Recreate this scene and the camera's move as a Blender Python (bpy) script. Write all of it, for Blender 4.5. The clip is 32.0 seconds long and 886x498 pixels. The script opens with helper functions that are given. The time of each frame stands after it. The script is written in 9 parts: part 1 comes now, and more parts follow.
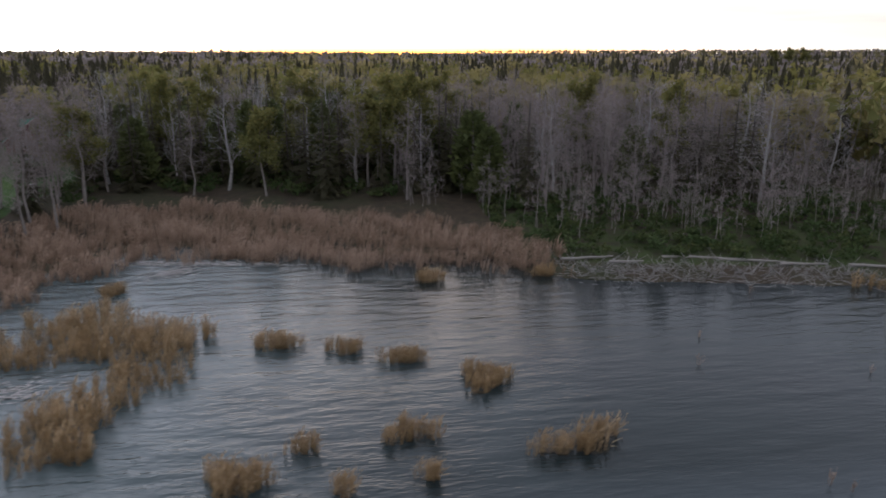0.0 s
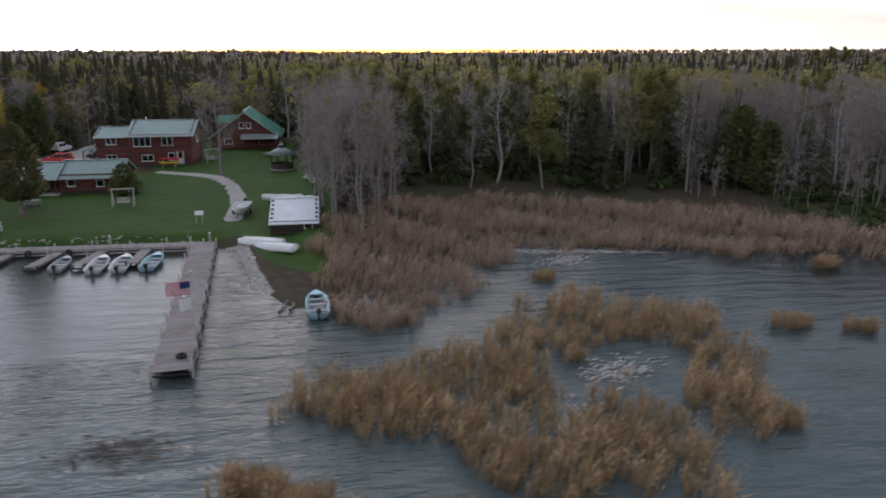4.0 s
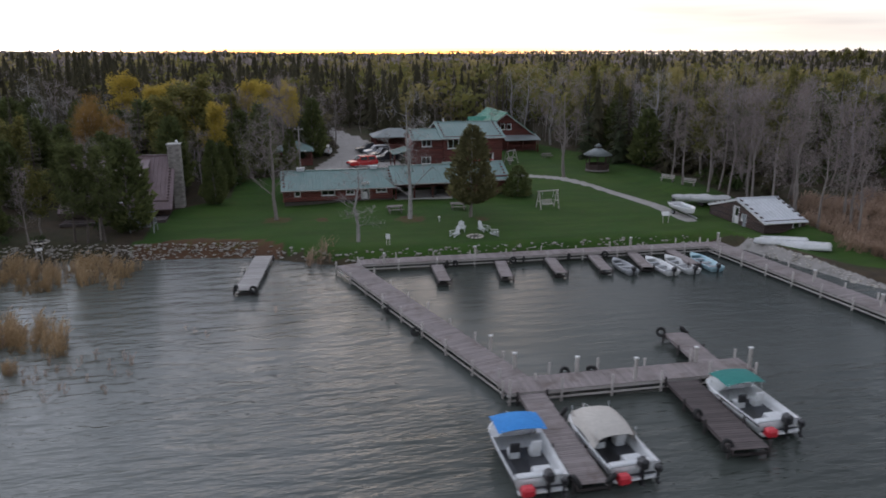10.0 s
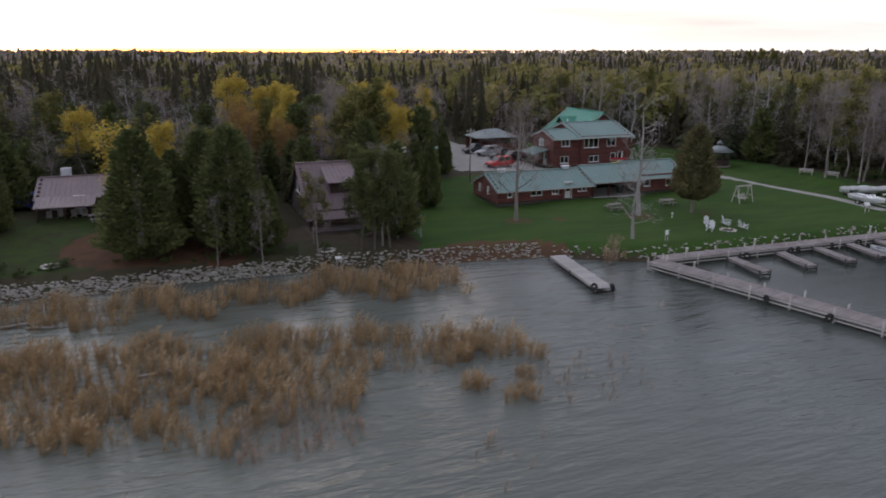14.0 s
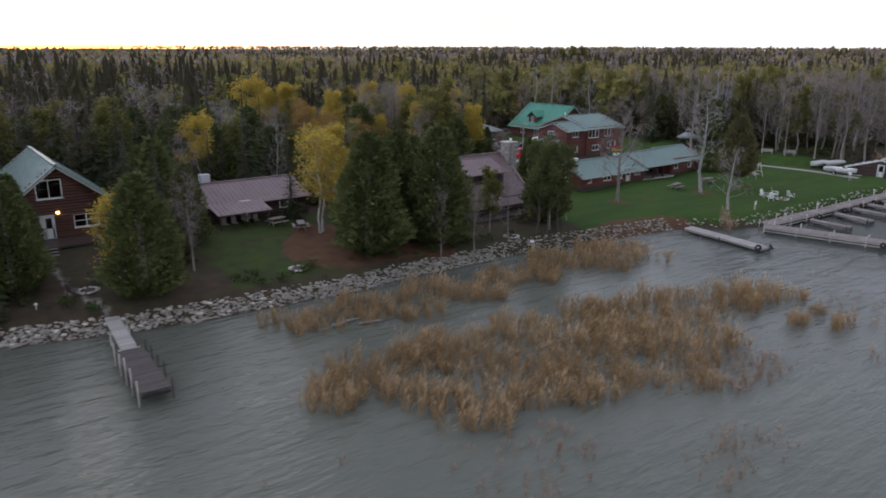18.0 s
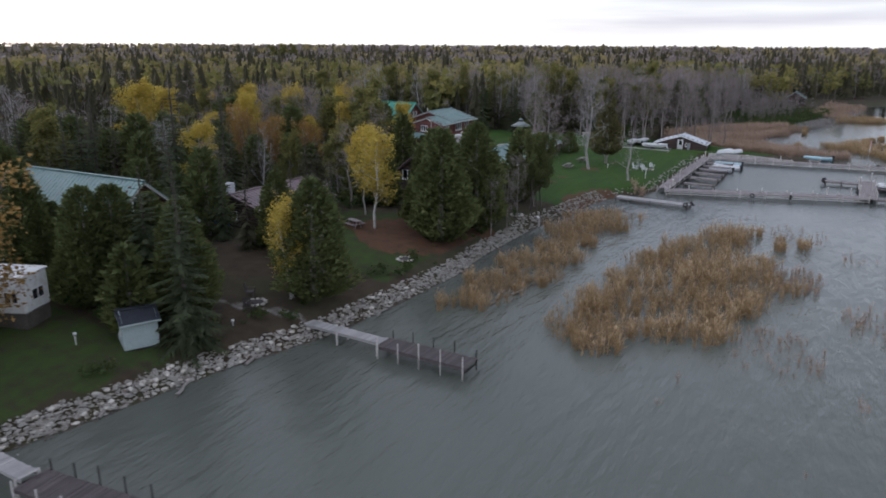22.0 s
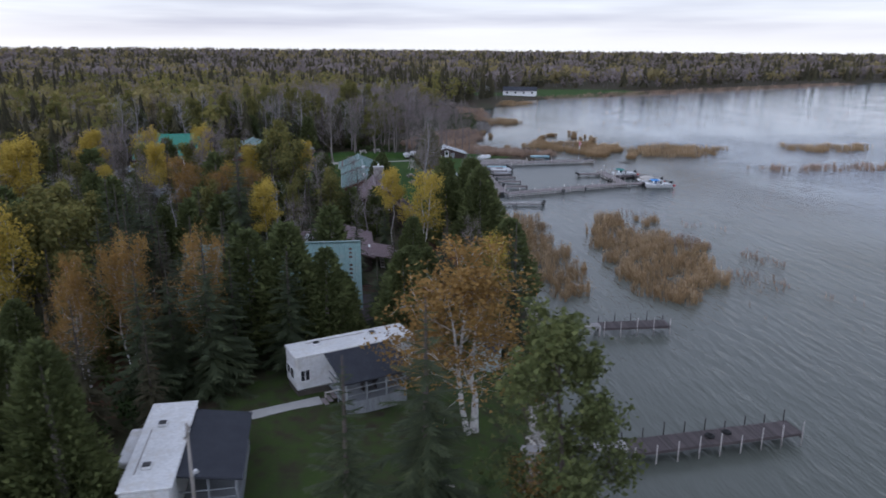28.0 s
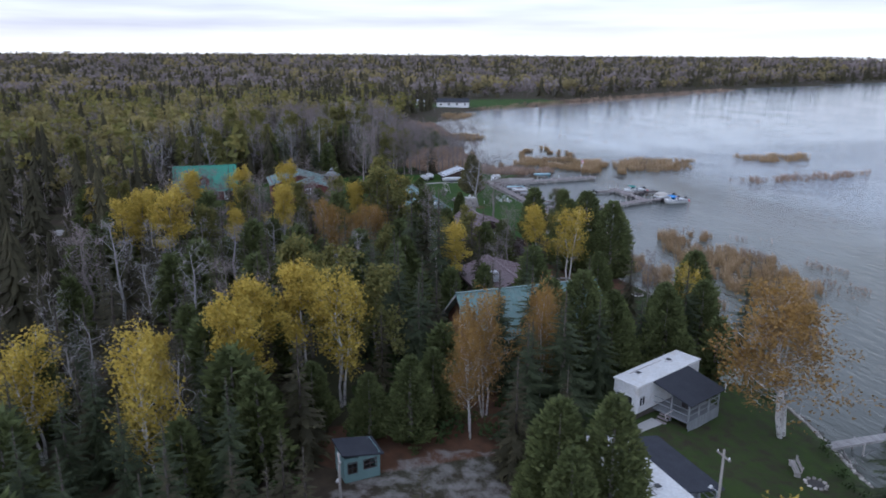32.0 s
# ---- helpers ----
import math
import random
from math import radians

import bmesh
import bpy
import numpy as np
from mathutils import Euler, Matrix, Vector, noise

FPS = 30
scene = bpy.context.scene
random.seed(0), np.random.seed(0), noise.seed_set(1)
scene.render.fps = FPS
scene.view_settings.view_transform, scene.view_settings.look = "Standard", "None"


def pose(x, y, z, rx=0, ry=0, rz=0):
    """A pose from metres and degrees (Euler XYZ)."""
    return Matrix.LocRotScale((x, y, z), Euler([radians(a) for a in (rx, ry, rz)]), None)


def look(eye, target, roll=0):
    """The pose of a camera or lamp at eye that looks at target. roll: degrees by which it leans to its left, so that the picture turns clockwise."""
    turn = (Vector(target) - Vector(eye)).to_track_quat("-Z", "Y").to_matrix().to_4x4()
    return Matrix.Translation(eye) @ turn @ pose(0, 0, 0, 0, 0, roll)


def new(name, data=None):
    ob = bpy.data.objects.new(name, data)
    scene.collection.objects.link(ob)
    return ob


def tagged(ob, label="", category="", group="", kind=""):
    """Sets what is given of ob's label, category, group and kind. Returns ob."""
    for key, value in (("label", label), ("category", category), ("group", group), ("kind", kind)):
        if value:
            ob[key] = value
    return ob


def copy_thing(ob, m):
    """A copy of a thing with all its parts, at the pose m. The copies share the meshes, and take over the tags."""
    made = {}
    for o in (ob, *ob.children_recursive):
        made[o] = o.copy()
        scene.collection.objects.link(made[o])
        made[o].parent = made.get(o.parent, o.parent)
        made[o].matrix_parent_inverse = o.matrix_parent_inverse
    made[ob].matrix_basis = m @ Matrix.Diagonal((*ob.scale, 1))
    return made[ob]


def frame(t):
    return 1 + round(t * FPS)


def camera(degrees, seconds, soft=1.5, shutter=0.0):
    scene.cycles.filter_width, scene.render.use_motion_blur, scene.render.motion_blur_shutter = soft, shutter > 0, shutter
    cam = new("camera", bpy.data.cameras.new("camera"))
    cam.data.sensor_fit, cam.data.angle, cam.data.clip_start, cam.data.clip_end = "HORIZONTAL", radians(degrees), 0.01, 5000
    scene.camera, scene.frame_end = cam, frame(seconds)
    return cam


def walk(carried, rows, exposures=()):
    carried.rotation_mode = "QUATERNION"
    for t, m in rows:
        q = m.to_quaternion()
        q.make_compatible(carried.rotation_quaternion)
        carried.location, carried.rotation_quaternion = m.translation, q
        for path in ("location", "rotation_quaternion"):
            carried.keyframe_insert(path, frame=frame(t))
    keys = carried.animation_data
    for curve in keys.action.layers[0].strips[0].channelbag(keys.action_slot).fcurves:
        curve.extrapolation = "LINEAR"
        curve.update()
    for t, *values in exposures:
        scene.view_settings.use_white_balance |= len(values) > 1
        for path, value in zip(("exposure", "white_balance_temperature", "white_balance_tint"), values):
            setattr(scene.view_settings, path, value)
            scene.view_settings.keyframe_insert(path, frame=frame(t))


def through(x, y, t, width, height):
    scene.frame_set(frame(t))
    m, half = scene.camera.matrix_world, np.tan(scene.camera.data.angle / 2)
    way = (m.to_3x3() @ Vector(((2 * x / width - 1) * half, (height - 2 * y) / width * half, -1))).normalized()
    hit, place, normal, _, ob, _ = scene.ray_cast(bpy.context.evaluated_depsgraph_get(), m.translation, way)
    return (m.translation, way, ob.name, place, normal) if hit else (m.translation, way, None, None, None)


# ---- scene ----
cam = camera(64.1, 32.0, soft=1.7, shutter=0.5)
PATH = [
    (0, (-0.802, 1.578, 19.244), (-0.496, 3.481, 18.711), 0.1),
    (1, (-9.106, 1.381, 19.386), (-8.81, 3.285, 18.853), 0.1),
    (1.5, (-13.41, 1.69, 19.317), (-13.115, 3.595, 18.783), 0.1),
    (2, (-18.107, 2.477, 19.098), (-17.807, 4.381, 18.565), 0.1),
    (2.5, (-22.545, 2.793, 19.011), (-22.246, 4.697, 18.477), 0.1),
    (3, (-27.01, 3.405, 18.883), (-26.708, 5.308, 18.349), 0.1),
    (3.5, (-32.14, 4.191, 18.802), (-31.831, 6.093, 18.268), 0.1),
    (4, (-36.94, 4.998, 18.711), (-36.626, 6.899, 18.177), 0.1),
    (4.5, (-41.888, 5.888, 18.668), (-41.566, 7.788, 18.134), 0.1),
    (6.5, (-60.622, 9.627, 18.64), (-60.287, 11.525, 18.107), 0.1),
    (7, (-64.38, 10.792, 18.377), (-64.061, 12.694, 17.848), -0.0),
    (7.5, (-68.358, 11.365, 18.365), (-68.052, 13.27, 17.837), -0.2),
    (8, (-72.68, 11.953, 18.495), (-72.379, 13.858, 17.964), -0.1),
    (8.5, (-77.053, 12.667, 18.448), (-76.708, 14.565, 17.92), -0.0),
    (9, (-81.41, 13.451, 18.556), (-81.03, 15.341, 18.024), 0.0),
    (9.5, (-85.888, 14.182, 18.584), (-85.484, 16.068, 18.052), 0.1),
    (10, (-89.951, 14.999, 18.617), (-89.53, 16.88, 18.086), 0.1),
    (10.5, (-94.587, 15.895, 18.681), (-94.147, 17.772, 18.149), 0.1),
    (11, (-98.82, 16.749, 18.766), (-98.364, 18.622, 18.233), 0.1),
    (11.5, (-103.144, 17.647, 18.824), (-102.664, 19.515, 18.292), 0.2),
    (12, (-107.455, 18.6, 18.833), (-106.912, 20.45, 18.301), 0.2),
    (12.5, (-111.833, 19.608, 18.853), (-111.222, 21.436, 18.321), 0.2),
    (13, (-116.567, 20.947, 18.967), (-115.91, 22.759, 18.433), 0.1),
    (13.5, (-121.144, 22.396, 18.923), (-120.472, 24.203, 18.39), 0.3),
    (14, (-125.538, 23.677, 19.0), (-124.856, 25.479, 18.467), 0.2),
    (14.5, (-129.503, 24.878, 18.936), (-128.81, 26.677, 18.403), 0.3),
    (15, (-133.868, 26.337, 19.1), (-133.142, 28.122, 18.564), 0.2),
    (15.5, (-138.157, 27.23, 19.223), (-137.395, 29.0, 18.687), 0.2),
    (17.5, (-157.006, 32.946, 19.634), (-155.872, 34.502, 19.094), 0.1),
    (18, (-160.954, 35.09, 19.589), (-159.798, 36.629, 19.048), 0.2),
    (18.5, (-164.831, 37.184, 19.621), (-163.638, 38.694, 19.078), 0.0),
    (19, (-168.657, 39.467, 19.643), (-167.407, 40.931, 19.101), 0.0),
    (19.5, (-172.225, 41.788, 19.603), (-170.906, 43.19, 19.063), -0.1),
    (20, (-176.201, 44.512, 19.808), (-174.794, 45.826, 19.263), 0.1),
    (20.5, (-179.775, 47.222, 19.838), (-178.247, 48.392, 19.295), 0.1),
    (21, (-183.265, 50.143, 19.95), (-181.637, 51.168, 19.404), 0.1),
    (21.5, (-186.596, 53.335, 20.114), (-184.926, 54.289, 19.567), 0.2),
    (22, (-189.499, 56.417, 20.239), (-187.8, 57.318, 19.693), 0.2),
    (22.5, (-192.539, 60.04, 20.596), (-190.809, 60.881, 20.049), 0.3),
    (23, (-195.28, 63.491, 20.965), (-193.522, 64.275, 20.42), 0.2),
    (23.5, (-197.809, 67.224, 21.466), (-196.022, 67.937, 20.919), 0.3),
    (24, (-200.269, 70.871, 21.999), (-198.454, 71.51, 21.455), 0.2),
    (24.5, (-202.336, 74.674, 22.471), (-200.496, 75.239, 21.927), 0.2),
    (26.5, (-209.877, 91.495, 24.876), (-207.958, 91.642, 24.333), 0.1),
    (27, (-211.22, 95.749, 25.435), (-209.295, 95.733, 24.892), 0.1),
    (27.5, (-212.329, 100.174, 25.963), (-210.409, 100.03, 25.421), 0.1),
    (28, (-213.156, 104.595, 26.512), (-211.248, 104.339, 25.97), 0.2),
    (28.5, (-213.905, 108.655, 27.021), (-212.001, 108.371, 26.479), 0.1),
    (29, (-214.199, 113.049, 27.429), (-212.3, 112.728, 26.888), 0.1),
    (29.5, (-214.443, 118.011, 28.164), (-212.551, 117.651, 27.623), 0.1),
    (30, (-214.214, 122.151, 28.738), (-212.325, 121.779, 28.198), 0.2),
    (30.5, (-213.877, 126.081, 29.422), (-211.989, 125.703, 28.884), 0.1),
    (31, (-213.525, 130.711, 30.367), (-211.648, 130.277, 29.83), 0.0),
    (31.5, (-213.51, 135.024, 31.45), (-211.646, 134.537, 30.914), 0.0),
    (32, (-212.905, 139.712, 32.416), (-211.067, 139.133, 31.881), 0.1),
]
walk(cam, [(t, look(eye, target, roll)) for t, eye, target, roll in PATH], [(0, 0.64, 6300, 12), (9, 0.49, 6300, 11), (15, 0.62, 6400, 14), (20, 0.8, 6200, 12), (24, 0.7, 5950, 11), (28, 0.57, 5750, 13), (32, 0.78, 5550, 12)])

# ---------------------------------------------------------------- world and sun
SUN_HEADING = 5.0  # degrees clockwise from +y
SUN_HEIGHT = 4.0


def build_world():
    w = bpy.data.worlds.new("evening_sky")
    scene.world = w
    w.use_nodes = True
    nt = w.node_tree
    nt.nodes.clear()
    n, l = nt.nodes.new, nt.links.new
    out, bg = n("ShaderNodeOutputWorld"), n("ShaderNodeBackground")
    sky = n("ShaderNodeTexSky")
    sky.sky_type, sky.sun_disc = "NISHITA", False
    sky.sun_elevation, sky.sun_rotation = radians(SUN_HEIGHT), radians(SUN_HEADING)
    sky.air_density, sky.dust_density, sky.ozone_density = 1.0, 1.0, 1.5
    co = n("ShaderNodeTexCoord")
    sep = n("ShaderNodeSeparateXYZ")
    l(co.outputs["Generated"], sep.inputs[0])
    # flat streaks of cloud, wide along the horizon
    mp = n("ShaderNodeMapping")
    mp.inputs["Scale"].default_value = (1.5, 1.5, 19.0)
    mp.inputs["Location"].default_value = (3.1, 0.4, 0.2)
    l(co.outputs["Generated"], mp.inputs[0])
    no = n("ShaderNodeTexNoise")
    no.inputs["Scale"].default_value, no.inputs["Detail"].default_value, no.inputs["Roughness"].default_value = 1.7, 4.0, 0.5
    l(mp.outputs[0], no.inputs[0])
    ramp = n("ShaderNodeValToRGB")
    ramp.color_ramp.elements[0].position, ramp.color_ramp.elements[1].position = 0.32, 0.68
    l(no.outputs[0], ramp.inputs[0])
    low = n("ShaderNodeMapRange")  # no cloud right over the horizon
    low.inputs["From Min"].default_value, low.inputs["From Max"].default_value = 0.004, 0.035
    l(sep.outputs[2], low.inputs[0])
    cover = n("ShaderNodeMath")
    cover.operation = "MULTIPLY"
    l(ramp.outputs[0], cover.inputs[0])
    l(low.outputs[0], cover.inputs[1])
    # the veil of high cloud: bright and warm low down, cooler overhead
    veil = n("ShaderNodeValToRGB")
    e = veil.color_ramp.elements
    e[0].position, e[0].color = 0.0, (1.10, 1.06, 1.0, 1)
    e[1].position, e[1].color = 1.0, (0.66, 0.70, 0.80, 1)
    k = veil.color_ramp.elements.new(0.10)
    k.color = (0.90, 0.93, 1.00, 1)
    k = veil.color_ramp.elements.new(0.35)
    k.color = (0.62, 0.66, 0.75, 1)
    l(sep.outputs[2], veil.inputs[0])
    mix = n("ShaderNodeMix")
    mix.data_type = "RGBA"
    l(cover.outputs[0], mix.inputs["Factor"])
    mix.inputs["B"].default_value = (0.60, 0.60, 0.69, 1)
    # glow round the low sun
    sun = Vector((math.sin(radians(SUN_HEADING)), math.cos(radians(SUN_HEADING)), 0.0))
    dot = n("ShaderNodeVectorMath")
    dot.operation = "DOT_PRODUCT"
    dot.inputs[1].default_value = sun
    l(co.outputs["Generated"], dot.inputs[0])
    glow = n("ShaderNodeMapRange")
    glow.interpolation_type = "SMOOTHSTEP"
    glow.inputs["From Min"].default_value, glow.inputs["From Max"].default_value = 0.25, 1.0
    l(dot.outputs["Value"], glow.inputs[0])
    warm = n("ShaderNodeMix")
    warm.data_type, warm.blend_type = "RGBA", "ADD"
    fade = n("ShaderNodeMapRange")
    fade.inputs["From Min"].default_value, fade.inputs["From Max"].default_value = 0.20, 0.03
    l(sep.outputs[2], fade.inputs[0])
    low_glow = n("ShaderNodeMath")
    low_glow.operation = "MULTIPLY"
    l(glow.outputs[0], low_glow.inputs[0])
    l(fade.outputs[0], low_glow.inputs[1])
    l(low_glow.outputs[0], warm.inputs["Factor"])
    l(veil.outputs[0], warm.inputs["A"])
    l(warm.outputs["Result"], mix.inputs["A"])
    warm.inputs["B"].default_value = (0.20, 0.185, 0.16, 1)
    add = n("ShaderNodeMix")
    add.data_type, add.blend_type = "RGBA", "ADD"
    add.inputs["Factor"].default_value = 0.035
    # the sunset's orange rim over the trees
    rim = n("ShaderNodeMapRange")
    rim.inputs["From Min"].default_value, rim.inputs["From Max"].default_value = 0.020, 0.002
    l(sep.outputs[2], rim.inputs[0])
    tight = n("ShaderNodeMapRange")
    tight.interpolation_type = "SMOOTHSTEP"
    tight.inputs["From Min"].default_value, tight.inputs["From Max"].default_value = 0.90, 1.0
    l(dot.outputs["Value"], tight.inputs[0])
    both = n("ShaderNodeMath")
    both.operation = "MULTIPLY"
    l(rim.outputs[0], both.inputs[0])
    l(tight.outputs[0], both.inputs[1])
    dusk = n("ShaderNodeMix")
    dusk.data_type = "RGBA"
    l(both.outputs[0], dusk.inputs["Factor"])
    dusk.inputs["B"].default_value = (1.15, 0.62, 0.22, 1)
    # the cloud sheet is brighter towards the west and greyer in the east
    west = n("ShaderNodeVectorMath")
    west.operation = "DOT_PRODUCT"
    west.inputs[1].default_value = (math.sin(radians(-40)), math.cos(radians(-40)), 0.0)
    l(co.outputs["Generated"], west.inputs[0])
    side = n("ShaderNodeMapRange")
    side.interpolation_type = "SMOOTHSTEP"
    for key, v in (("From Min", 0.3), ("From Max", 1.0), ("To Min", 0.67), ("To Max", 2.15)):
        side.inputs[key].default_value = v
    l(west.outputs["Value"], side.inputs[0])
    sheet = n("ShaderNodeVectorMath")
    sheet.operation = "SCALE"
    l(mix.outputs["Result"], sheet.inputs[0])
    l(side.outputs[0], sheet.inputs["Scale"])
    l(sheet.outputs[0], dusk.inputs["A"])
    l(dusk.outputs["Result"], add.inputs["A"])
    l(sky.outputs[0], add.inputs["B"])
    l(add.outputs["Result"], bg.inputs[0])
    bg.inputs[1].default_value = SKY_STRENGTH
    l(bg.outputs[0], out.inputs[0])


SKY_STRENGTH = 0.92
build_world()
lamp = bpy.data.lights.new("low_sun", "SUN")
lamp.energy, lamp.angle, lamp.color = 0.2, radians(40), (1.0, 0.66, 0.34)
heading, rise = radians(SUN_HEADING), radians(SUN_HEIGHT)
sun_lamp = new("low_sun", lamp)
sun_lamp.matrix_world = look((0, 0, 60), (-math.sin(heading) * math.cos(rise), -math.cos(heading) * math.cos(rise), 60 - math.sin(rise)))

# ---------------------------------------------------------------- materials
MATS = {}


def node_mat(name):
    m = bpy.data.materials.new(name)
    m.use_nodes = True
    nt = m.node_tree
    return m, nt, nt.nodes.new, nt.links.new, nt.nodes["Principled BSDF"]


def mixed(nt, fac, a, b, blend="MIX"):
    """A colour mix; fac, a and b are sockets or values."""
    m = nt.nodes.new("ShaderNodeMix")
    m.data_type, m.blend_type = "RGBA", blend
    for key, v in (("Factor", fac), ("A", a), ("B", b)):
        if isinstance(v, bpy.types.NodeSocket):
            nt.links.new(v, m.inputs[key])
        elif key == "Factor":
            m.inputs[key].default_value = v
        else:
            m.inputs[key].default_value = (*v, 1) if len(v) == 3 else v
    return m.outputs["Result"]


def noise_at(nt, scale, detail=5.0, stretch=None, rough=0.55):
    g = nt.nodes.new("ShaderNodeNewGeometry")
    src = g.outputs["Position"]
    if stretch:
        mp = nt.nodes.new("ShaderNodeMapping")
        mp.inputs["Scale"].default_value = stretch
        nt.links.new(src, mp.inputs[0])
        src = mp.outputs[0]
    no = nt.nodes.new("ShaderNodeTexNoise")
    no.inputs["Scale"].default_value, no.inputs["Detail"].default_value, no.inputs["Roughness"].default_value = scale, detail, rough
    nt.links.new(src, no.inputs[0])
    return no.outputs[0]


def ranged(nt, v, a, b, c=0.0, d=1.0):
    r = nt.nodes.new("ShaderNodeMapRange")
    for key, x in zip(("From Min", "From Max", "To Min", "To Max"), (a, b, c, d)):
        r.inputs[key].default_value = x
    nt.links.new(v, r.inputs[0])
    return r.outputs[0]


def surf(name, a, b, coarse=0.8, fine=14.0, rough=0.75, bump=0.25, metal=0.0, vary=0.0, stretch=None, dirt=None, tint=False, glow=None):
    """A worn surface: colour a to b in large and small noise, grain, optional dirt patches, change from piece to piece."""
    m, nt, n, l, p = node_mat(name)
    c1, c2 = noise_at(nt, coarse, 4.0), noise_at(nt, fine, 6.0, stretch)
    col = mixed(nt, ranged(nt, c1, 0.3, 0.7), a, b)
    col = mixed(nt, ranged(nt, c2, 0.25, 0.8, 0.0, 0.65), col, tuple(0.55 * x for x in a))
    if tint:
        at = n("ShaderNodeAttribute")
        at.attribute_name = "tint"
        col = mixed(nt, at.outputs["Fac"], col, b)
    if dirt:
        col = mixed(nt, ranged(nt, noise_at(nt, coarse * 2.7, 8.0, None, 0.7), 0.5, 0.66), col, dirt)
    if vary:
        oi = n("ShaderNodeObjectInfo")
        hsv = n("ShaderNodeHueSaturation")
        l(ranged(nt, oi.outputs["Random"], 0, 1, 1 - vary, 1 + vary), hsv.inputs["Value"])
        l(col, hsv.inputs["Color"])
        col = hsv.outputs[0]
    l(col, p.inputs["Base Color"])
    p.inputs["Metallic"].default_value = metal
    l(ranged(nt, c2, 0.2, 0.8, max(0.02, rough - 0.12), min(1, rough + 0.12)), p.inputs["Roughness"])
    if bump:
        b_ = n("ShaderNodeBump")
        b_.inputs["Strength"].default_value, b_.inputs["Distance"].default_value = bump, 0.03
        l(c2, b_.inputs["Height"])
        l(b_.outputs[0], p.inputs["Normal"])
    MATS[name] = m
    return m


def leaf(name, a, b, c, through=0.25):
    """Foliage: three colours by the tree's own tint, the leaf's and painted crown light; some light let through."""
    m, nt, n, l, p = node_mat(name)
    at = n("ShaderNodeAttribute")
    at.attribute_name = "tint"
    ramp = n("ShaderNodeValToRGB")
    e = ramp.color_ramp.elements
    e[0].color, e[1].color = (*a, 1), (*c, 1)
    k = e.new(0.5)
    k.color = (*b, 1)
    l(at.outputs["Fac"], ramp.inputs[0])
    geo = n("ShaderNodeNewGeometry")
    col = mixed(nt, ranged(nt, geo.outputs["Random Per Island"], 0, 1, 0, 0.5), ramp.outputs[0], tuple(0.5 * x for x in b))
    l(col, p.inputs["Base Color"])
    p.inputs["Roughness"].default_value = 0.8
    p.inputs["Specular IOR Level"].default_value = 0.2
    tr, mx = n("ShaderNodeBsdfTranslucent"), n("ShaderNodeMixShader")
    mx.inputs[0].default_value = through
    l(col, tr.inputs[0])
    l(p.outputs[0], mx.inputs[1])
    l(tr.outputs[0], mx.inputs[2])
    l(mx.outputs[0], nt.nodes["Material Output"].inputs[0])
    MATS[name] = m
    return m


surf("bark_grey", (0.20, 0.172, 0.152), (0.30, 0.27, 0.25), 1.5, 22, 0.9, 0.5)
surf("bark_dark", (0.075, 0.06, 0.05), (0.13, 0.11, 0.095), 1.5, 22, 0.9, 0.5)
surf("bark_white", (0.62, 0.60, 0.57), (0.50, 0.47, 0.44), 1.2, 9, 0.8, 0.3, stretch=(1, 1, 5), dirt=(0.09, 0.08, 0.075))
surf("bark_pale", (0.40, 0.38, 0.365), (0.31, 0.29, 0.28), 1.2, 9, 0.85, 0.3, stretch=(1, 1, 4), dirt=(0.14, 0.13, 0.12))
leaf("needles", (0.060, 0.055, 0.034), (0.096, 0.088, 0.051), (0.150, 0.135, 0.069), 0.35)
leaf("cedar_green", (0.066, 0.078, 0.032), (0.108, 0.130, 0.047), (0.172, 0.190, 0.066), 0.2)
leaf("spruce_green", (0.038, 0.049, 0.027), (0.064, 0.080, 0.040), (0.104, 0.120, 0.054), 0.15)
leaf("pine_green", (0.070, 0.083, 0.033), (0.112, 0.132, 0.046), (0.175, 0.188, 0.064), 0.2)
leaf("lawn_needles", (0.092, 0.086, 0.046), (0.145, 0.135, 0.064), (0.21, 0.19, 0.085), 0.3)
leaf("leaf_yellow", (0.28, 0.225, 0.055), (0.5, 0.385, 0.075), (0.67, 0.5, 0.11), 0.35)
leaf("leaf_mid", (0.17, 0.150, 0.070), (0.27, 0.235, 0.10), (0.38, 0.32, 0.13), 0.5)
leaf("leaf_far", (0.20, 0.168, 0.085), (0.31, 0.26, 0.125), (0.42, 0.345, 0.155), 0.6)
leaf("leaf_far_green", (0.115, 0.104, 0.060), (0.170, 0.152, 0.083), (0.245, 0.21, 0.104), 0.6)
leaf("leaf_olive", (0.115, 0.124, 0.045), (0.188, 0.182, 0.060), (0.285, 0.245, 0.075), 0.35)
leaf("leaf_orange", (0.21, 0.135, 0.048), (0.31, 0.19, 0.062), (0.41, 0.255, 0.08), 0.3)
leaf("twig_haze", (0.185, 0.150, 0.140), (0.255, 0.215, 0.205), (0.355, 0.31, 0.30), 0.4)
leaf("pale_twigs", (0.25, 0.23, 0.22), (0.33, 0.31, 0.30), (0.42, 0.395, 0.385), 0.2)
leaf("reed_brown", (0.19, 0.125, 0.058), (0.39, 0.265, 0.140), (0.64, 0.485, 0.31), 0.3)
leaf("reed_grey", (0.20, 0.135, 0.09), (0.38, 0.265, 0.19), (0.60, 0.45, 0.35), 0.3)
leaf("brush_green", (0.038, 0.066, 0.022), (0.06, 0.09, 0.029), (0.102, 0.106, 0.036), 0.2)
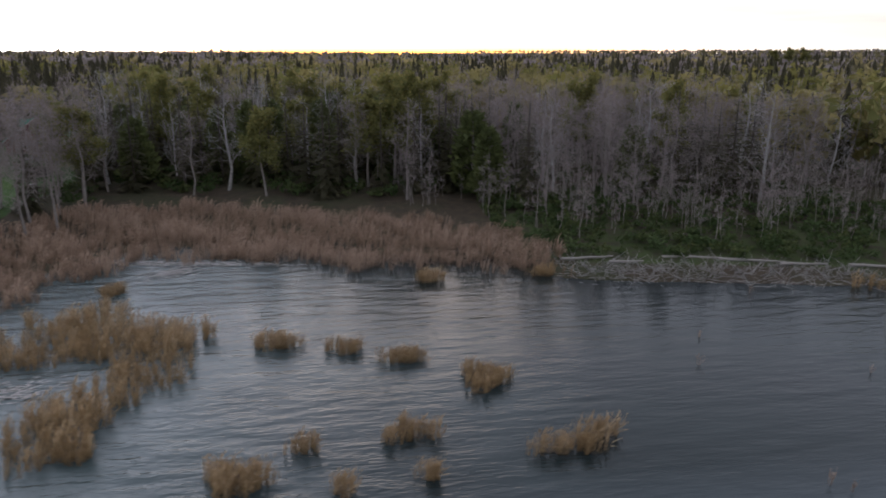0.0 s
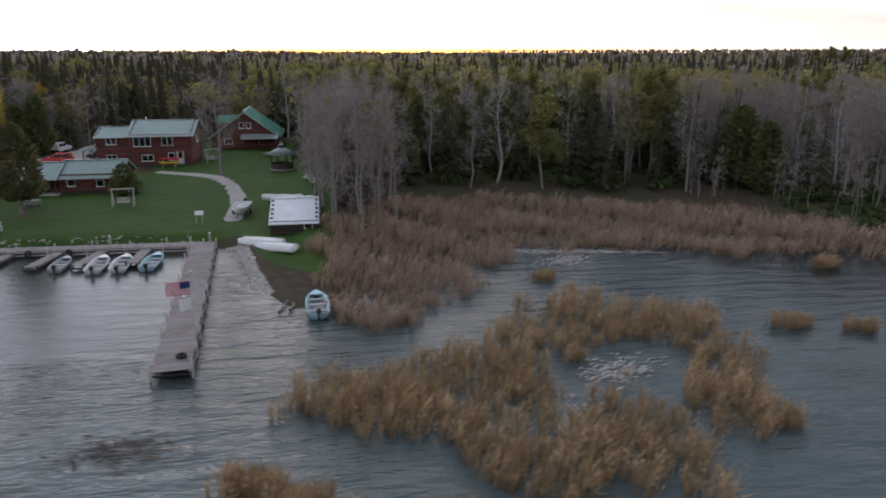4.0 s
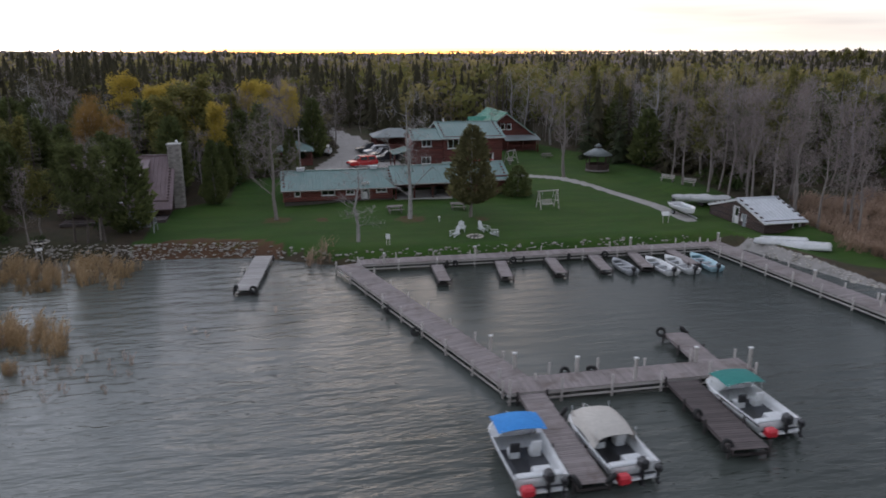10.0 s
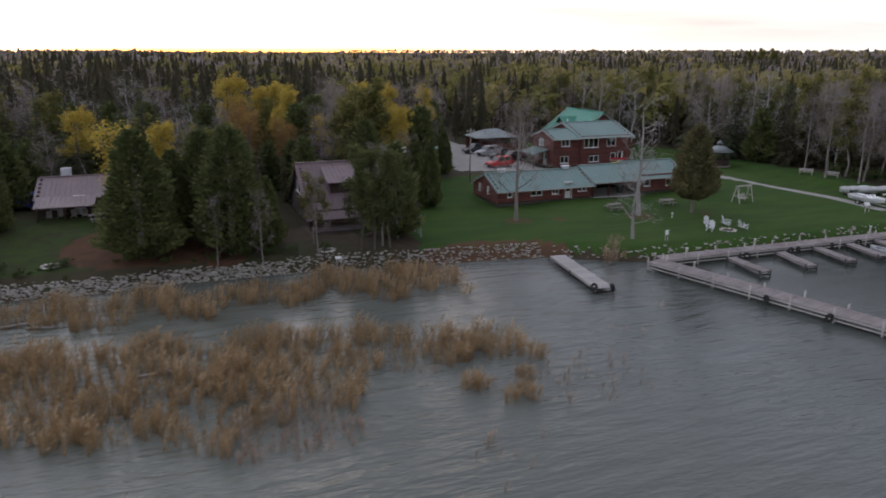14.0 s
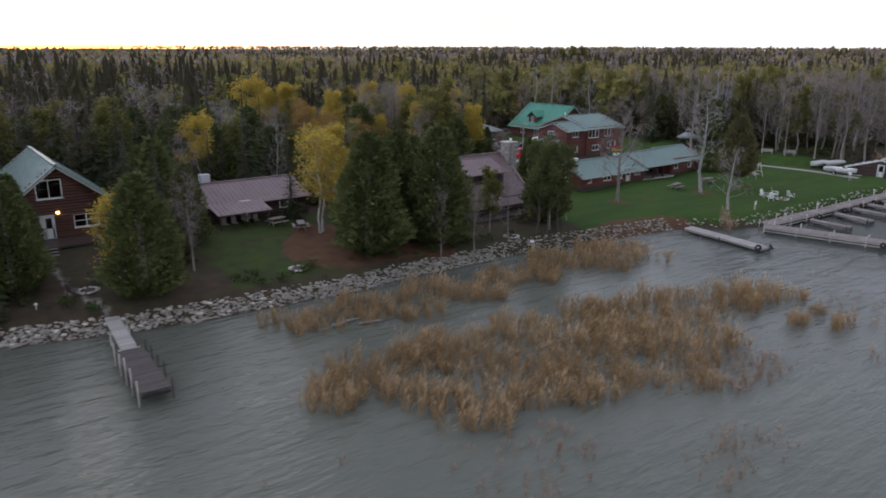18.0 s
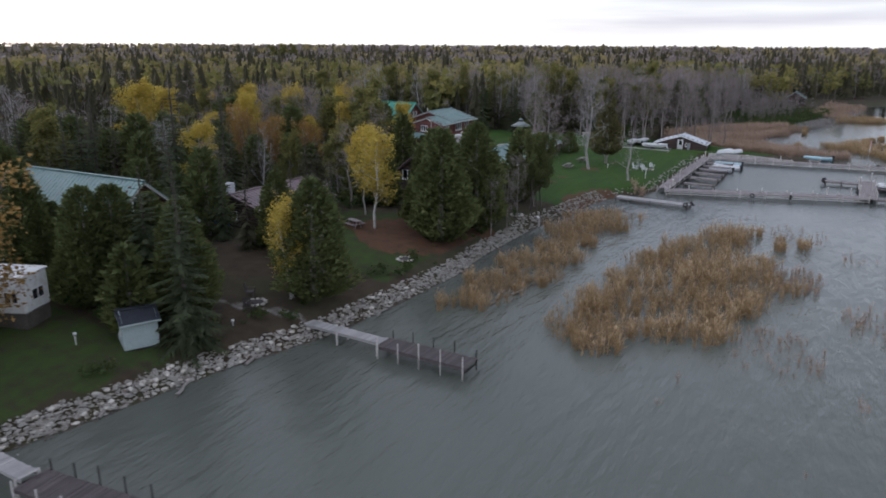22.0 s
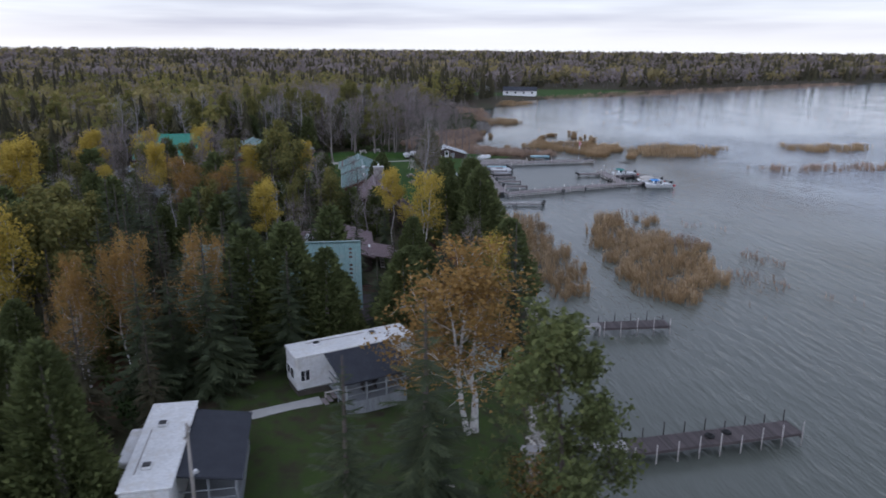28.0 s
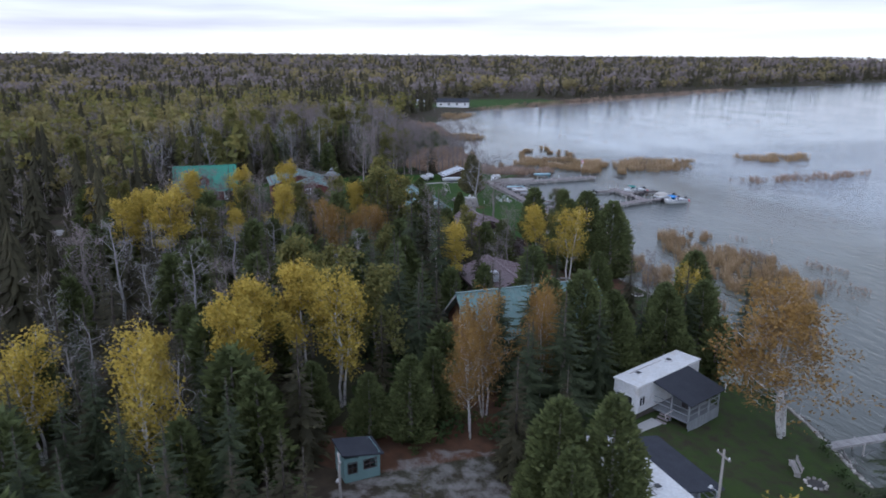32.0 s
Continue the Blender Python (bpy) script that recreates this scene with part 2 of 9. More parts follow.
surf("log_red", (0.155, 0.042, 0.030), (0.105, 0.030, 0.024), 0.6, 9, 0.6, 0.25, vary=0.22, stretch=(0.25, 0.25, 3))
surf("log_brown", (0.115, 0.044, 0.026), (0.08, 0.032, 0.020), 0.6, 9, 0.6, 0.25, vary=0.22, stretch=(0.25, 0.25, 3))
surf("log_dark", (0.045, 0.028, 0.024), (0.07, 0.038, 0.03), 0.6, 9, 0.7, 0.25, vary=0.2, stretch=(0.25, 0.25, 3))
surf("roof_green", (0.125, 0.215, 0.20), (0.155, 0.25, 0.235), 0.35, 5, 0.42, 0.05, 0.0, dirt=(0.155, 0.205, 0.19))
surf("roof_bright_green", (0.035, 0.23, 0.155), (0.05, 0.26, 0.18), 0.35, 5, 0.4, 0.05)
surf("roof_plum", (0.165, 0.115, 0.125), (0.205, 0.145, 0.15), 0.3, 6, 0.45, 0.05, dirt=(0.13, 0.088, 0.09))
surf("roof_steel", (0.62, 0.65, 0.68), (0.72, 0.74, 0.77), 0.3, 6, 0.4, 0.06, 0.2, dirt=(0.5, 0.52, 0.54))
surf("roof_grey", (0.20, 0.23, 0.23), (0.27, 0.30, 0.30), 0.5, 7, 0.6, 0.1)
surf("shingle_dark", (0.030, 0.034, 0.046), (0.045, 0.049, 0.062), 1.2, 18, 0.85, 0.3)
surf("trailer_white", (0.74, 0.74, 0.74), (0.64, 0.64, 0.63), 0.5, 6, 0.45, 0.05, dirt=(0.50, 0.48, 0.44))
surf("trailer_roof", (0.80, 0.80, 0.79), (0.70, 0.70, 0.69), 0.7, 5, 0.6, 0.1, dirt=(0.60, 0.58, 0.54))
surf("deck_grey", (0.29, 0.255, 0.25), (0.21, 0.18, 0.175), 0.35, 16, 0.85, 0.35, vary=0.14, dirt=(0.155, 0.125, 0.115))
surf("deck_dark", (0.075, 0.060, 0.060), (0.105, 0.085, 0.082), 0.7, 16, 0.8, 0.3, vary=0.25)
surf("deck_pale", (0.40, 0.385, 0.37), (0.32, 0.30, 0.29), 0.7, 14, 0.8, 0.3, vary=0.15)
surf("timber_pale", (0.47, 0.44, 0.41), (0.36, 0.33, 0.31), 0.8, 14, 0.8, 0.3, vary=0.12)
surf("timber_black", (0.022, 0.018, 0.017), (0.04, 0.032, 0.03), 0.8, 14, 0.8, 0.3)
surf("porch_grey", (0.22, 0.235, 0.25), (0.28, 0.29, 0.30), 0.8, 12, 0.8, 0.25, vary=0.12)
surf("white_paint", (0.78, 0.78, 0.77), (0.70, 0.70, 0.69), 0.8, 9, 0.5, 0.08)
surf("chair_white", (0.68, 0.70, 0.70), (0.58, 0.60, 0.60), 0.8, 9, 0.55, 0.08)
surf("alu", (0.55, 0.57, 0.58), (0.46, 0.48, 0.50), 1.5, 10, 0.38, 0.05, 0.7)
surf("boat_white", (0.72, 0.73, 0.73), (0.63, 0.65, 0.66), 0.9, 6, 0.35, 0.03, dirt=(0.55, 0.55, 0.53))
surf("boat_blue", (0.36, 0.55, 0.62), (0.44, 0.62, 0.68), 0.9, 6, 0.4, 0.03)
surf("boat_inner", (0.42, 0.43, 0.44), (0.30, 0.31, 0.33), 1.4, 9, 0.6, 0.1)
surf("deck_carpet", (0.055, 0.058, 0.066), (0.085, 0.088, 0.095), 2.0, 25, 0.95, 0.2)
surf("tarp_white", (0.60, 0.60, 0.60), (0.50, 0.50, 0.51), 0.8, 4, 0.7, 0.5)
surf("canvas_blue", (0.02, 0.22, 0.62), (0.03, 0.27, 0.68), 1.0, 9, 0.75, 0.2)
surf("canvas_cream", (0.56, 0.53, 0.48), (0.48, 0.45, 0.41), 1.0, 9, 0.8, 0.2)
surf("canvas_green", (0.02, 0.19, 0.17), (0.028, 0.23, 0.20), 1.0, 9, 0.8, 0.2)
surf("black_plastic", (0.016, 0.016, 0.018), (0.03, 0.03, 0.032), 2, 20, 0.4, 0.05)
surf("rubber", (0.014, 0.014, 0.014), (0.024, 0.023, 0.022), 2, 20, 0.85, 0.2)
surf("red_plastic", (0.62, 0.03, 0.045), (0.55, 0.025, 0.04), 2, 10, 0.4, 0.03)
surf("yellow_plastic", (0.75, 0.52, 0.03), (0.7, 0.47, 0.03), 2, 10, 0.4, 0.03)
surf("car_red", (0.52, 0.02, 0.02), (0.46, 0.018, 0.018), 0.5, 20, 0.25, 0.0)
surf("car_dark", (0.022, 0.024, 0.03), (0.03, 0.03, 0.035), 0.5, 20, 0.25, 0.0)
surf("car_silver", (0.42, 0.43, 0.45), (0.38, 0.39, 0.41), 0.5, 20, 0.28, 0.0, 0.4)
surf("car_white", (0.70, 0.70, 0.70), (0.64, 0.64, 0.64), 0.5, 20, 0.3, 0.0)
surf("car_blue", (0.02, 0.07, 0.30), (0.02, 0.06, 0.25), 0.5, 20, 0.3, 0.0)
surf("stone", (0.40, 0.37, 0.32), (0.66, 0.63, 0.58), 1.1, 10, 0.9, 0.5, vary=0.5, dirt=(0.19, 0.15, 0.115))
surf("stone_dark", (0.065, 0.055, 0.046), (0.11, 0.095, 0.08), 1.1, 10, 0.9, 0.5, vary=0.3)
surf("concrete", (0.46, 0.45, 0.43), (0.38, 0.37, 0.35), 0.9, 14, 0.9, 0.3)
surf("chimney_stone", (0.26, 0.235, 0.22), (0.36, 0.335, 0.31), 2.5, 12, 0.9, 0.5, vary=0.25)
surf("shed_blue", (0.46, 0.54, 0.54), (0.40, 0.48, 0.48), 0.7, 9, 0.7, 0.15, dirt=(0.36, 0.42, 0.40))
surf("shed_teal", (0.21, 0.33, 0.32), (0.17, 0.28, 0.27), 0.7, 9, 0.7, 0.15)
surf("ash", (0.05, 0.045, 0.042), (0.10, 0.09, 0.085), 2, 20, 0.95, 0.4)
surf("flag_red", (0.55, 0.03, 0.05), (0.5, 0.03, 0.05), 1, 9, 0.8, 0.1)
surf("flag_navy", (0.02, 0.03, 0.14), (0.025, 0.035, 0.16), 1, 9, 0.8, 0.1)
surf("cloth_white", (0.74, 0.74, 0.75), (0.66, 0.66, 0.67), 1, 9, 0.85, 0.1)
surf("interior", (0.05, 0.04, 0.035), (0.07, 0.055, 0.045), 1, 9, 0.9, 0.0)
surf("driftwood", (0.36, 0.33, 0.30), (0.25, 0.225, 0.205), 1, 12, 0.9, 0.3)


def glass_mat():
    m, nt, n, l, p = node_mat("window_glass")
    p.inputs["Base Color"].default_value = (0.9, 0.95, 0.95, 1)
    p.inputs["Roughness"].default_value = 0.03
    p.inputs["Transmission Weight"].default_value = 1.0
    p.inputs["IOR"].default_value = 1.45
    MATS["glass"] = m


def lamp_mat():
    m, nt, n, l, p = node_mat("porch_lamp_glow")
    p.inputs["Emission Color"].default_value = (1.0, 0.62, 0.18, 1)
    p.inputs["Emission Strength"].default_value = 6.0
    MATS["porch_lamp"] = m


def water_mat():
    m, nt, n, l, p = node_mat("lake_water")
    big, mid = noise_at(nt, 0.05, 3.0), noise_at(nt, 0.55, 4.0, (0.45, 1.6, 1.0))
    # deep peaty east, shallow sandy west; sky glare is painted into the paler stops
    geo, sp = n("ShaderNodeNewGeometry"), n("ShaderNodeSeparateXYZ")
    l(geo.outputs["Position"], sp.inputs[0])
    depth = n("ShaderNodeMath")
    depth.operation = "MULTIPLY_ADD"
    l(big, depth.inputs[0])
    depth.inputs[1].default_value = 60.0
    l(sp.outputs[0], depth.inputs[2])
    bed = n("ShaderNodeValToRGB")  # shallows and deeps from west to east, some stops lightened as sky glare
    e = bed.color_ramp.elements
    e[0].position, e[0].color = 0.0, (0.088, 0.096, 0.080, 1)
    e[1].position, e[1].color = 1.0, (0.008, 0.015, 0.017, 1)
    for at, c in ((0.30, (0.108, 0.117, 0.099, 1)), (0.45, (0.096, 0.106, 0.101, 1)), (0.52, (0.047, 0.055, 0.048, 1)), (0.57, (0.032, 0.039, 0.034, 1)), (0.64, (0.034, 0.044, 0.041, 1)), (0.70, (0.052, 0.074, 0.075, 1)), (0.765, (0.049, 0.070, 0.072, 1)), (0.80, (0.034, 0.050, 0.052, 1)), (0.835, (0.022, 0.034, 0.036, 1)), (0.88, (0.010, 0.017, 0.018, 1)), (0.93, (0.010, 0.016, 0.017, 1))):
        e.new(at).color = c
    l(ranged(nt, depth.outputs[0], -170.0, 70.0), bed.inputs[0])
    # bright sky reflection on the open lake, painted as a paler blue base colour
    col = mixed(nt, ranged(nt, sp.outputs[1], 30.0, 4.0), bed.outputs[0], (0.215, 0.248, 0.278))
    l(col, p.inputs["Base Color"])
    p.inputs["IOR"].default_value = 1.33
    p.inputs["Specular IOR Level"].default_value = 0.5
    ripple = noise_at(nt, 2.6, 4.0, (0.55, 1.5, 1.0))
    s = n("ShaderNodeMath")
    s.operation = "MULTIPLY_ADD"
    l(ripple, s.inputs[0])
    s.inputs[1].default_value = 0.17
    l(mid, s.inputs[2])
    # sheltered water between the docks and in the lee of the east shore
    still = None
    for k, (a_, b_) in enumerate(((-84.5, -82.0), (-45.5, -48.5), (8.0, -16.0))):
        still_k = ranged(nt, sp.outputs[0], a_, b_)
        if k == 0:
            west = still_k
        elif k == 1:
            basin = n("ShaderNodeMath")
            basin.operation = "MULTIPLY"
            l(west, basin.inputs[0])
            l(still_k, basin.inputs[1])
        else:
            still = still_k
    inner = n("ShaderNodeMath")
    inner.operation = "MULTIPLY"
    l(basin.outputs[0], inner.inputs[0])
    l(ranged(nt, sp.outputs[1], 48.5, 50.5), inner.inputs[1])
    calm = n("ShaderNodeMath")
    calm.operation = "MULTIPLY"
    l(ranged(nt, inner.outputs[0], 0.0, 1.0, 1.0, 0.30), calm.inputs[0])
    l(ranged(nt, still, 0.0, 1.0, 0.32, 1.0), calm.inputs[1])
    l(ranged(nt, inner.outputs[0], 0.0, 1.0, 0.08, 0.26), p.inputs["Roughness"])
    force = n("ShaderNodeMath")
    force.operation = "MULTIPLY"
    l(calm.outputs[0], force.inputs[0])
    # gusts: patches of rougher and smoother water
    l(ranged(nt, noise_at(nt, 0.045, 3.0, (0.7, 1.3, 1.0)), 0.38, 0.62, 0.55, 1.1), force.inputs[1])
    b_ = n("ShaderNodeBump")
    b_.inputs["Distance"].default_value = 0.32
    l(force.outputs[0], b_.inputs["Strength"])
    l(s.outputs[0], b_.inputs["Height"])
    l(b_.outputs[0], p.inputs["Normal"])
    MATS["water"] = m


def ground_mat():
    m, nt, n, l, p = node_mat("ground_cover")
    at = n("ShaderNodeVertexColor")
    at.layer_name = "cover"
    sep = n("ShaderNodeSeparateColor")
    l(at.outputs[0], sep.inputs[0])
    big, mid, fine = noise_at(nt, 0.12, 5.0), noise_at(nt, 0.9, 6.0), noise_at(nt, 11.0, 6.0)
    floor = mixed(nt, ranged(nt, mid, 0.3, 0.7), (0.040, 0.032, 0.022), (0.070, 0.052, 0.033))
    floor = mixed(nt, ranged(nt, big, 0.45, 0.65, 0, 0.7), floor, (0.036, 0.046, 0.018))
    grass = mixed(nt, ranged(nt, big, 0.3, 0.7), (0.030, 0.082, 0.010), (0.054, 0.102, 0.014))
    grass = mixed(nt, ranged(nt, mid, 0.52, 0.80, 0, 0.6), grass, (0.082, 0.076, 0.028))
    grass = mixed(nt, ranged(nt, noise_at(nt, 0.33, 4.0, (0.5, 2.2, 1.0)), 0.42, 0.62, 0, 0.5), grass, (0.022, 0.050, 0.008))
    grass = mixed(nt, ranged(nt, noise_at(nt, 4.5, 3.0), 0.62, 0.72, 0, 0.6), grass, (0.12, 0.085, 0.038))
    grass = mixed(nt, ranged(nt, fine, 0.3, 0.75, 0, 0.6), grass, (0.018, 0.036, 0.010))
    litter = mixed(nt, ranged(nt, mid, 0.3, 0.7), (0.125, 0.062, 0.035), (0.070, 0.042, 0.026))
    gravel = mixed(nt, ranged(nt, mid, 0.3, 0.7), (0.40, 0.385, 0.37), (0.30, 0.285, 0.27))
    gravel = mixed(nt, ranged(nt, fine, 0.35, 0.7, 0, 0.5), gravel, (0.18, 0.165, 0.15))
    ragged = n("ShaderNodeMath")
    ragged.operation = "MULTIPLY_ADD"
    l(fine, ragged.inputs[0])
    ragged.inputs[1].default_value, ragged.inputs[2].default_value = 0.4, -0.2
    ragged2 = n("ShaderNodeMath")
    ragged2.operation = "MULTIPLY_ADD"
    l(mid, ragged2.inputs[0])
    ragged2.inputs[1].default_value = 0.8
    l(ragged.outputs[0], ragged2.inputs[2])

    def edge(ch):
        a_ = n("ShaderNodeMath")
        a_.operation = "ADD"
        l(sep.outputs[ch], a_.inputs[0])
        l(ragged2.outputs[0], a_.inputs[1])
        return ranged(nt, a_.outputs[0], 0.75, 1.05)

    col = mixed(nt, edge(0), floor, grass)
    col = mixed(nt, edge(1), col, litter)
    col = mixed(nt, edge(2), col, gravel)
    l(col, p.inputs["Base Color"])
    p.inputs["Roughness"].default_value = 0.95
    p.inputs["Specular IOR Level"].default_value = 0.2
    b_ = n("ShaderNodeBump")
    b_.inputs["Strength"].default_value, b_.inputs["Distance"].default_value = 0.5, 0.08
    l(fine, b_.inputs["Height"])
    l(b_.outputs[0], p.inputs["Normal"])
    MATS["ground"] = m


glass_mat()
lamp_mat()
water_mat()
ground_mat()

# ---------------------------------------------------------------- mesh helpers
def tri_mesh(name, verts, tris, mats, index=None, tint=None):
    """A mesh from arrays of vertices and triangles."""
    me = bpy.data.meshes.new(name)
    verts, tris = np.asarray(verts, np.float32), np.asarray(tris, np.int32)
    me.vertices.add(len(verts))
    me.vertices.foreach_set("co", verts.ravel())
    me.loops.add(tris.size)
    me.loops.foreach_set("vertex_index", tris.ravel())
    me.polygons.add(len(tris))
    me.polygons.foreach_set("loop_start", np.arange(0, tris.size, 3, dtype=np.int32))
    for m in mats:
        me.materials.append(MATS[m])
    if index is not None:
        me.polygons.foreach_set("material_index", np.asarray(index, np.int32))
    me.update(calc_edges=True)
    if tint is not None:
        at = me.attributes.new("tint", "FLOAT", "POINT")
        at.data.foreach_set("value", np.asarray(tint, np.float32))
    return me


def part(name, me, parent, label="", m=None):
    """Links a mesh as one object under a thing or a part."""
    ob = new(name, me)
    ob.parent = parent
    if m is not None:
        ob.matrix_basis = m
    if label:
        tagged(ob, label)
    return ob


def thing(name, at, label, category, group="", rz=0.0):
    ob = new(name)
    ob.empty_display_size = 0.3
    ob.matrix_basis = pose(*at, 0, 0, rz)
    return tagged(ob, label, category, group)


def inside(px, py, poly):
    """Which points lie inside a polygon."""
    px, py = np.asarray(px, float), np.asarray(py, float)
    res = np.zeros(px.shape, bool)
    for (x0, y0), (x1, y1) in zip(poly, poly[1:] + poly[:1]):
        hit = (y0 > py) != (y1 > py)
        res ^= hit & (px < (x1 - x0) * (py - y0) / ((y1 - y0) or 1e-9) + x0)
    return res


def near_line(px, py, line):
    """Distance of points to a polyline."""
    best = np.full(np.shape(px), 1e9)
    for (x0, y0), (x1, y1) in zip(line, line[1:]):
        dx, dy = x1 - x0, y1 - y0
        s = np.clip(((px - x0) * dx + (py - y0) * dy) / (dx * dx + dy * dy), 0, 1)
        best = np.minimum(best, np.hypot(px - x0 - s * dx, py - y0 - s * dy))
    return best


def smooth(a, b, v):
    s = np.clip((v - a) / (b - a), 0, 1)
    return s * s * (3 - 2 * s)


# ---------------------------------------------------------------- the land
SHORE_X = [-3000, -260, -200, -177, -173, -169, -159, -151, -143, -134, -125, -113, -104, -99, -93, -87, -84, -49, -46, -43.5, -42, -40, -37, -33, -28, -23, -19, -8, 2, 15, 19, 22, 27, 47, 75, 107, 135, 175, 208, 277, 330, 372, 760, 5000]
SHORE_Y = [500, 105, 97, 93.5, 92.2, 91, 88.9, 86.3, 85.3, 84.5, 85, 84.6, 83, 82.7, 81.6, 78, 76.8, 75.9, 74, 63, 60.5, 57, 57.5, 62, 66, 72, 76, 73, 70, 66, 59.5, 58.3, 57, 52.4, 48, 44, 26, -4, -71, -204, -302, -442, -1500, -4800]


def shore(x):
    return np.interp(x, SHORE_X, SHORE_Y)


def inland(x, y):
    """Metres from the water's edge, positive on land."""
    s = shore(x)
    slope = (shore(np.asarray(x) + 4.0) - shore(np.asarray(x) - 4.0)) / 8.0
    return (y - s) / np.sqrt(1 + slope * slope)


def height(x, y):
    d = inland(x, y)
    west = smooth(-112.0, -132.0, np.asarray(x, float))
    marsh = smooth(-46.0, -38.0, np.asarray(x, float))
    bank = (1 - marsh) * 1.0 * smooth(-0.3, 2.2, d) + marsh * (0.15 + 1.0 * smooth(2.0, 26.0, d))
    up = bank - 0.116 + 0.196 * smooth(-0.3, 1.0, d) + west * 0.125 * np.clip(d, 0, 16) + (1 - west) * np.clip(0.022 * d, 0, 0.75) + 0.0025 * np.clip(d - 60, 0, 4000) + 0.0032 * np.clip(d - 1200, 0, 3000) * smooth(0.0, 900.0, np.asarray(x, float))
    down = np.maximum(-2.5, d * 0.22 - 0.05)
    return np.where(d > -0.3, up, down)


def ground_z(x, y):
    return float(height(np.array([x]), np.array([y]))[0])


LAWN = [(-104.5, 83.5), (-104, 97), (-97, 104), (-96, 116), (-87, 118), (-72, 117), (-62, 112), (-62, 150), (-44, 150), (-38, 128), (-35.5, 104), (-37, 88), (-36, 78), (-37, 63), (-43, 68), (-46, 77), (-50, 76.5), (-86, 77.5), (-93, 83)]
YARD_CABIN = [(-142, 87), (-122, 87.5), (-121, 97), (-126, 102), (-142, 101)]
YARD_WEST = [(-186, 95), (-172, 93), (-160, 90.5), (-160.5, 98), (-162, 111), (-172, 117), (-187, 118)]
LOT = [(-86, 122.5), (-74, 116.5), (-71.8, 119), (-71.8, 141), (-74.5, 163), (-79, 185), (-82, 184), (-80, 160), (-80.5, 142)]
WEST_LOT = [(-177, 122.5), (-168, 121.5), (-166.5, 126), (-170, 135), (-180, 137), (-184, 128)]
PATHWAY = [(-61, 113.5), (-56.4, 110.9), (-52.2, 107.4), (-49.6, 102), (-48.2, 96), (-47.3, 89.5), (-47.3, 83)]
STONY = [(-47.6, 75.2), (-45.2, 75), (-43.2, 66), (-41.5, 60.5), (-43.4, 59.5), (-45.8, 66)]
RED_SHORE = [(-105, 82), (-105, 85.2), (-98, 86), (-91, 83.6), (-90, 80)]
RED_SPOTS = [(-77.0, 89.0, 2.0), (-91.2, 91.4, 2.0), (-86.5, 90.5, 1.2), (-57.5, 88.5, 0.6), (-69.5, 87.0, 1.2), (-147, 91.5, 2.6)]
RED_BANK = [(-136.2, 92.5), (-135.0, 88.2), (-131.5, 86.6), (-120.5, 86.3), (-119.5, 94), (-127, 97.5), (-131.5, 99)]
RED_WEST = [(-168.5, 119), (-160, 113), (-158, 128), (-164, 138), (-168.5, 131)]
FAR_LAWN = [(176, 2), (186, 34), (214, 38), (244, -48), (226, -98), (206, -58)]

OPEN = [LAWN, YARD_CABIN, YARD_WEST, LOT, WEST_LOT, FAR_LAWN,
        [(-157.5, 88), (-144, 87), (-144.5, 121), (-158, 121)], [(-116.5, 92), (-98.5, 90), (-98.5, 107), (-116.5, 107)],
        [(-93, 97), (-58, 97), (-55, 135), (-58, 150), (-78, 152), (-93, 118)], [(-141, 98), (-126, 98), (-126, 110), (-141, 110)], [(-62, 127), (-41, 127), (-41, 152), (-62, 152)],
        [(-173, 129), (-166, 129), (-166, 136), (-173, 136)]]


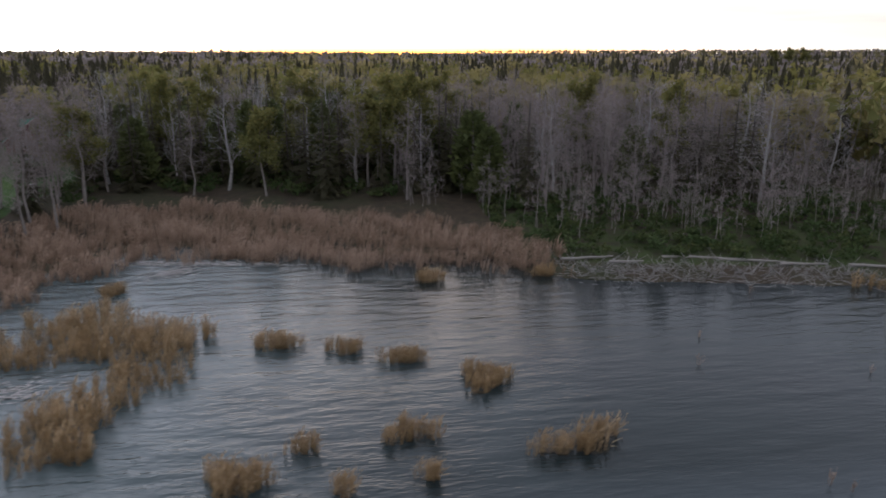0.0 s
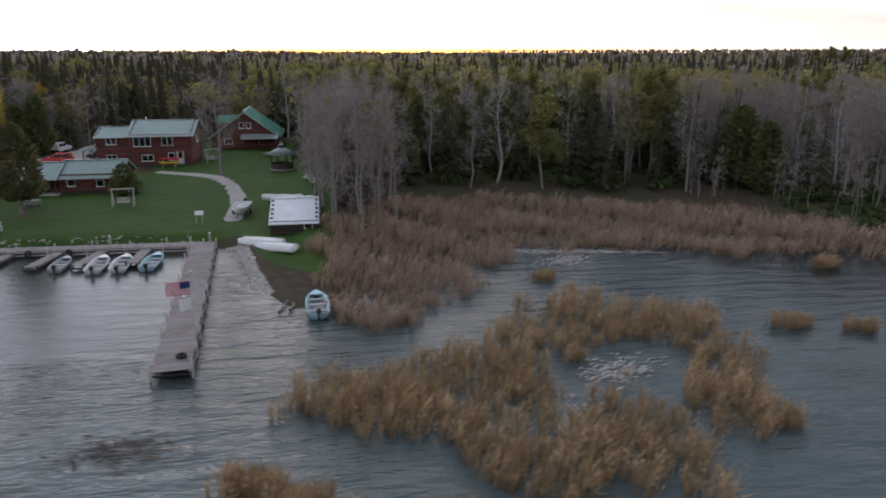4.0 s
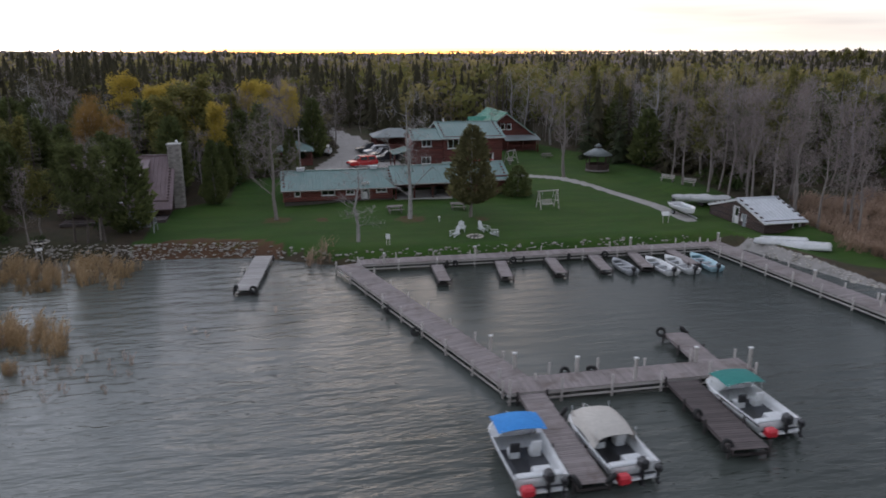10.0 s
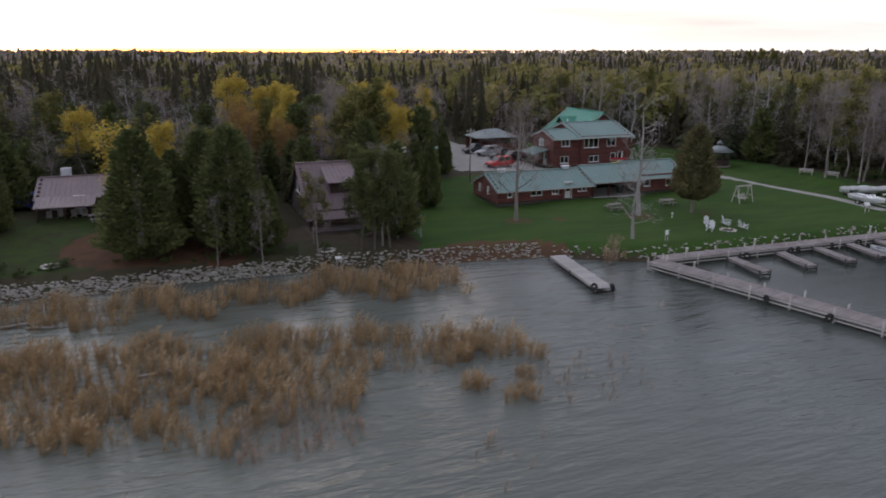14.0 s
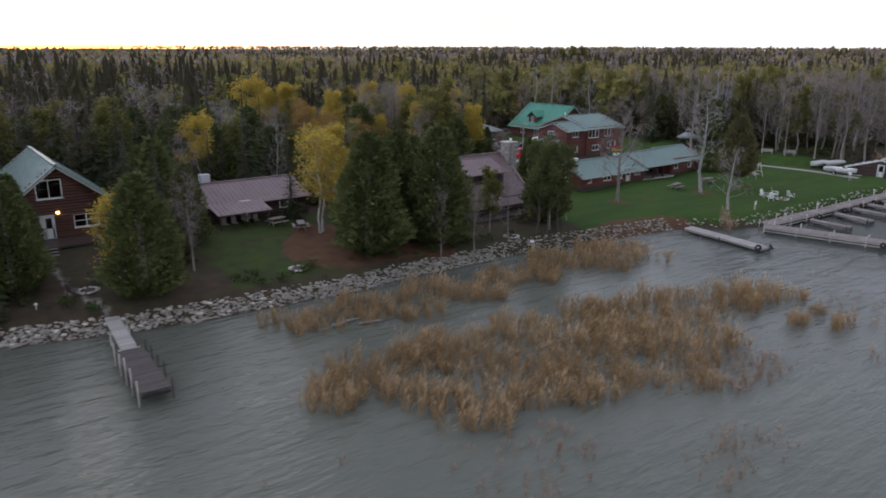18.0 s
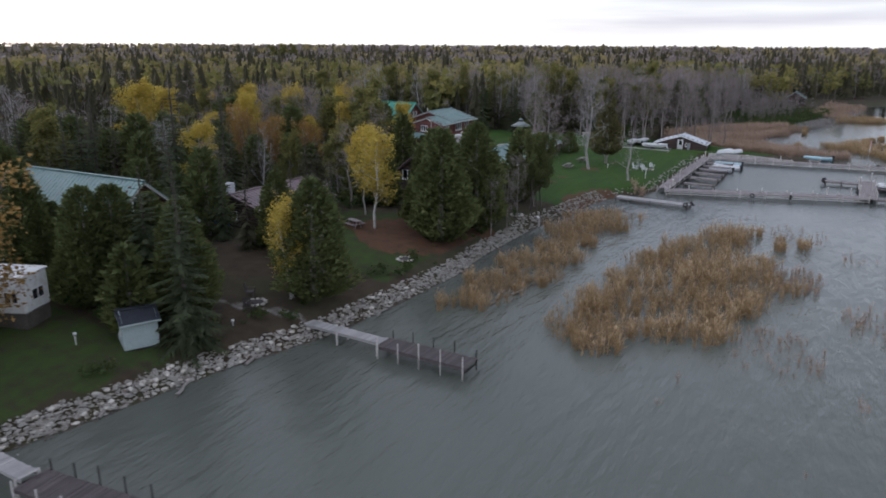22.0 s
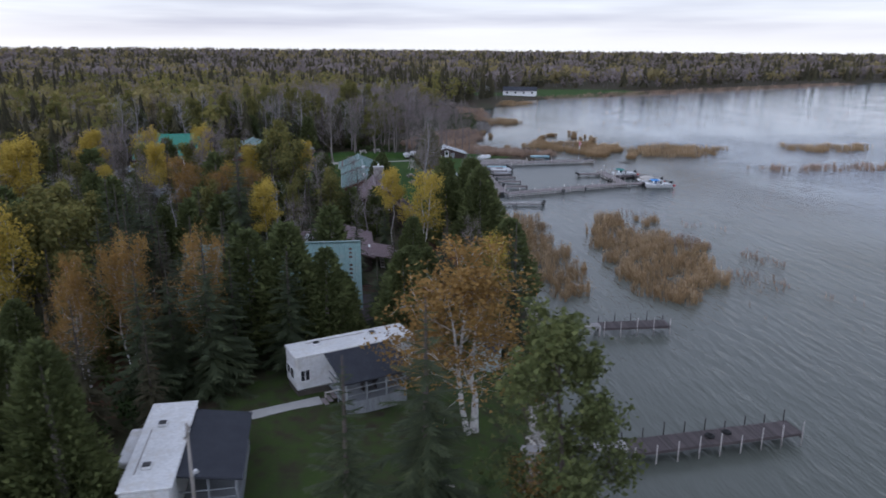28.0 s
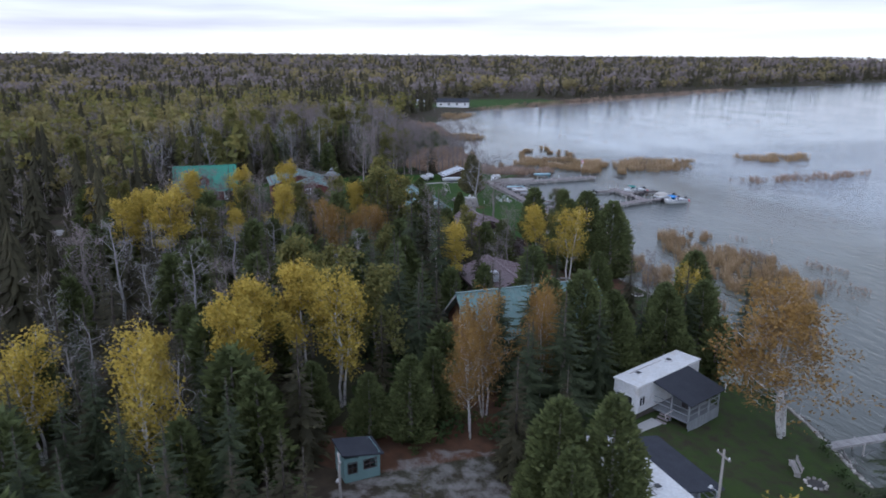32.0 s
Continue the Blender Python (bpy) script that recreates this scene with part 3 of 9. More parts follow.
def build_ground():
    def axis(lo, hi, step, lo_end, hi_end):
        mid = list(np.arange(lo, hi + step / 2, step))
        left, right, s = [lo], [mid[-1]], step
        while left[-1] > lo_end:
            s *= 1.16
            left.append(left[-1] - s)
        s = step
        while right[-1] < hi_end:
            s *= 1.16
            right.append(right[-1] + s)
        return np.array(left[:0:-1] + mid + right[1:])

    xs, ys = axis(-190, 30, 0.8, -4700, 4700), axis(52, 140, 0.8, -4700, 4700)
    xs = np.unique(np.concatenate([xs, np.arange(-49.4, -34.0, 0.2)]).round(3))
    ys = np.unique(np.concatenate([ys, np.arange(57.0, 78.0, 0.25)]).round(3))
    gx, gy = np.meshgrid(xs, ys)
    gz = height(gx, gy) + 0.10 * np.sin(gx * 0.31 + 1.3) * np.sin(gy * 0.27) * (inland(gx, gy) > 3)
    verts = np.stack([gx, gy, gz], -1).reshape(-1, 3)
    w = len(xs)
    i = (np.arange(len(ys) - 1)[:, None] * w + np.arange(w - 1)[None]).ravel()
    tris = np.concatenate([np.stack([i, i + 1, i + w + 1], -1), np.stack([i, i + w + 1, i + w], -1)])
    me = tri_mesh("ground", verts, tris, ["ground"])
    px, py = verts[:, 0], verts[:, 1]
    cover = np.zeros((len(verts), 4), np.float32)
    cover[:, 3] = 1
    d = inland(px, py)
    for poly, thick in ((LAWN, 0.85), (YARD_CABIN, 0.5), (YARD_WEST, 0.5), (FAR_LAWN, 0.85)):
        cover[inside(px, py, poly) & (d > 0.6), 0] = thick
    cover[(px > -40) & (px < 60) & (d > 4) & (d < 18) & (px > 17), 0] = 0.45
    cover[inside(px, py, RED_SHORE), 1] = 0.62
    cover[inside(px, py, RED_BANK), 1] = 0.8
    cover[inside(px, py, RED_WEST), 1] = 0.8
    for x, y, r in RED_SPOTS:
        cover[:, 1] = np.maximum(cover[:, 1], 0.55 * (1 - smooth(r * 0.7, r * 1.25, np.hypot(px - x, py - y))))
    cover[inside(px, py, LOT), 2] = 0.95
    cover[inside(px, py, WEST_LOT), 2] = 0.42
    cover[inside(px, py, STONY), 2] = 0.62
    cover[:, 2] = np.maximum(cover[:, 2], 0.95 * (1 - smooth(0.7, 1.3, near_line(px, py, PATHWAY))))
    cover[:, 2] = np.maximum(cover[:, 2], 0.5 * (1 - smooth(0.4, 1.0, near_line(px, py, [(-151.5, 88.5), (-153, 93), (-153.2, 99)]))))
    at = me.color_attributes.new("cover", "FLOAT_COLOR", "POINT")
    at.data.foreach_set("color", cover.ravel())
    me.polygons.foreach_set("use_smooth", np.ones(len(me.polygons), bool))
    tagged(new("ground", me), "lawn, needle litter, gravel and forest floor by a lake", "ground", kind="structure")


def build_water():
    xs = np.concatenate([[-4700, -1500, -500], np.arange(-260, 121, 20.0), [200, 400, 900, 2000, 4700]])
    ys = np.concatenate([[-4700, -1500, -500, -150], np.arange(-60, 121, 20.0), [300, 900, 4700]])
    gx, gy = np.meshgrid(xs, ys)
    verts = np.stack([gx, gy, np.zeros_like(gx)], -1).reshape(-1, 3)
    w = len(xs)
    i = (np.arange(len(ys) - 1)[:, None] * w + np.arange(w - 1)[None]).ravel()
    tris = np.concatenate([np.stack([i, i + 1, i + w + 1], -1), np.stack([i, i + w + 1, i + w], -1)])
    tagged(new("water", tri_mesh("water", verts, tris, ["water"])), "grey-green rippled lake water under a bright evening sky", "lake", kind="structure")


build_ground()
build_water()


# ---------------------------------------------------------------- plants: templates in arrays
class Grow:
    """Collects triangles of a plant: vertices, faces, material index, tint."""

    def __init__(self, seed):
        self.v, self.f, self.m, self.t, self.n = [], [], [], [], 0
        self.r = np.random.default_rng(seed)

    def add(self, verts, faces, mat, tint):
        verts = np.asarray(verts, float).reshape(-1, 3)
        self.v.append(verts)
        self.f.append(np.asarray(faces, int).reshape(-1, 3) + self.n)
        self.m.append(np.full(len(self.f[-1]), mat))
        self.t.append(np.full(len(verts), tint) if np.isscalar(tint) else np.asarray(tint))
        self.n += len(verts)

    def tube(self, pts, radii, sides, mat=0, tint=0.5):
        pts = [np.asarray(p, float) for p in pts]
        rings = []
        for i, (p, r) in enumerate(zip(pts, radii)):
            d = pts[min(i + 1, len(pts) - 1)] - pts[max(i - 1, 0)]
            d = d / (np.linalg.norm(d) + 1e-9)
            u = np.cross(d, (0.31, 0.87, 0.2))
            u /= np.linalg.norm(u) + 1e-9
            w = np.cross(d, u)
            a = np.arange(sides) * 2 * np.pi / sides
            rings.append(p + r * (np.cos(a)[:, None] * u + np.sin(a)[:, None] * w))
        faces = []
        for k in range(len(pts) - 1):
            for s in range(sides):
                a, b = k * sides + s, k * sides + (s + 1) % sides
                faces += [(a, b, b + sides), (a, b + sides, a + sides)]
        self.add(np.concatenate(rings), faces, mat, tint)

    def kites(self, base, way, side, length, width, mat=1, tint=0.5):
        """Many leaf-like kites at once: base points, directions, side vectors."""
        base, way, side = (np.asarray(x, float).reshape(-1, 3) for x in (base, way, side))
        n = len(base)
        length, width = np.broadcast_to(length, n)[:, None], np.broadcast_to(width, n)[:, None]
        v = np.stack([base, base + way * length * 0.45 + side * width / 2, base + way * length, base + way * length * 0.45 - side * width / 2], 1).reshape(-1, 3)
        k = np.arange(n)[:, None] * 4
        f = np.concatenate([k + [0, 1, 2], k + [0, 2, 3]])
        self.add(v, f, mat, np.repeat(np.broadcast_to(tint, n), 4))

    def leaves(self, pts, size, mat=1, tint=0.5):
        """Leaf sprays turned every way round the given points."""
        n = len(pts)
        d = self.r.normal(size=(n, 3))
        d /= np.linalg.norm(d, axis=1)[:, None]
        s = np.cross(d, self.r.normal(size=(n, 3)))
        s /= np.linalg.norm(s, axis=1)[:, None] + 1e-9
        k = size * self.r.uniform(0.6, 1.4, n)
        p, d, s = np.asarray(pts), d * k[:, None] * 0.6, s * k[:, None] * 0.5
        self.add(np.stack([p - d + s, p - d - s, p + d], 1).reshape(-1, 3), np.arange(3 * n).reshape(-1, 3), mat, np.repeat(np.broadcast_to(tint, n), 3))

    def arrays(self):
        return np.concatenate(self.v), np.concatenate(self.f), np.concatenate(self.m), np.clip(np.concatenate(self.t), 0, 1)


def unit(v):
    v = np.asarray(v, float)
    return v / (np.linalg.norm(v, axis=-1, keepdims=True) + 1e-9)


def conifer(seed, whorls, arms, sprigs, wide=0.2, low=0.1, droop=0.35, ragged=0.25, lean=0.0):
    """A spruce of height 1: whorls of drooping boughs, each with sprigs along it."""
    g = Grow(seed)
    top = np.array([lean, 0, 1.0])
    g.tube([(0, 0, -0.03), (lean * 0.4, 0, 0.45), top], [0.017, 0.011, 0.002], 5)
    for w in range(whorls):
        s = (w + g.r.uniform(-0.3, 0.3)) / whorls
        z = low + (0.985 - low) * max(0.0, s)
        reach = wide * (1 - s) ** 0.8 + 0.012
        n = max(4, int(arms * (0.55 + 0.45 * (1 - s))))
        for a in g.r.uniform(0, 6.283) + np.arange(n) * 6.283 / n + g.r.normal(0, 0.25, n):
            if g.r.random() < ragged * 0.4:
                continue
            r = reach * g.r.uniform(1 - ragged * 1.6, 1.12)
            out = np.array([math.cos(a), math.sin(a), 0.0])
            side = np.array([-out[1], out[0], 0.0])
            fall = -droop * g.r.uniform(0.6, 1.4) * (1.1 - s) + 0.25 * s
            way = unit(out + np.array([0, 0, fall]))
            root = np.array([lean * z, 0, z])
            t0 = g.r.uniform(0.1, 0.55)
            g.kites([root], [way], [side], r, r * (0.34 if sprigs < 3 else 0.11), 1, t0)
            if sprigs:
                k = (np.arange(sprigs) + 0.6) / (sprigs + 0.3)
                for sg in (-1, 1):
                    p = root + way * r * k[:, None]
                    d = unit(way * 0.75 + side * sg * 0.8 + np.array([0, 0, -0.25]) + g.r.normal(0, 0.12, (sprigs, 3)))
                    up = unit(np.cross(d, (0, 0, 1.0)) + g.r.normal(0, 0.3, (sprigs, 3))) * r * (0.075 if sprigs < 3 else 0.034)
                    ln = (r * ((0.58 if sprigs < 3 else 0.46) - 0.34 * k) * g.r.uniform(0.7, 1.3, sprigs))[:, None]
                    g.add(np.stack([p - up, p + up, p + d * ln], 1).reshape(-1, 3), np.arange(3 * sprigs).reshape(-1, 3), 1, np.repeat(t0 + g.r.uniform(0.0, 0.35, sprigs), 3))
    return g.arrays()


def cedar(seed, count, wide=0.22, low=0.04, size=0.06):
    """A dense pointed cedar of height 1: upright sprays over an uneven cone."""
    g = Grow(seed)
    for k in range(2):
        g.tube([(0.02 * k, 0.01 * k, -0.03), (0.01 * k, 0.02 * k, 0.4), (0, 0, 0.9)], [0.02, 0.012, 0.003], 5)
    z = low + (1 - low) * g.r.beta(1.0, 1.35, count)
    a = g.r.uniform(0, 6.283, count)
    s = (z - low) / (1 - low)
    lump = 1 + 0.16 * np.sin(a * 3 + 9 * s + seed) + 0.13 * np.sin(a * 5 - 17 * s + 2 * seed)
    r = wide * np.minimum(1, (s + 0.08) * 4.5) * (1 - s) ** 0.52 * lump * np.sqrt(g.r.uniform(0.30, 1.0, count))
    out = np.stack([np.cos(a), np.sin(a), np.zeros(count)], -1)
    p = out * r[:, None] + np.stack([np.zeros(count), np.zeros(count), z], -1)
    way = unit(out * 0.75 + np.array([0, 0, 0.55]) + g.r.normal(0, 0.33, (count, 3)))
    side = unit(np.cross(way, g.r.normal(size=(count, 3))))
    # depth shade put into the tint: inner sprays darker, outer and upper ones lighter
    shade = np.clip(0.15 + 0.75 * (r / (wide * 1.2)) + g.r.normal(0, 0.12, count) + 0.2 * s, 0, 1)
    ln, w = (size * g.r.uniform(0.6, 1.5, count))[:, None], size * 0.36
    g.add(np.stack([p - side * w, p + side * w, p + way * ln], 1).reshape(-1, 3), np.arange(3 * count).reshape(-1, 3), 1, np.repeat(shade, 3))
    return g.arrays()


def skeleton_tree(g, height_share, limbs, subs, twigs, spread, trunk, wander=0.05, low=0.35, sides=5, stems=1, up=0.6):
    """Trunk, limbs and twigs of height 1; returns the twig ends."""
    ends = []
    for st in range(stems):
        a0 = g.r.uniform(0, 6.283)
        foot = np.array([0.02 * math.cos(a0), 0.02 * math.sin(a0), -0.03]) * (stems > 1) + np.array([0, 0, -0.03])
        top = np.array([0.11 * math.cos(a0), 0.11 * math.sin(a0), 1.0 - 0.1 * st]) * (1 if stems > 1 else 0.25) + np.array([0, 0, (0.0 if stems > 1 else 0.72)])
        top[2] = height_share - 0.06 * st
        k = np.linspace(0, 1, 5)[:, None]
        stem = foot + (top - foot) * k + g.r.normal(0, wander * 0.35, (5, 3)) * (k > 0) * (k < 1)
        g.tube(stem, trunk * np.array([1.25, 0.9, 0.68, 0.4, 0.12]), sides)
        for i in range(limbs):
            s = low + (0.97 - low) * (i + g.r.uniform(0, 0.8)) / limbs
            q = s * 4
            p0 = stem[int(q)] + (stem[min(int(q) + 1, 4)] - stem[int(q)]) * (q - int(q))
            a = i * 2.4 + g.r.normal(0, 0.4)
            ln = spread * (1.05 - 0.55 * s) * g.r.uniform(0.65, 1.2)
            d = unit([math.cos(a), math.sin(a), up + 0.5 * s + g.r.normal(0, 0.15)])
            p1 = p0 + d * ln * 0.5 + g.r.normal(0, 0.02, 3)
            p2 = p1 + unit(d + [0, 0, 0.35]) * ln * 0.5
            rad = trunk * (0.42 - 0.25 * s)
            g.tube([p0, p1, p2], [rad, rad * 0.6, rad * 0.2], 3)
            for j in range(subs):
                u = 0.3 + 0.7 * (j + g.r.random()) / subs
                b0 = p0 + (p1 - p0) * min(1, u * 2) if u < 0.5 else p1 + (p2 - p1) * (u * 2 - 1)
                e = unit(d * 0.6 + g.r.normal(0, 0.65, 3) + [0, 0, 0.25])
                l2 = ln * 0.42 * g.r.uniform(0.6, 1.2)
                b1 = b0 + e * l2
                side = unit(np.cross(e, g.r.normal(size=3)))
                g.kites([b0], [e], [side], l2, rad * 0.8, 0, 0.5)
                n = twigs
                c = b0 + e * l2 * g.r.uniform(0.2, 1.0, (n, 1))
                f = unit(e + g.r.normal(0, 0.7, (n, 3)) + [0, 0, 0.2])
                l3 = l2 * g.r.uniform(0.3, 0.75, n)
                if n:
                    g.kites(c, f, unit(np.cross(f, g.r.normal(size=(n, 3)))), l3, rad * 0.42, 0, 0.5)
                    ends.append(c + f * l3[:, None] * 0.8)
                ends.append(b1[None])
    return np.concatenate(ends)


def bare_tree(seed, limbs=13, subs=5, twigs=5, spread=0.3, low=0.34, trunk=0.013, stems=1, haze=0, coarse=1.0):
    g = Grow(seed)
    ends = skeleton_tree(g, 0.98, limbs, subs, twigs, spread, trunk, 0.05, low, 5, stems)
    if haze:  # the finest twigs, too thin to model one by one
        pick = ends[g.r.integers(0, len(ends), haze)] + g.r.normal(0, 0.02, (haze, 3))
        d = unit(g.r.normal(size=(haze, 3)) + [0, 0, 0.6])
        w = unit(np.cross(d, g.r.normal(size=(haze, 3)))) * 0.0021 * coarse
        ln = g.r.uniform(0.05, 0.12, (haze, 1))
        g.add(np.stack([pick - w, pick + w, pick + d * ln], 1).reshape(-1, 3), np.arange(3 * haze).reshape(-1, 3), 1, np.repeat(g.r.uniform(0.1, 0.9, haze), 3))
    return g.arrays()


def leafy_tree(seed, leaves_n, size, limbs=12, subs=5, twigs=4, spread=0.3, low=0.3, trunk=0.013, stems=1, gap=0.03, share=1.0):
    g = Grow(seed)
    ends = skeleton_tree(g, 0.95, limbs, subs, twigs, spread, trunk, 0.06, low, 5, stems)
    keep = ends[g.r.random(len(ends)) < share]
    pick = keep[g.r.integers(0, len(keep), leaves_n)] + g.r.normal(0, gap, (leaves_n, 3))
    # top light painted into the tint: leaves get paler with height
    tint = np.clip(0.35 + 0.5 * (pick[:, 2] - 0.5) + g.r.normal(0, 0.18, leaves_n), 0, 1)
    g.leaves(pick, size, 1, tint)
    return g.arrays()


def crown_blob(seed, n, size, wide, low, trunk, stem=True, sides=4):
    """A far tree of height 1: trunk, a few limbs and loose leaf sprays in an uneven crown."""
    g = Grow(seed)
    if stem:
        g.tube([(0, 0, -0.03), (0.01, 0, 0.5), (0, 0.01, 0.9)], [trunk, trunk * 0.7, trunk * 0.2], 3)
        for i in range(4):
            a, z = i * 2.1 + seed, 0.3 + 0.13 * i
            d = unit([math.cos(a), math.sin(a), 0.9])
            g.kites([(0, 0, z)], [d], [unit([-d[1], d[0], 0])], wide * 1.2, trunk * 0.9, 0, 0.5)
    c = g.r.normal(size=(7, 3)) * [wide * 0.5, wide * 0.5, 0.13] + [0, 0, (1 + low) / 2 + 0.05]
    p = c[g.r.integers(0, 7, n)] + g.r.normal(size=(n, 3)) * [wide * 0.38, wide * 0.38, 0.085]
    p[:, 2] = np.clip(p[:, 2], low, 1.0)
    # light from above is put into the tint, rising from crown base to top
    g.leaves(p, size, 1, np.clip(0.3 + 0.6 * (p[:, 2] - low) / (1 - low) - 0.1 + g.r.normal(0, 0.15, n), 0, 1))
    return g.arrays()


def spire(seed, tiers, arms, wide, low=0.12, trunk=0.012):
    """A spruce of height 1 seen from afar: tiers of jagged drooping boughs narrowing to a thin tip."""
    g = Grow(seed)
    g.tube([(0, 0, -0.03), (0, 0, low + 0.25)], [trunk, trunk * 0.7], 3)
    for w in range(tiers):
        q = w / tiers
        z, step = low + (1 - low) * q, (1 - low) / tiers
        r = wide * (1 - q) ** 0.9 * g.r.uniform(0.75, 1.15) + 0.008
        a = g.r.uniform(0, 6.283) + np.arange(arms) * 6.283 / arms + g.r.normal(0, 0.2, arms)
        tip = r * g.r.uniform(0.7, 1.2, arms)
        d = 3.1416 / arms
        apex = np.stack([np.zeros(arms), np.zeros(arms), np.full(arms, min(1.0, z + step * 1.9))], -1)

        def rim(ang, rad, h):
            return np.stack([rad * np.cos(ang), rad * np.sin(ang), h], -1)

        fall = z - 0.3 * tip * g.r.uniform(0.4, 1.4, arms)
        v = np.stack([apex, rim(a - d, tip * 0.45, fall + step * 0.3), rim(a, tip, fall), rim(a + d * 0.8, tip * 0.5, fall + step * 0.45)], 1).reshape(-1, 3)
        k = np.arange(arms)[:, None] * 4
        t0 = g.r.uniform(0.1, 0.6, arms)
        g.add(v, np.concatenate([k + [0, 1, 2], k + [0, 2, 3]]), 1, (t0[:, None] + np.array([-0.1, 0.0, 0.12, 0.0])).ravel())
    return g.arrays()


def scatter_mesh(name, templates, place, size, turn, tint, mats):
    """One mesh of many plants: templates are spread over the places."""
    vs, fs, ms, ts, base = [], [], [], [], 0
    kind = np.arange(len(place)) % len(templates)
    for k, (v, f, m, t) in enumerate(templates):
        sel = np.nonzero(kind == k)[0]
        if not len(sel):
            continue
        c, s = np.cos(turn[sel])[:, None], np.sin(turn[sel])[:, None]
        x = (v[:, 0] * c - v[:, 1] * s) * size[sel][:, None] + place[sel, 0][:, None]
        y = (v[:, 0] * s + v[:, 1] * c) * size[sel][:, None] + place[sel, 1][:, None]
        z = v[None, :, 2] * size[sel][:, None] + place[sel, 2][:, None]
        vs.append(np.stack([x, y, z], -1).reshape(-1, 3))
        fs.append((f[None] + (np.arange(len(sel)) * len(v))[:, None, None]).reshape(-1, 3) + base)
        ms.append(np.tile(m, len(sel)))
        ts.append(np.clip(t[None] * 0.6 + tint[sel][:, None] * 0.5 - 0.05, 0, 1).ravel())
        base += len(sel) * len(v)
    return tri_mesh(name, np.concatenate(vs), np.concatenate(fs), mats, np.concatenate(ms), np.concatenate(ts))


def split_tree(name, arrays, mats):
    """Trunk and crown meshes of one near tree."""
    v, f, m, t = arrays
    res = []
    for k, piece in ((0, "trunk"), (1, "crown")):
        tri = f[m == k]
        if not len(tri):
            res.append(None)
            continue
        used, inv = np.unique(tri, return_inverse=True)
        res.append(tri_mesh(name + "_" + piece, v[used], inv.reshape(-1, 3), [mats[k]], None, t[used]))
    return res

# ---------------------------------------------------------------- near trees, each a thing of its own
KINDS = {
    "spruce_tree": (["bark_dark", "needles"], [conifer(s, 27, 7, 2, 0.19 + 0.02 * (s % 3), 0.04) for s in (1, 2, 3, 4)], "dark green spruce with drooping boughs", "spruce", "spruces by the lake"),
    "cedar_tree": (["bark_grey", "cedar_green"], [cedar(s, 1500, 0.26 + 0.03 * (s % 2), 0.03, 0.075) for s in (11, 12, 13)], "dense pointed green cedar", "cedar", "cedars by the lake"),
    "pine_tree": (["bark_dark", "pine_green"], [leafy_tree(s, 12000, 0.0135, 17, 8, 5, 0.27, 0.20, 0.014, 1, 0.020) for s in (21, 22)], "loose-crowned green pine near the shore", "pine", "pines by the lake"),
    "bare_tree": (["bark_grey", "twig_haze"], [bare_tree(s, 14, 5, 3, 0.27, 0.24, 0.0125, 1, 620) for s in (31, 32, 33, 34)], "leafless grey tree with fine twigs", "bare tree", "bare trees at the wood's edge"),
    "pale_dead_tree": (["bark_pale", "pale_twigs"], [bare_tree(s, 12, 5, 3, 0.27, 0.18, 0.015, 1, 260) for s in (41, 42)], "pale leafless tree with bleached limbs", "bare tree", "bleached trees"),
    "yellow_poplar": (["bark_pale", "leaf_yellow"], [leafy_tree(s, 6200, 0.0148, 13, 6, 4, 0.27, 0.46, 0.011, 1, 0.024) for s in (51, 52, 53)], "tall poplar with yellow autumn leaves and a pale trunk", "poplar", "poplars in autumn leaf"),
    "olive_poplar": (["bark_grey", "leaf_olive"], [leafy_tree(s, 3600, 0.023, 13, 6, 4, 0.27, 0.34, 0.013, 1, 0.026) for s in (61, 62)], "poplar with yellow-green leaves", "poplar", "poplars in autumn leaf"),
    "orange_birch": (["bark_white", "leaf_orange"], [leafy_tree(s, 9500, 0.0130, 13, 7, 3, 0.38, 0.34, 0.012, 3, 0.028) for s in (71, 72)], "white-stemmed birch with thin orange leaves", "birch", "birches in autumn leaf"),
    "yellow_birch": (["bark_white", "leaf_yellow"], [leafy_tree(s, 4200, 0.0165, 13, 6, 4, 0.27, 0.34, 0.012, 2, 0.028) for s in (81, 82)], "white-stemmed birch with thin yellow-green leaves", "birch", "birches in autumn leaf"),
}
KINDS["tall_spruce"] = (["bark_dark", "spruce_green"], [conifer(s, 36, 8, 12, 0.20 + 0.02 * (s % 3), 0.03, 0.42, 0.35) for s in (5, 6, 7)]) + KINDS["spruce_tree"][2:]
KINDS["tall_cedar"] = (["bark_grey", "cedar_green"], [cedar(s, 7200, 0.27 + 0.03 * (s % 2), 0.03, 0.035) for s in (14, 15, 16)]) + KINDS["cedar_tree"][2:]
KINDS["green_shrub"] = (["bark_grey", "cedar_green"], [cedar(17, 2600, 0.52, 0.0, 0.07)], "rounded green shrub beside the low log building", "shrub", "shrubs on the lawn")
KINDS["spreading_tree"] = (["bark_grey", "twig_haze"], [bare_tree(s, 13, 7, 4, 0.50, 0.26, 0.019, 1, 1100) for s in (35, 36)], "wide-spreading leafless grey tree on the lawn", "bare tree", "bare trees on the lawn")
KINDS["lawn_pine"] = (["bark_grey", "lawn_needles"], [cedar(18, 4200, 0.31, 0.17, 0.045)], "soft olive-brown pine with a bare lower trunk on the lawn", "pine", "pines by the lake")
MASTERS = {}


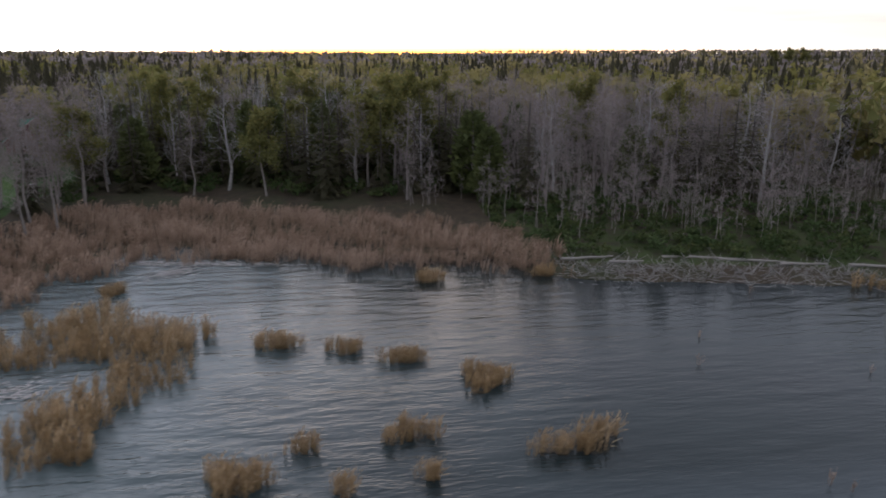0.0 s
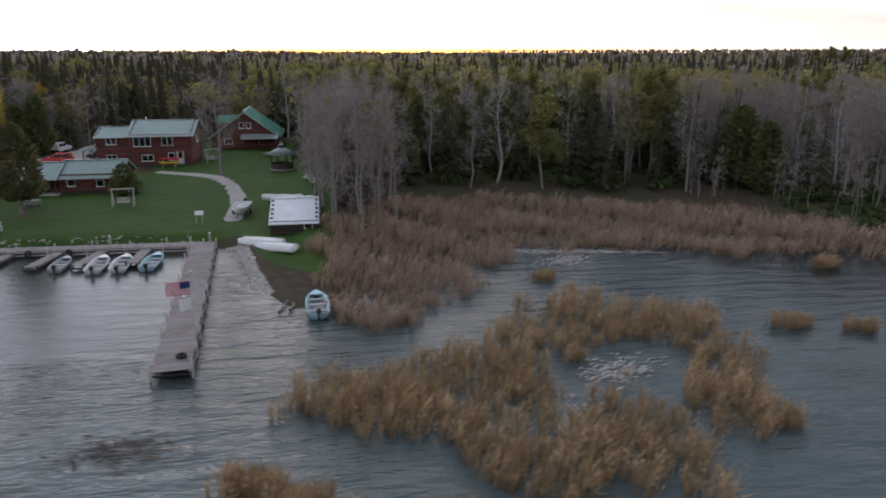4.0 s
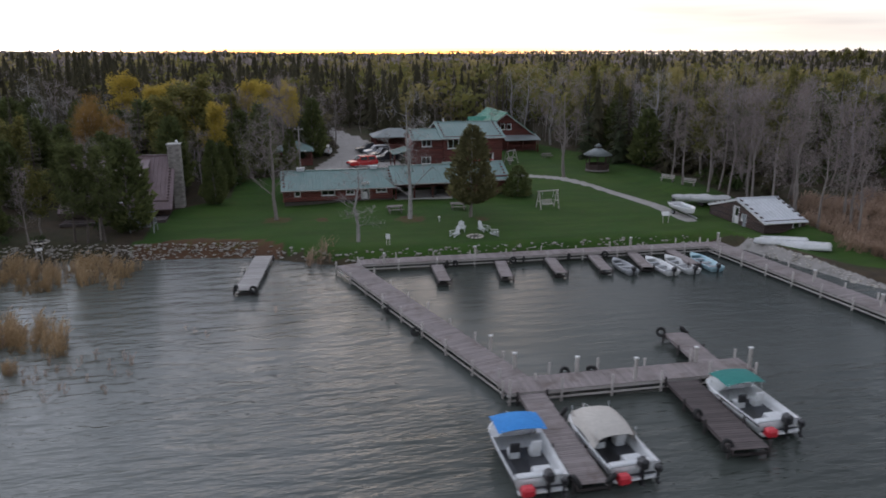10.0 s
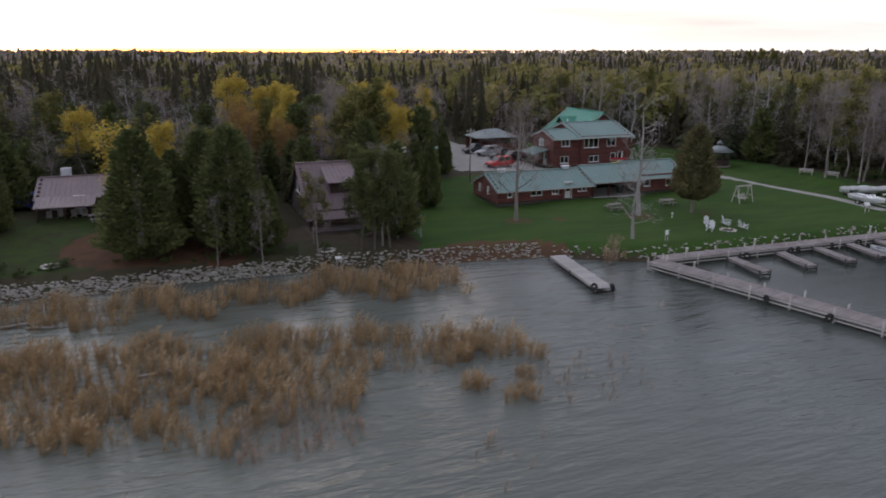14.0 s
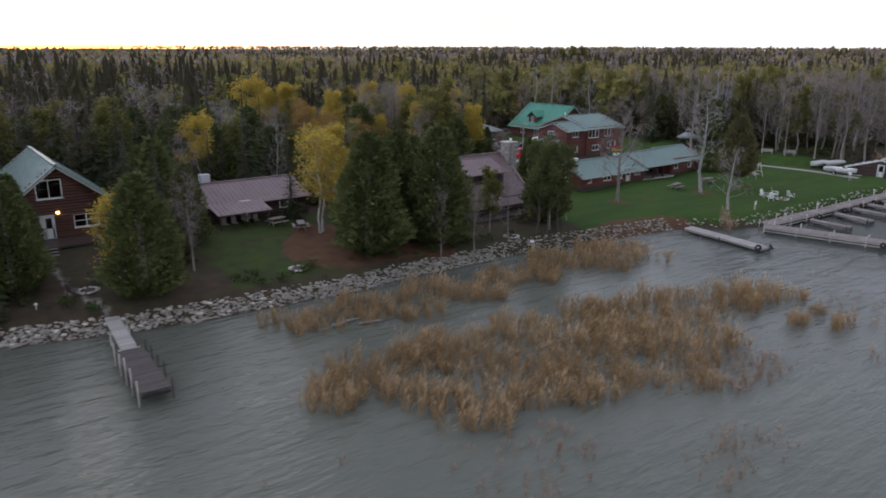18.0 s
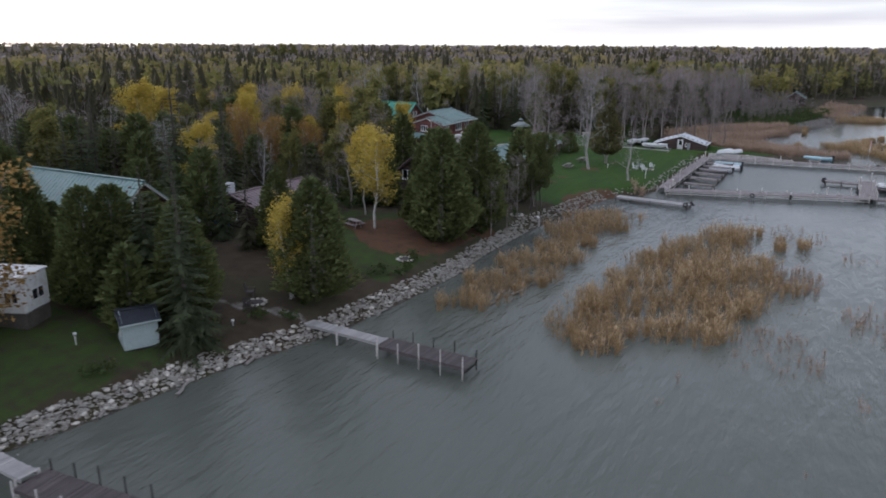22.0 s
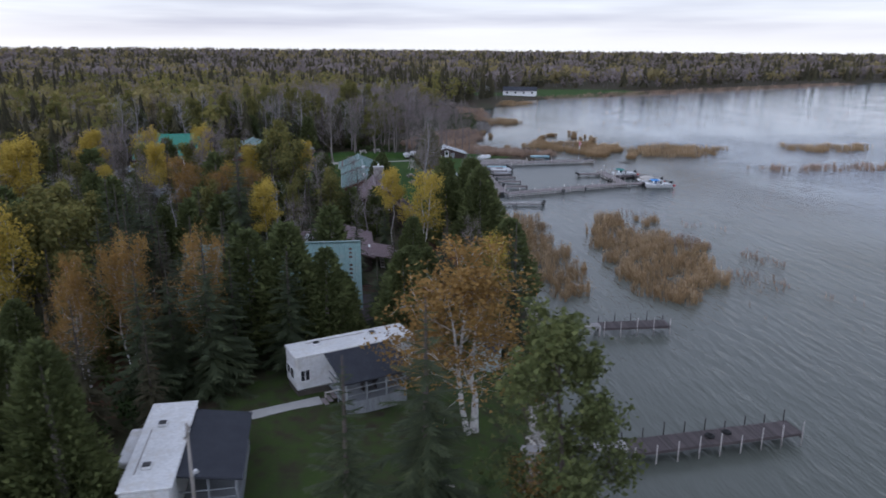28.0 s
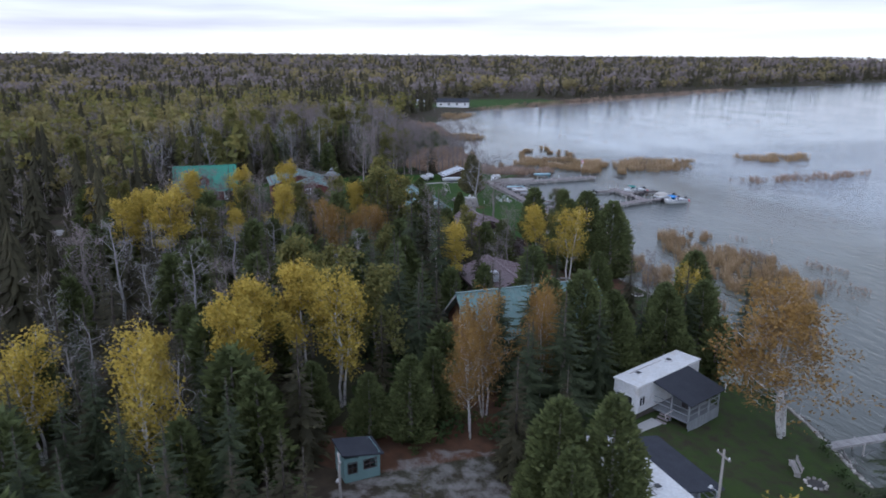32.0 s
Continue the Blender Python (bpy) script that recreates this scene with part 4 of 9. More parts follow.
def plant(kind, x, y, tall, turn=None, fat=1.0, label="", z=None):
    """Stands a tree on the ground; the first of each form is built, the others are copies."""
    mats, forms, text, cat, group = KINDS[kind]
    k = int(abs(x * 7.3 + y * 3.1)) % len(forms)
    turn = turn if turn is not None else (x * 57.3 + y * 31.7) % 360
    m = pose(x, y, ground_z(x, y) - 0.05 if z is None else z, 0, 0, turn) @ Matrix.Diagonal((tall * fat, tall * fat, tall, 1))
    if (kind, k) not in MASTERS:
        ob = new({"tall_spruce": "spruce_tree", "tall_cedar": "cedar_tree", "lawn_pine": "pine_tree"}.get(kind, kind))
        tagged(ob, text, cat, group)
        trunk, crown = split_tree(kind, forms[k], mats)
        part("trunk", trunk, ob)
        if crown:
            part("crown", crown, ob)
        ob.matrix_basis = m
        MASTERS[kind, k] = ob
    else:
        src = MASTERS[kind, k]
        keep = src.matrix_basis.copy()
        src.matrix_basis = Matrix.Identity(4)
        ob = copy_thing(src, m)
        src.matrix_basis = keep
        ob.matrix_basis = m
    if label:
        tagged(ob, label)
    return ob


# trees that stand apart: kind, x, y, height, breadth
STANDING = [
    ("spruce_tree", -159.2, 91.4, 12.0, 1.05), ("cedar_tree", -148.3, 89.4, 9.4, 1.15), ("yellow_birch", -149.6, 90.6, 7.6, 1.0),
    ("yellow_birch", -130.3, 95.9, 9.7, 1.1), ("cedar_tree", -128.9, 88.7, 11.2, 1.2), ("spruce_tree", -131.0, 100.6, 6.2, 1.2),
    ("cedar_tree", -126.0, 92.5, 8.6, 1.0), ("cedar_tree", -121.3, 88.6, 11.4, 1.1), ("cedar_tree", -118.2, 89.4, 6.8, 0.9), ("cedar_tree", -123.5, 92.5, 10.4, 1.1),
    ("bare_tree", -119.1, 85.8, 7.0, 0.8), ("bare_tree", -123.0, 86.0, 6.6, 0.7), ("bare_tree", -114.0, 86.6, 7.4, 0.8),
    ("pine_tree", -110.0, 86.6, 9.6, 0.85), ("pine_tree", -108.8, 86.2, 9.2, 0.75), ("bare_tree", -107.8, 86.9, 9.2, 0.8), ("pine_tree", -107.2, 86.2, 9.0, 0.85),
    ("spreading_tree", -91.2, 91.6, 11.0, 1.0), ("green_shrub", -62.0, 97.6, 3.9, 1.0), ("pale_dead_tree", -83.5, 81.1, 7.4, 1.6), ("pale_dead_tree", -77.0, 89.2, 12.8, 1.2), ("lawn_pine", -70.4, 88.3, 10.0, 0.92), ("spreading_tree", -51.6, 108.2, 12.5, 0.95),
    ("olive_poplar", -100.6, 116.0, 13.2, 1.25), ("spruce_tree", -128.9, 117.4, 13.0, 1.1), ("spruce_tree", -136.9, 116.3, 14.6, 1.05),
    ("orange_birch", -171.4, 96.8, 11.6, 1.45), ("pine_tree", -186.3, 95.6, 14.8, 0.95), ("spruce_tree", -186.3, 101.7, 15.0, 1.2), ("spruce_tree", -187.9, 105.1, 13.0, 1.15), ("yellow_birch", -193.9, 119.0, 11.4, 0.7), ("spruce_tree", -165.6, 114.6, 11.4, 1.6), ("spruce_tree", -167.4, 118.6, 10.0, 1.4), ("spruce_tree", -162.0, 109.4, 9.0, 1.4), ("orange_birch", -185.4, 96.4, 7.0, 0.8),
    ("cedar_tree", -178.8, 121.6, 9.6, 1.05), ("cedar_tree", -180.8, 119.1, 10.4, 0.95), ("cedar_tree", -182.4, 122.6, 8.6, 0.95), 
    ("yellow_poplar", -157.9, 138.4, 11.8, 1.05), ("yellow_poplar", -160.9, 140.0, 11.2, 0.95), ("yellow_poplar", -156.2, 134.4, 12.2, 1.15), ("olive_poplar", -153.0, 130.6, 11.8, 1.15), ("olive_poplar", -154.8, 127.2, 10.8, 1.05),
    ("pale_dead_tree", -166.4, 143.6, 9.6, 0.9), ("yellow_poplar", -162.6, 145.4, 9.8, 0.75), ("yellow_birch", -167.4, 145.4, 11.6, 0.9), ("yellow_birch", -157.6, 131.4, 11.6, 0.9),
    ("orange_birch", -166.2, 122.6, 9.4, 0.6), ("orange_birch", -163.3, 120.4, 10.2, 0.7), ("orange_birch", -162.9, 115.6, 10.4, 0.6),
    ("cedar_tree", -159.2, 109.6, 10.6, 1.15), ("cedar_tree", -158.8, 112.6, 10.0, 1.2), ("cedar_tree", -159.6, 106.6, 8.6, 1.1), ("cedar_tree", -158.0, 105.8, 6.2, 1.2), ("spruce_tree", -158.8, 114.4, 11.6, 1.2), ("spruce_tree", -157.6, 117.0, 11.0, 1.2), ("spruce_tree", -158.2, 102.6, 7.4, 1.5), ("spruce_tree", -158.4, 117.4, 9.6, 1.5), ("cedar_tree", -157.6, 99.8, 8.6, 1.1), ("spruce_tree", -162.6, 113.4, 9.0, 1.4), ("cedar_tree", -159.4, 105.4, 6.6, 1.1), ("cedar_tree", -159.2, 100.6, 8.6, 1.1), ("spruce_tree", -157.2, 97.0, 10.4, 1.2), ("cedar_tree", -156.4, 94.4, 8.6, 1.1), ("cedar_tree", -155.6, 98.2, 8.0, 1.0), ("spruce_tree", -165.2, 117.2, 9.2, 1.3),
    ("spruce_tree", -144.6, 108.5, 9.6, 1.0), ("spruce_tree", -143.0, 104.0, 8.4, 1.0), ("cedar_tree", -142.2, 98.2, 7.2, 1.0), ("yellow_poplar", -126.5, 99.4, 9.4, 1.0),
    ("yellow_poplar", -108.2, 150.8, 11.6, 1.2), ("yellow_poplar", -110.6, 153.0, 11.0, 1.2), ("pale_dead_tree", -132.1, 151.4, 12.0, 1.1), ("pale_dead_tree", -128.6, 146.0, 9.0, 1.3), ("pale_dead_tree", -123.0, 139.0, 9.0, 1.5), ("pale_dead_tree", -119.0, 134.0, 8.6, 1.4), ("pale_dead_tree", -125.0, 131.5, 8.8, 1.4),
    ("cedar_tree", -98.2, 100.5, 7.6, 0.8), ("cedar_tree", -96.5, 113.0, 8.0, 0.9), ("spruce_tree", -95.0, 121.0, 9.5, 0.9), ("cedar_tree", -97.8, 108.5, 6.2, 1.0), ("spruce_tree", -98.5, 122.0, 11.0, 1.0),
    ("bare_tree", -37.6, 85.5, 12.6, 0.9), ("bare_tree", -36.2, 80.5, 13.2, 0.9), ("bare_tree", -36.4, 76.2, 12.2, 0.8), ("bare_tree", -35.0, 90.0, 13.0, 0.9), ("bare_tree", -36.0, 94.5, 12.6, 0.9),
    ("cedar_tree", -89.2, 119.4, 6.4, 0.8), ("spruce_tree", -87.4, 131.0, 10.0, 0.9), ("bare_tree", -100.0, 104.0, 8.5, 0.8),
    ("spruce_tree", -40.8, 125.0, 13.5, 0.9), ("spruce_tree", -38.6, 118.0, 12.5, 0.9), ("bare_tree", -57.0, 126.0, 7.5, 0.8),
]
STANDING += [
    ("spruce_tree", -171.0, 146.7, 10.4, 1.1), ("spruce_tree", -171.3, 140.5, 10.4, 1.1), ("spruce_tree", -166.0, 145.7, 8.8, 1.2), ("spruce_tree", -174.6, 144.0, 9.6, 1.1), ("spruce_tree", -177.6, 148.6, 10.6, 1.1), ("spruce_tree", -168.2, 150.4, 9.6, 1.1), ("spruce_tree", -173.4, 151.6, 10.0, 1.1), ("spruce_tree", -163.4, 149.4, 9.0, 1.1), ("spruce_tree", -180.6, 144.6, 10.2, 1.0),
    ("cedar_tree", -162.7, 137.5, 5.2, 1.2), ("spruce_tree", -167.6, 142.4, 8.0, 1.2), ("cedar_tree", -165.0, 127.2, 7.2, 1.15), ("cedar_tree", -163.6, 130.2, 5.6, 1.1), ("cedar_tree", -162.4, 124.6, 6.4, 1.1), ("spruce_tree", -160.2, 142.0, 8.6, 1.2), ("spruce_tree", -158.4, 146.6, 9.0, 1.1), ("cedar_tree", -160.8, 134.2, 5.8, 1.2), ("spruce_tree", -156.4, 151.4, 9.4, 1.1), ("spruce_tree", -176.0, 154.0, 10.0, 1.1), ("spruce_tree", -165.0, 154.0, 9.6, 1.1),
    ("yellow_poplar", -116.1, 146.7, 12.8, 1.2), ("yellow_birch", -160.0, 153.8, 9.4, 1.2), ("pale_dead_tree", -153.5, 151.2, 8.0, 1.4), ("pale_dead_tree", -158.2, 151.6, 8.4, 1.3)]
STANDING += [("bare_tree", -38.6, 88.8, 12.0, 0.9), ("bare_tree", -38.4, 93.2, 12.4, 0.9), ("bare_tree", -39.0, 98.0, 11.6, 0.9), ("bare_tree", -38.0, 81.6, 11.8, 0.9), ("bare_tree", -37.8, 103.0, 11.8, 0.9)]
STANDING += [("spruce_tree", -150.5, 124.5, 12.4, 1.0), ("spruce_tree", -147.4, 126.2, 12.6, 1.0), ("spruce_tree", -144.5, 123.4, 11.8, 1.0), ("spruce_tree", -153.6, 123.0, 11.8, 1.0), ("spruce_tree", -141.4, 125.2, 12.4, 1.0), ("spruce_tree", -138.2, 127.4, 12.2, 1.0), ("spruce_tree", -156.6, 124.2, 11.0, 1.0)]
STANDING += [("bare_tree", -33.4 + 1.9 * (k % 3), 74.0 + 3.1 * k, 11.6 + 0.7 * (k % 4), 0.9) for k in range(9)]
STANDING += [("spruce_tree", 62.5, 146.0, 18.5, 0.8), ("spruce_tree", 60.0, 152.0, 14.5, 0.9), ("olive_poplar", 347.7, 512.4, 20.0, 1.3), ("olive_poplar", 358.0, 508.0, 20.0, 1.2), ("olive_poplar", 338.0, 516.0, 18.5, 1.2)]
for kind, x, y, tall, fat in STANDING:
    plant({"spruce_tree": "tall_spruce", "cedar_tree": "tall_cedar"}.get(kind, kind), x, y, tall, None, fat)


def closed_wood(x, y, margin=1.5):
    """Where the woods stand: on land, clear of yards, buildings and reeds."""
    ok = inland(x, y) > np.where(x > -42, 19.0, 5.0)
    ok &= ~((x > 22) & (x < 200) & (inland(x, y) < 10))
    for poly in OPEN:
        ok &= ~inside(x, y, poly)
    ok &= near_line(x, y, PATHWAY) > 2.5
    return ok


rng = np.random.default_rng(5)
NEAR_N = 5200
nx, ny = rng.uniform(-205, 62, NEAR_N), rng.uniform(78, 172, NEAR_N)
ok = closed_wood(nx, ny) & (inland(nx, ny) < 72) & ~((nx < -172) & (ny < 128))
for _, x, y, _, fat in STANDING:
    ok &= np.hypot(nx - x, ny - y) > 2.4
pts = np.stack([nx, ny], -1)[ok]
kept = []
for p in pts:
    if all((p[0] - q[0]) ** 2 + (p[1] - q[1]) ** 2 > 7.4 for q in kept):
        kept.append(p)
COUNT, INNER = {}, []
kept.sort(key=lambda p: float(inland(np.array([p[0]]), np.array([p[1]]))[0]) - (12 if p[0] < -110 else 0))
for i, (x, y) in enumerate(kept):
    u, d = rng.random(), float(inland(np.array([x]), np.array([y]))[0])
    if x > -48:  # grey woods behind the reed bay, spruces further in
        if x > 21:
            kind = "bare_tree" if u < 0.56 else "spruce_tree" if u < 0.80 else "pale_dead_tree" if u < 0.90 else "cedar_tree" if u < 0.94 else "olive_poplar"
        else:
            kind = "spruce_tree" if u < 0.48 else "cedar_tree" if u < 0.62 else "bare_tree" if u < 0.73 else "pale_dead_tree" if u < 0.85 else "olive_poplar"
        tall = rng.uniform(9.5, 13.0) * (1.08 if kind in ("spruce_tree", "pale_dead_tree", "olive_poplar") else 1.0)
    elif x < -110:
        kind = "spruce_tree" if u < 0.52 else "cedar_tree" if u < 0.77 else "bare_tree" if u < 0.81 else "pale_dead_tree" if u < 0.90 else "yellow_poplar" if u < 0.93 else "olive_poplar" if u < 0.975 else "orange_birch"
        if x < -150 and y > 112 and kind not in ("spruce_tree", "cedar_tree"):
            kind = "spruce_tree" if u < 0.80 or x < -161 else "pale_dead_tree"
        tall = rng.uniform(6.5, 10.0) if y < 128 else rng.uniform(8.0, 11.0)
    else:
        kind = "spruce_tree" if u < 0.48 else "bare_tree" if u < 0.76 else "cedar_tree" if u < 0.88 else "olive_poplar" if u < 0.95 else "yellow_poplar"
        tall = rng.uniform(8.5, 12.5)
    if kind in ("cedar_tree",):
        tall *= 0.85
    COUNT[kind] = COUNT.get(kind, 0) + 1
    if COUNT[kind] <= (300 if kind == "spruce_tree" else 250):
        plant(kind, float(x), float(y), float(tall), None, float(rng.uniform(0.85, 1.2)))
    else:  # further in than one can pick trees apart
        INNER.append((x, y, tall, {"spruce_tree": "spruce", "cedar_tree": "spruce", "bare_tree": "bare", "pale_dead_tree": "bare", "yellow_poplar": "yellow"}.get(kind, "olive")))

# ---------------------------------------------------------------- the woods beyond, as far as the horizon
MID = {
    "spruce": (["bark_dark", "needles"], [spire(s, 13 + s % 3, 6, 0.14 + 0.03 * (s % 3)) for s in (101, 102, 103, 104)], "dark spruces of the woods behind the lodge"),
    "bare": (["bark_grey", "twig_haze"], [bare_tree(s, 6, 3, 1, 0.30, 0.30, 0.008, 1, 70, 3.4) for s in (111, 112, 113)], "grey leafless trees of the woods behind the lodge"),
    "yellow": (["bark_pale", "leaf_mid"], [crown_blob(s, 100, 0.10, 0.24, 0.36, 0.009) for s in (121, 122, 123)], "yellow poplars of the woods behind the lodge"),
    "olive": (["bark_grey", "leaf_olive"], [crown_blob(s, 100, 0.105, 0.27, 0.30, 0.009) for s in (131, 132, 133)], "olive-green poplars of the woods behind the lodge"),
}
FAR = {
    "spruce": (["bark_dark", "needles"], [spire(s, 5, 5, 0.24 + 0.03 * (s % 3), 0.1) for s in (201, 202, 203)], "dark spruces of the far woods"),
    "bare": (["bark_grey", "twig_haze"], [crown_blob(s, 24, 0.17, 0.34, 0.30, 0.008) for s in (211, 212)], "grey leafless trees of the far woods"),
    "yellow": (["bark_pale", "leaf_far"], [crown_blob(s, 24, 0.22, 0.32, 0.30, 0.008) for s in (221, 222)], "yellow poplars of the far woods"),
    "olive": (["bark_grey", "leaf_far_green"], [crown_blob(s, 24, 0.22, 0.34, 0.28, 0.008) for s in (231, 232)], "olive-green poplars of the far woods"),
}

DISTANT = {key: (mats, [spire(241, 4, 4, 0.30, 0.1)] if key == "spruce" else [crown_blob(s, 11, 0.36, 0.36, 0.28, 0.008) for s in (242, 243)], text) for key, (mats, _, text) in FAR.items()}


def spread_wood(table, n, r0, r1, near_strip, wide):
    """Random places in a fan of headings round the bay, thinner with distance."""
    u = rng.random(n)
    r = r0 * (r1 / r0) ** u if wide else np.sqrt(r0 * r0 + (r1 * r1 - r0 * r0) * u)
    a = np.radians(rng.uniform(-32, 148, n))
    x, y = -95 + r * np.sin(a), 62 + r * np.cos(a)
    ok = closed_wood(x, y) & (inland(x, y) > 3)
    ok &= ~((x > -205) & (x < 62) & (inland(x, y) < 70) & (y < 172))
    x, y, r = x[ok], y[ok], r[ok]
    patch = np.sin(x * 0.021 + 1.1) + np.sin(y * 0.017 - x * 0.008) + 0.6 * np.sin(x * 0.06 + y * 0.045)
    u = rng.random(len(x)) + 0.13 * patch + np.where((x > -70) & (x < 140) & (y > 120), 0.08, 0.0)
    names = np.where(u < 0.38, "spruce", np.where(u < 0.71, "bare", np.where(u < 0.88, "olive", "yellow")))
    return x, y, names


def build_wood(table, title, n, r0, r1, tall, wide):
    x, y, names = spread_wood(table, n, r0, r1, None, wide)
    for key, (mats, forms, text) in table.items():
        s = names == key
        if not s.any():
            continue
        place = np.stack([x[s], y[s], height(x[s], y[s]) - 0.1], -1)
        size = rng.uniform(*tall, s.sum()) * (rng.uniform(0.8, 1.4, s.sum()) if key == "spruce" else rng.uniform(0.8, 1.1, s.sum()))
        extra = np.array([q[:3] for q in INNER if q[3] == key and title == "woods"])
        if len(extra):
            place = np.concatenate([place, np.stack([extra[:, 0], extra[:, 1], height(extra[:, 0], extra[:, 1]) - 0.1], -1)])
            size = np.concatenate([size, extra[:, 2]])
        me = scatter_mesh(title, forms, place, size, rng.uniform(0, 6.28, len(size)), rng.uniform(0, 1, len(size)), mats)
        tagged(new(title, me), text, "woods", kind="stuff")


build_wood(MID, "woods", 7000, 75, 330, (8.5, 12.5), False)
build_wood(FAR, "far_woods", 11500, 330, 1000, (8.5, 13.0), False)
build_wood(DISTANT, "distant_woods", 9000, 1000, 4500, (10.5, 15.5), True)

# ---------------------------------------------------------------- reeds
REED_BEDS = [
    ([(-146.2, 68.6), (-144.4, 66.6), (-142.6, 65.4), (-140.6, 63.0), (-139.4, 61.4), (-137.3, 60.6), (-133.9, 59.6), (-131.4, 58.5), (-128.4, 57.0), (-125.0, 56.6), (-121.1, 58.2), (-115.0, 61.6), (-110.8, 63.2), (-107.5, 61.4), (-104.6, 61.0), (-103.6, 63.0), (-106.2, 64.6), (-108.9, 66.4), (-112.9, 68.4), (-118.5, 70.8), (-125.6, 70.6), (-128.7, 71.2), (-133.6, 71.8), (-137.7, 72.4), (-141.4, 73.2)], "reed_brown", 22),
    ([(-144.5, 80.9), (-140.5, 78.1), (-137.4, 78.5), (-134.4, 76.5), (-125.4, 76.0), (-118.0, 77.2), (-113.0, 76.0), (-109.3, 74.4), (-104.6, 75.6), (-102.6, 78.2), (-104.6, 80.6), (-107.4, 82.0), (-115.0, 82.4), (-120.1, 81.4), (-123.7, 80.6), (-131.4, 82.0), (-136.0, 82.2), (-141.0, 82.6)], "reed_brown", 22),
    ([(-40.6, 41.6), (-37.8, 38.2), (-34.6, 36.0), (-31.9, 33.6), (-29.7, 31.2), (-26, 30.2), (-20.4, 29.4), (-18.6, 32.8), (-15.9, 33.1), (-13.9, 36.6), (-11.4, 40.0), (-10.0, 45.4), (-10.5, 49.4), (-13.0, 51.2), (-15.6, 54.4), (-18.1, 55.4), (-21.8, 54.2), (-23.4, 51.0), (-25.4, 50.0), (-27.6, 47.0), (-30.4, 45.4), (-33.0, 45.0), (-35.7, 43.8), (-38.8, 43.6)], "reed_brown", 24),
    ([(-38.3, 71.7), (-37.6, 62), (-36.2, 52.6), (-33.6, 50.4), (-31.4, 51.0), (-29.4, 54.3), (-25.2, 58.4), (-23.6, 64.5), (-20.5, 66.6), (-19.0, 69.6), (-10.2, 68.6), (-4.7, 67.5), (2.1, 63.4), (7.0, 64.0), (12.9, 62.2), (18.8, 60.2), (20.4, 66), (18.6, 72.6), (12.0, 78.4), (3.2, 81.6), (-8, 86.0), (-19.1, 89.6), (-29.0, 89.0), (-33, 82.4), (-36.4, 78)], "reed_grey", 19),
    ([(-19, 16), (-28, 1), (-42, 12), (-42.5, 26), (-36, 31), (-27, 29)], "reed_brown", 12),
    ([(-23, -19), (-29, -44), (-39, -31), (-35.5, -15)], "reed_brown", 10),
    ([(-61, 12), (-66, 9), (-67.5, -17), (-62, -34), (-59, -24)], "reed_grey", 7),
    ([(42, 53), (46, 42), (54, 39), (64, 45), (58, 52)], "reed_brown", 12),
    ([(128, 33), (134, 18), (156, 4), (152, 24)], "reed_brown", 7),
    ([(52, 51.5), (75, 47.5), (107, 43.5), (110, 55), (60, 60)], "reed_grey", 7),
    ([(170, -4), (200, -72), (270, -206), (324, -305), (338, -296), (288, -198), (220, -66), (184, -2)], "reed_grey", 2),
    ([(-86.9, 79.6), (-84.6, 77.8), (-86.0, 76.6), (-88.6, 78.6)], "reed_grey", 18),
]
POOLS = [(-138.2, 68.2, 0.9), (-126.2, 68.0, 1.1), (-130.1, 69.8, 1.0), (-129.7, 59.9, 0.8), (-141.2, 69.4, 0.6), (-119.5, 66.5, 0.8), (-133.0, 64.0, 0.6)]
LAGOON = [(-23.7, 46.1), (-20.1, 45.8), (-14.8, 46.6), (-14.4, 44.2), (-15.9, 41.5), (-17.7, 38.5), (-18.3, 33.0), (-19.3, 33.0), (-19.3, 38.0), (-20.9, 39.9), (-23.3, 39.6), (-24.1, 36.0), (-25.0, 36.3), (-24.5, 41.6)]
# loose clumps: x, y, half width, half depth
REED_CLUMPS = [(-5.0, 47.4, 2.0, 0.9), (-0.3, 46.0, 1.6, 0.9), (3.4, 44.0, 1.9, 1.1), (8.0, 40.2, 1.9, 1.9), (2.7, 34.4, 1.7, 1.0), (-5.6, 31.2, 1.9, 1.3), (-2.6, 33.8, 1.1, 0.5), (10.4, 31.8, 2.3, 0.6), (12.4, 32.8, 1.3, 0.4), (3.1, 30.6, 0.8, 0.5), (-0.8, 29.8, 0.6, 0.4), (7.2, 60.0, 1.4, 0.8), (17.6, 60.2, 1.6, 0.8), (-19.1, 60.6, 1.4, 0.9), (-22.0, 44.3, 1.0, 0.5), (-41.0, 33.2, 2.2, 1.3), (-38.6, 31.6, 1.6, 1.2), (-13.8, 34.6, 1.0, 0.6), (-110.3, 58.6, 1.2, 1.0), (-108.4, 56.4, 1.4, 0.8), (-106.9, 58.8, 0.9, 0.8)]


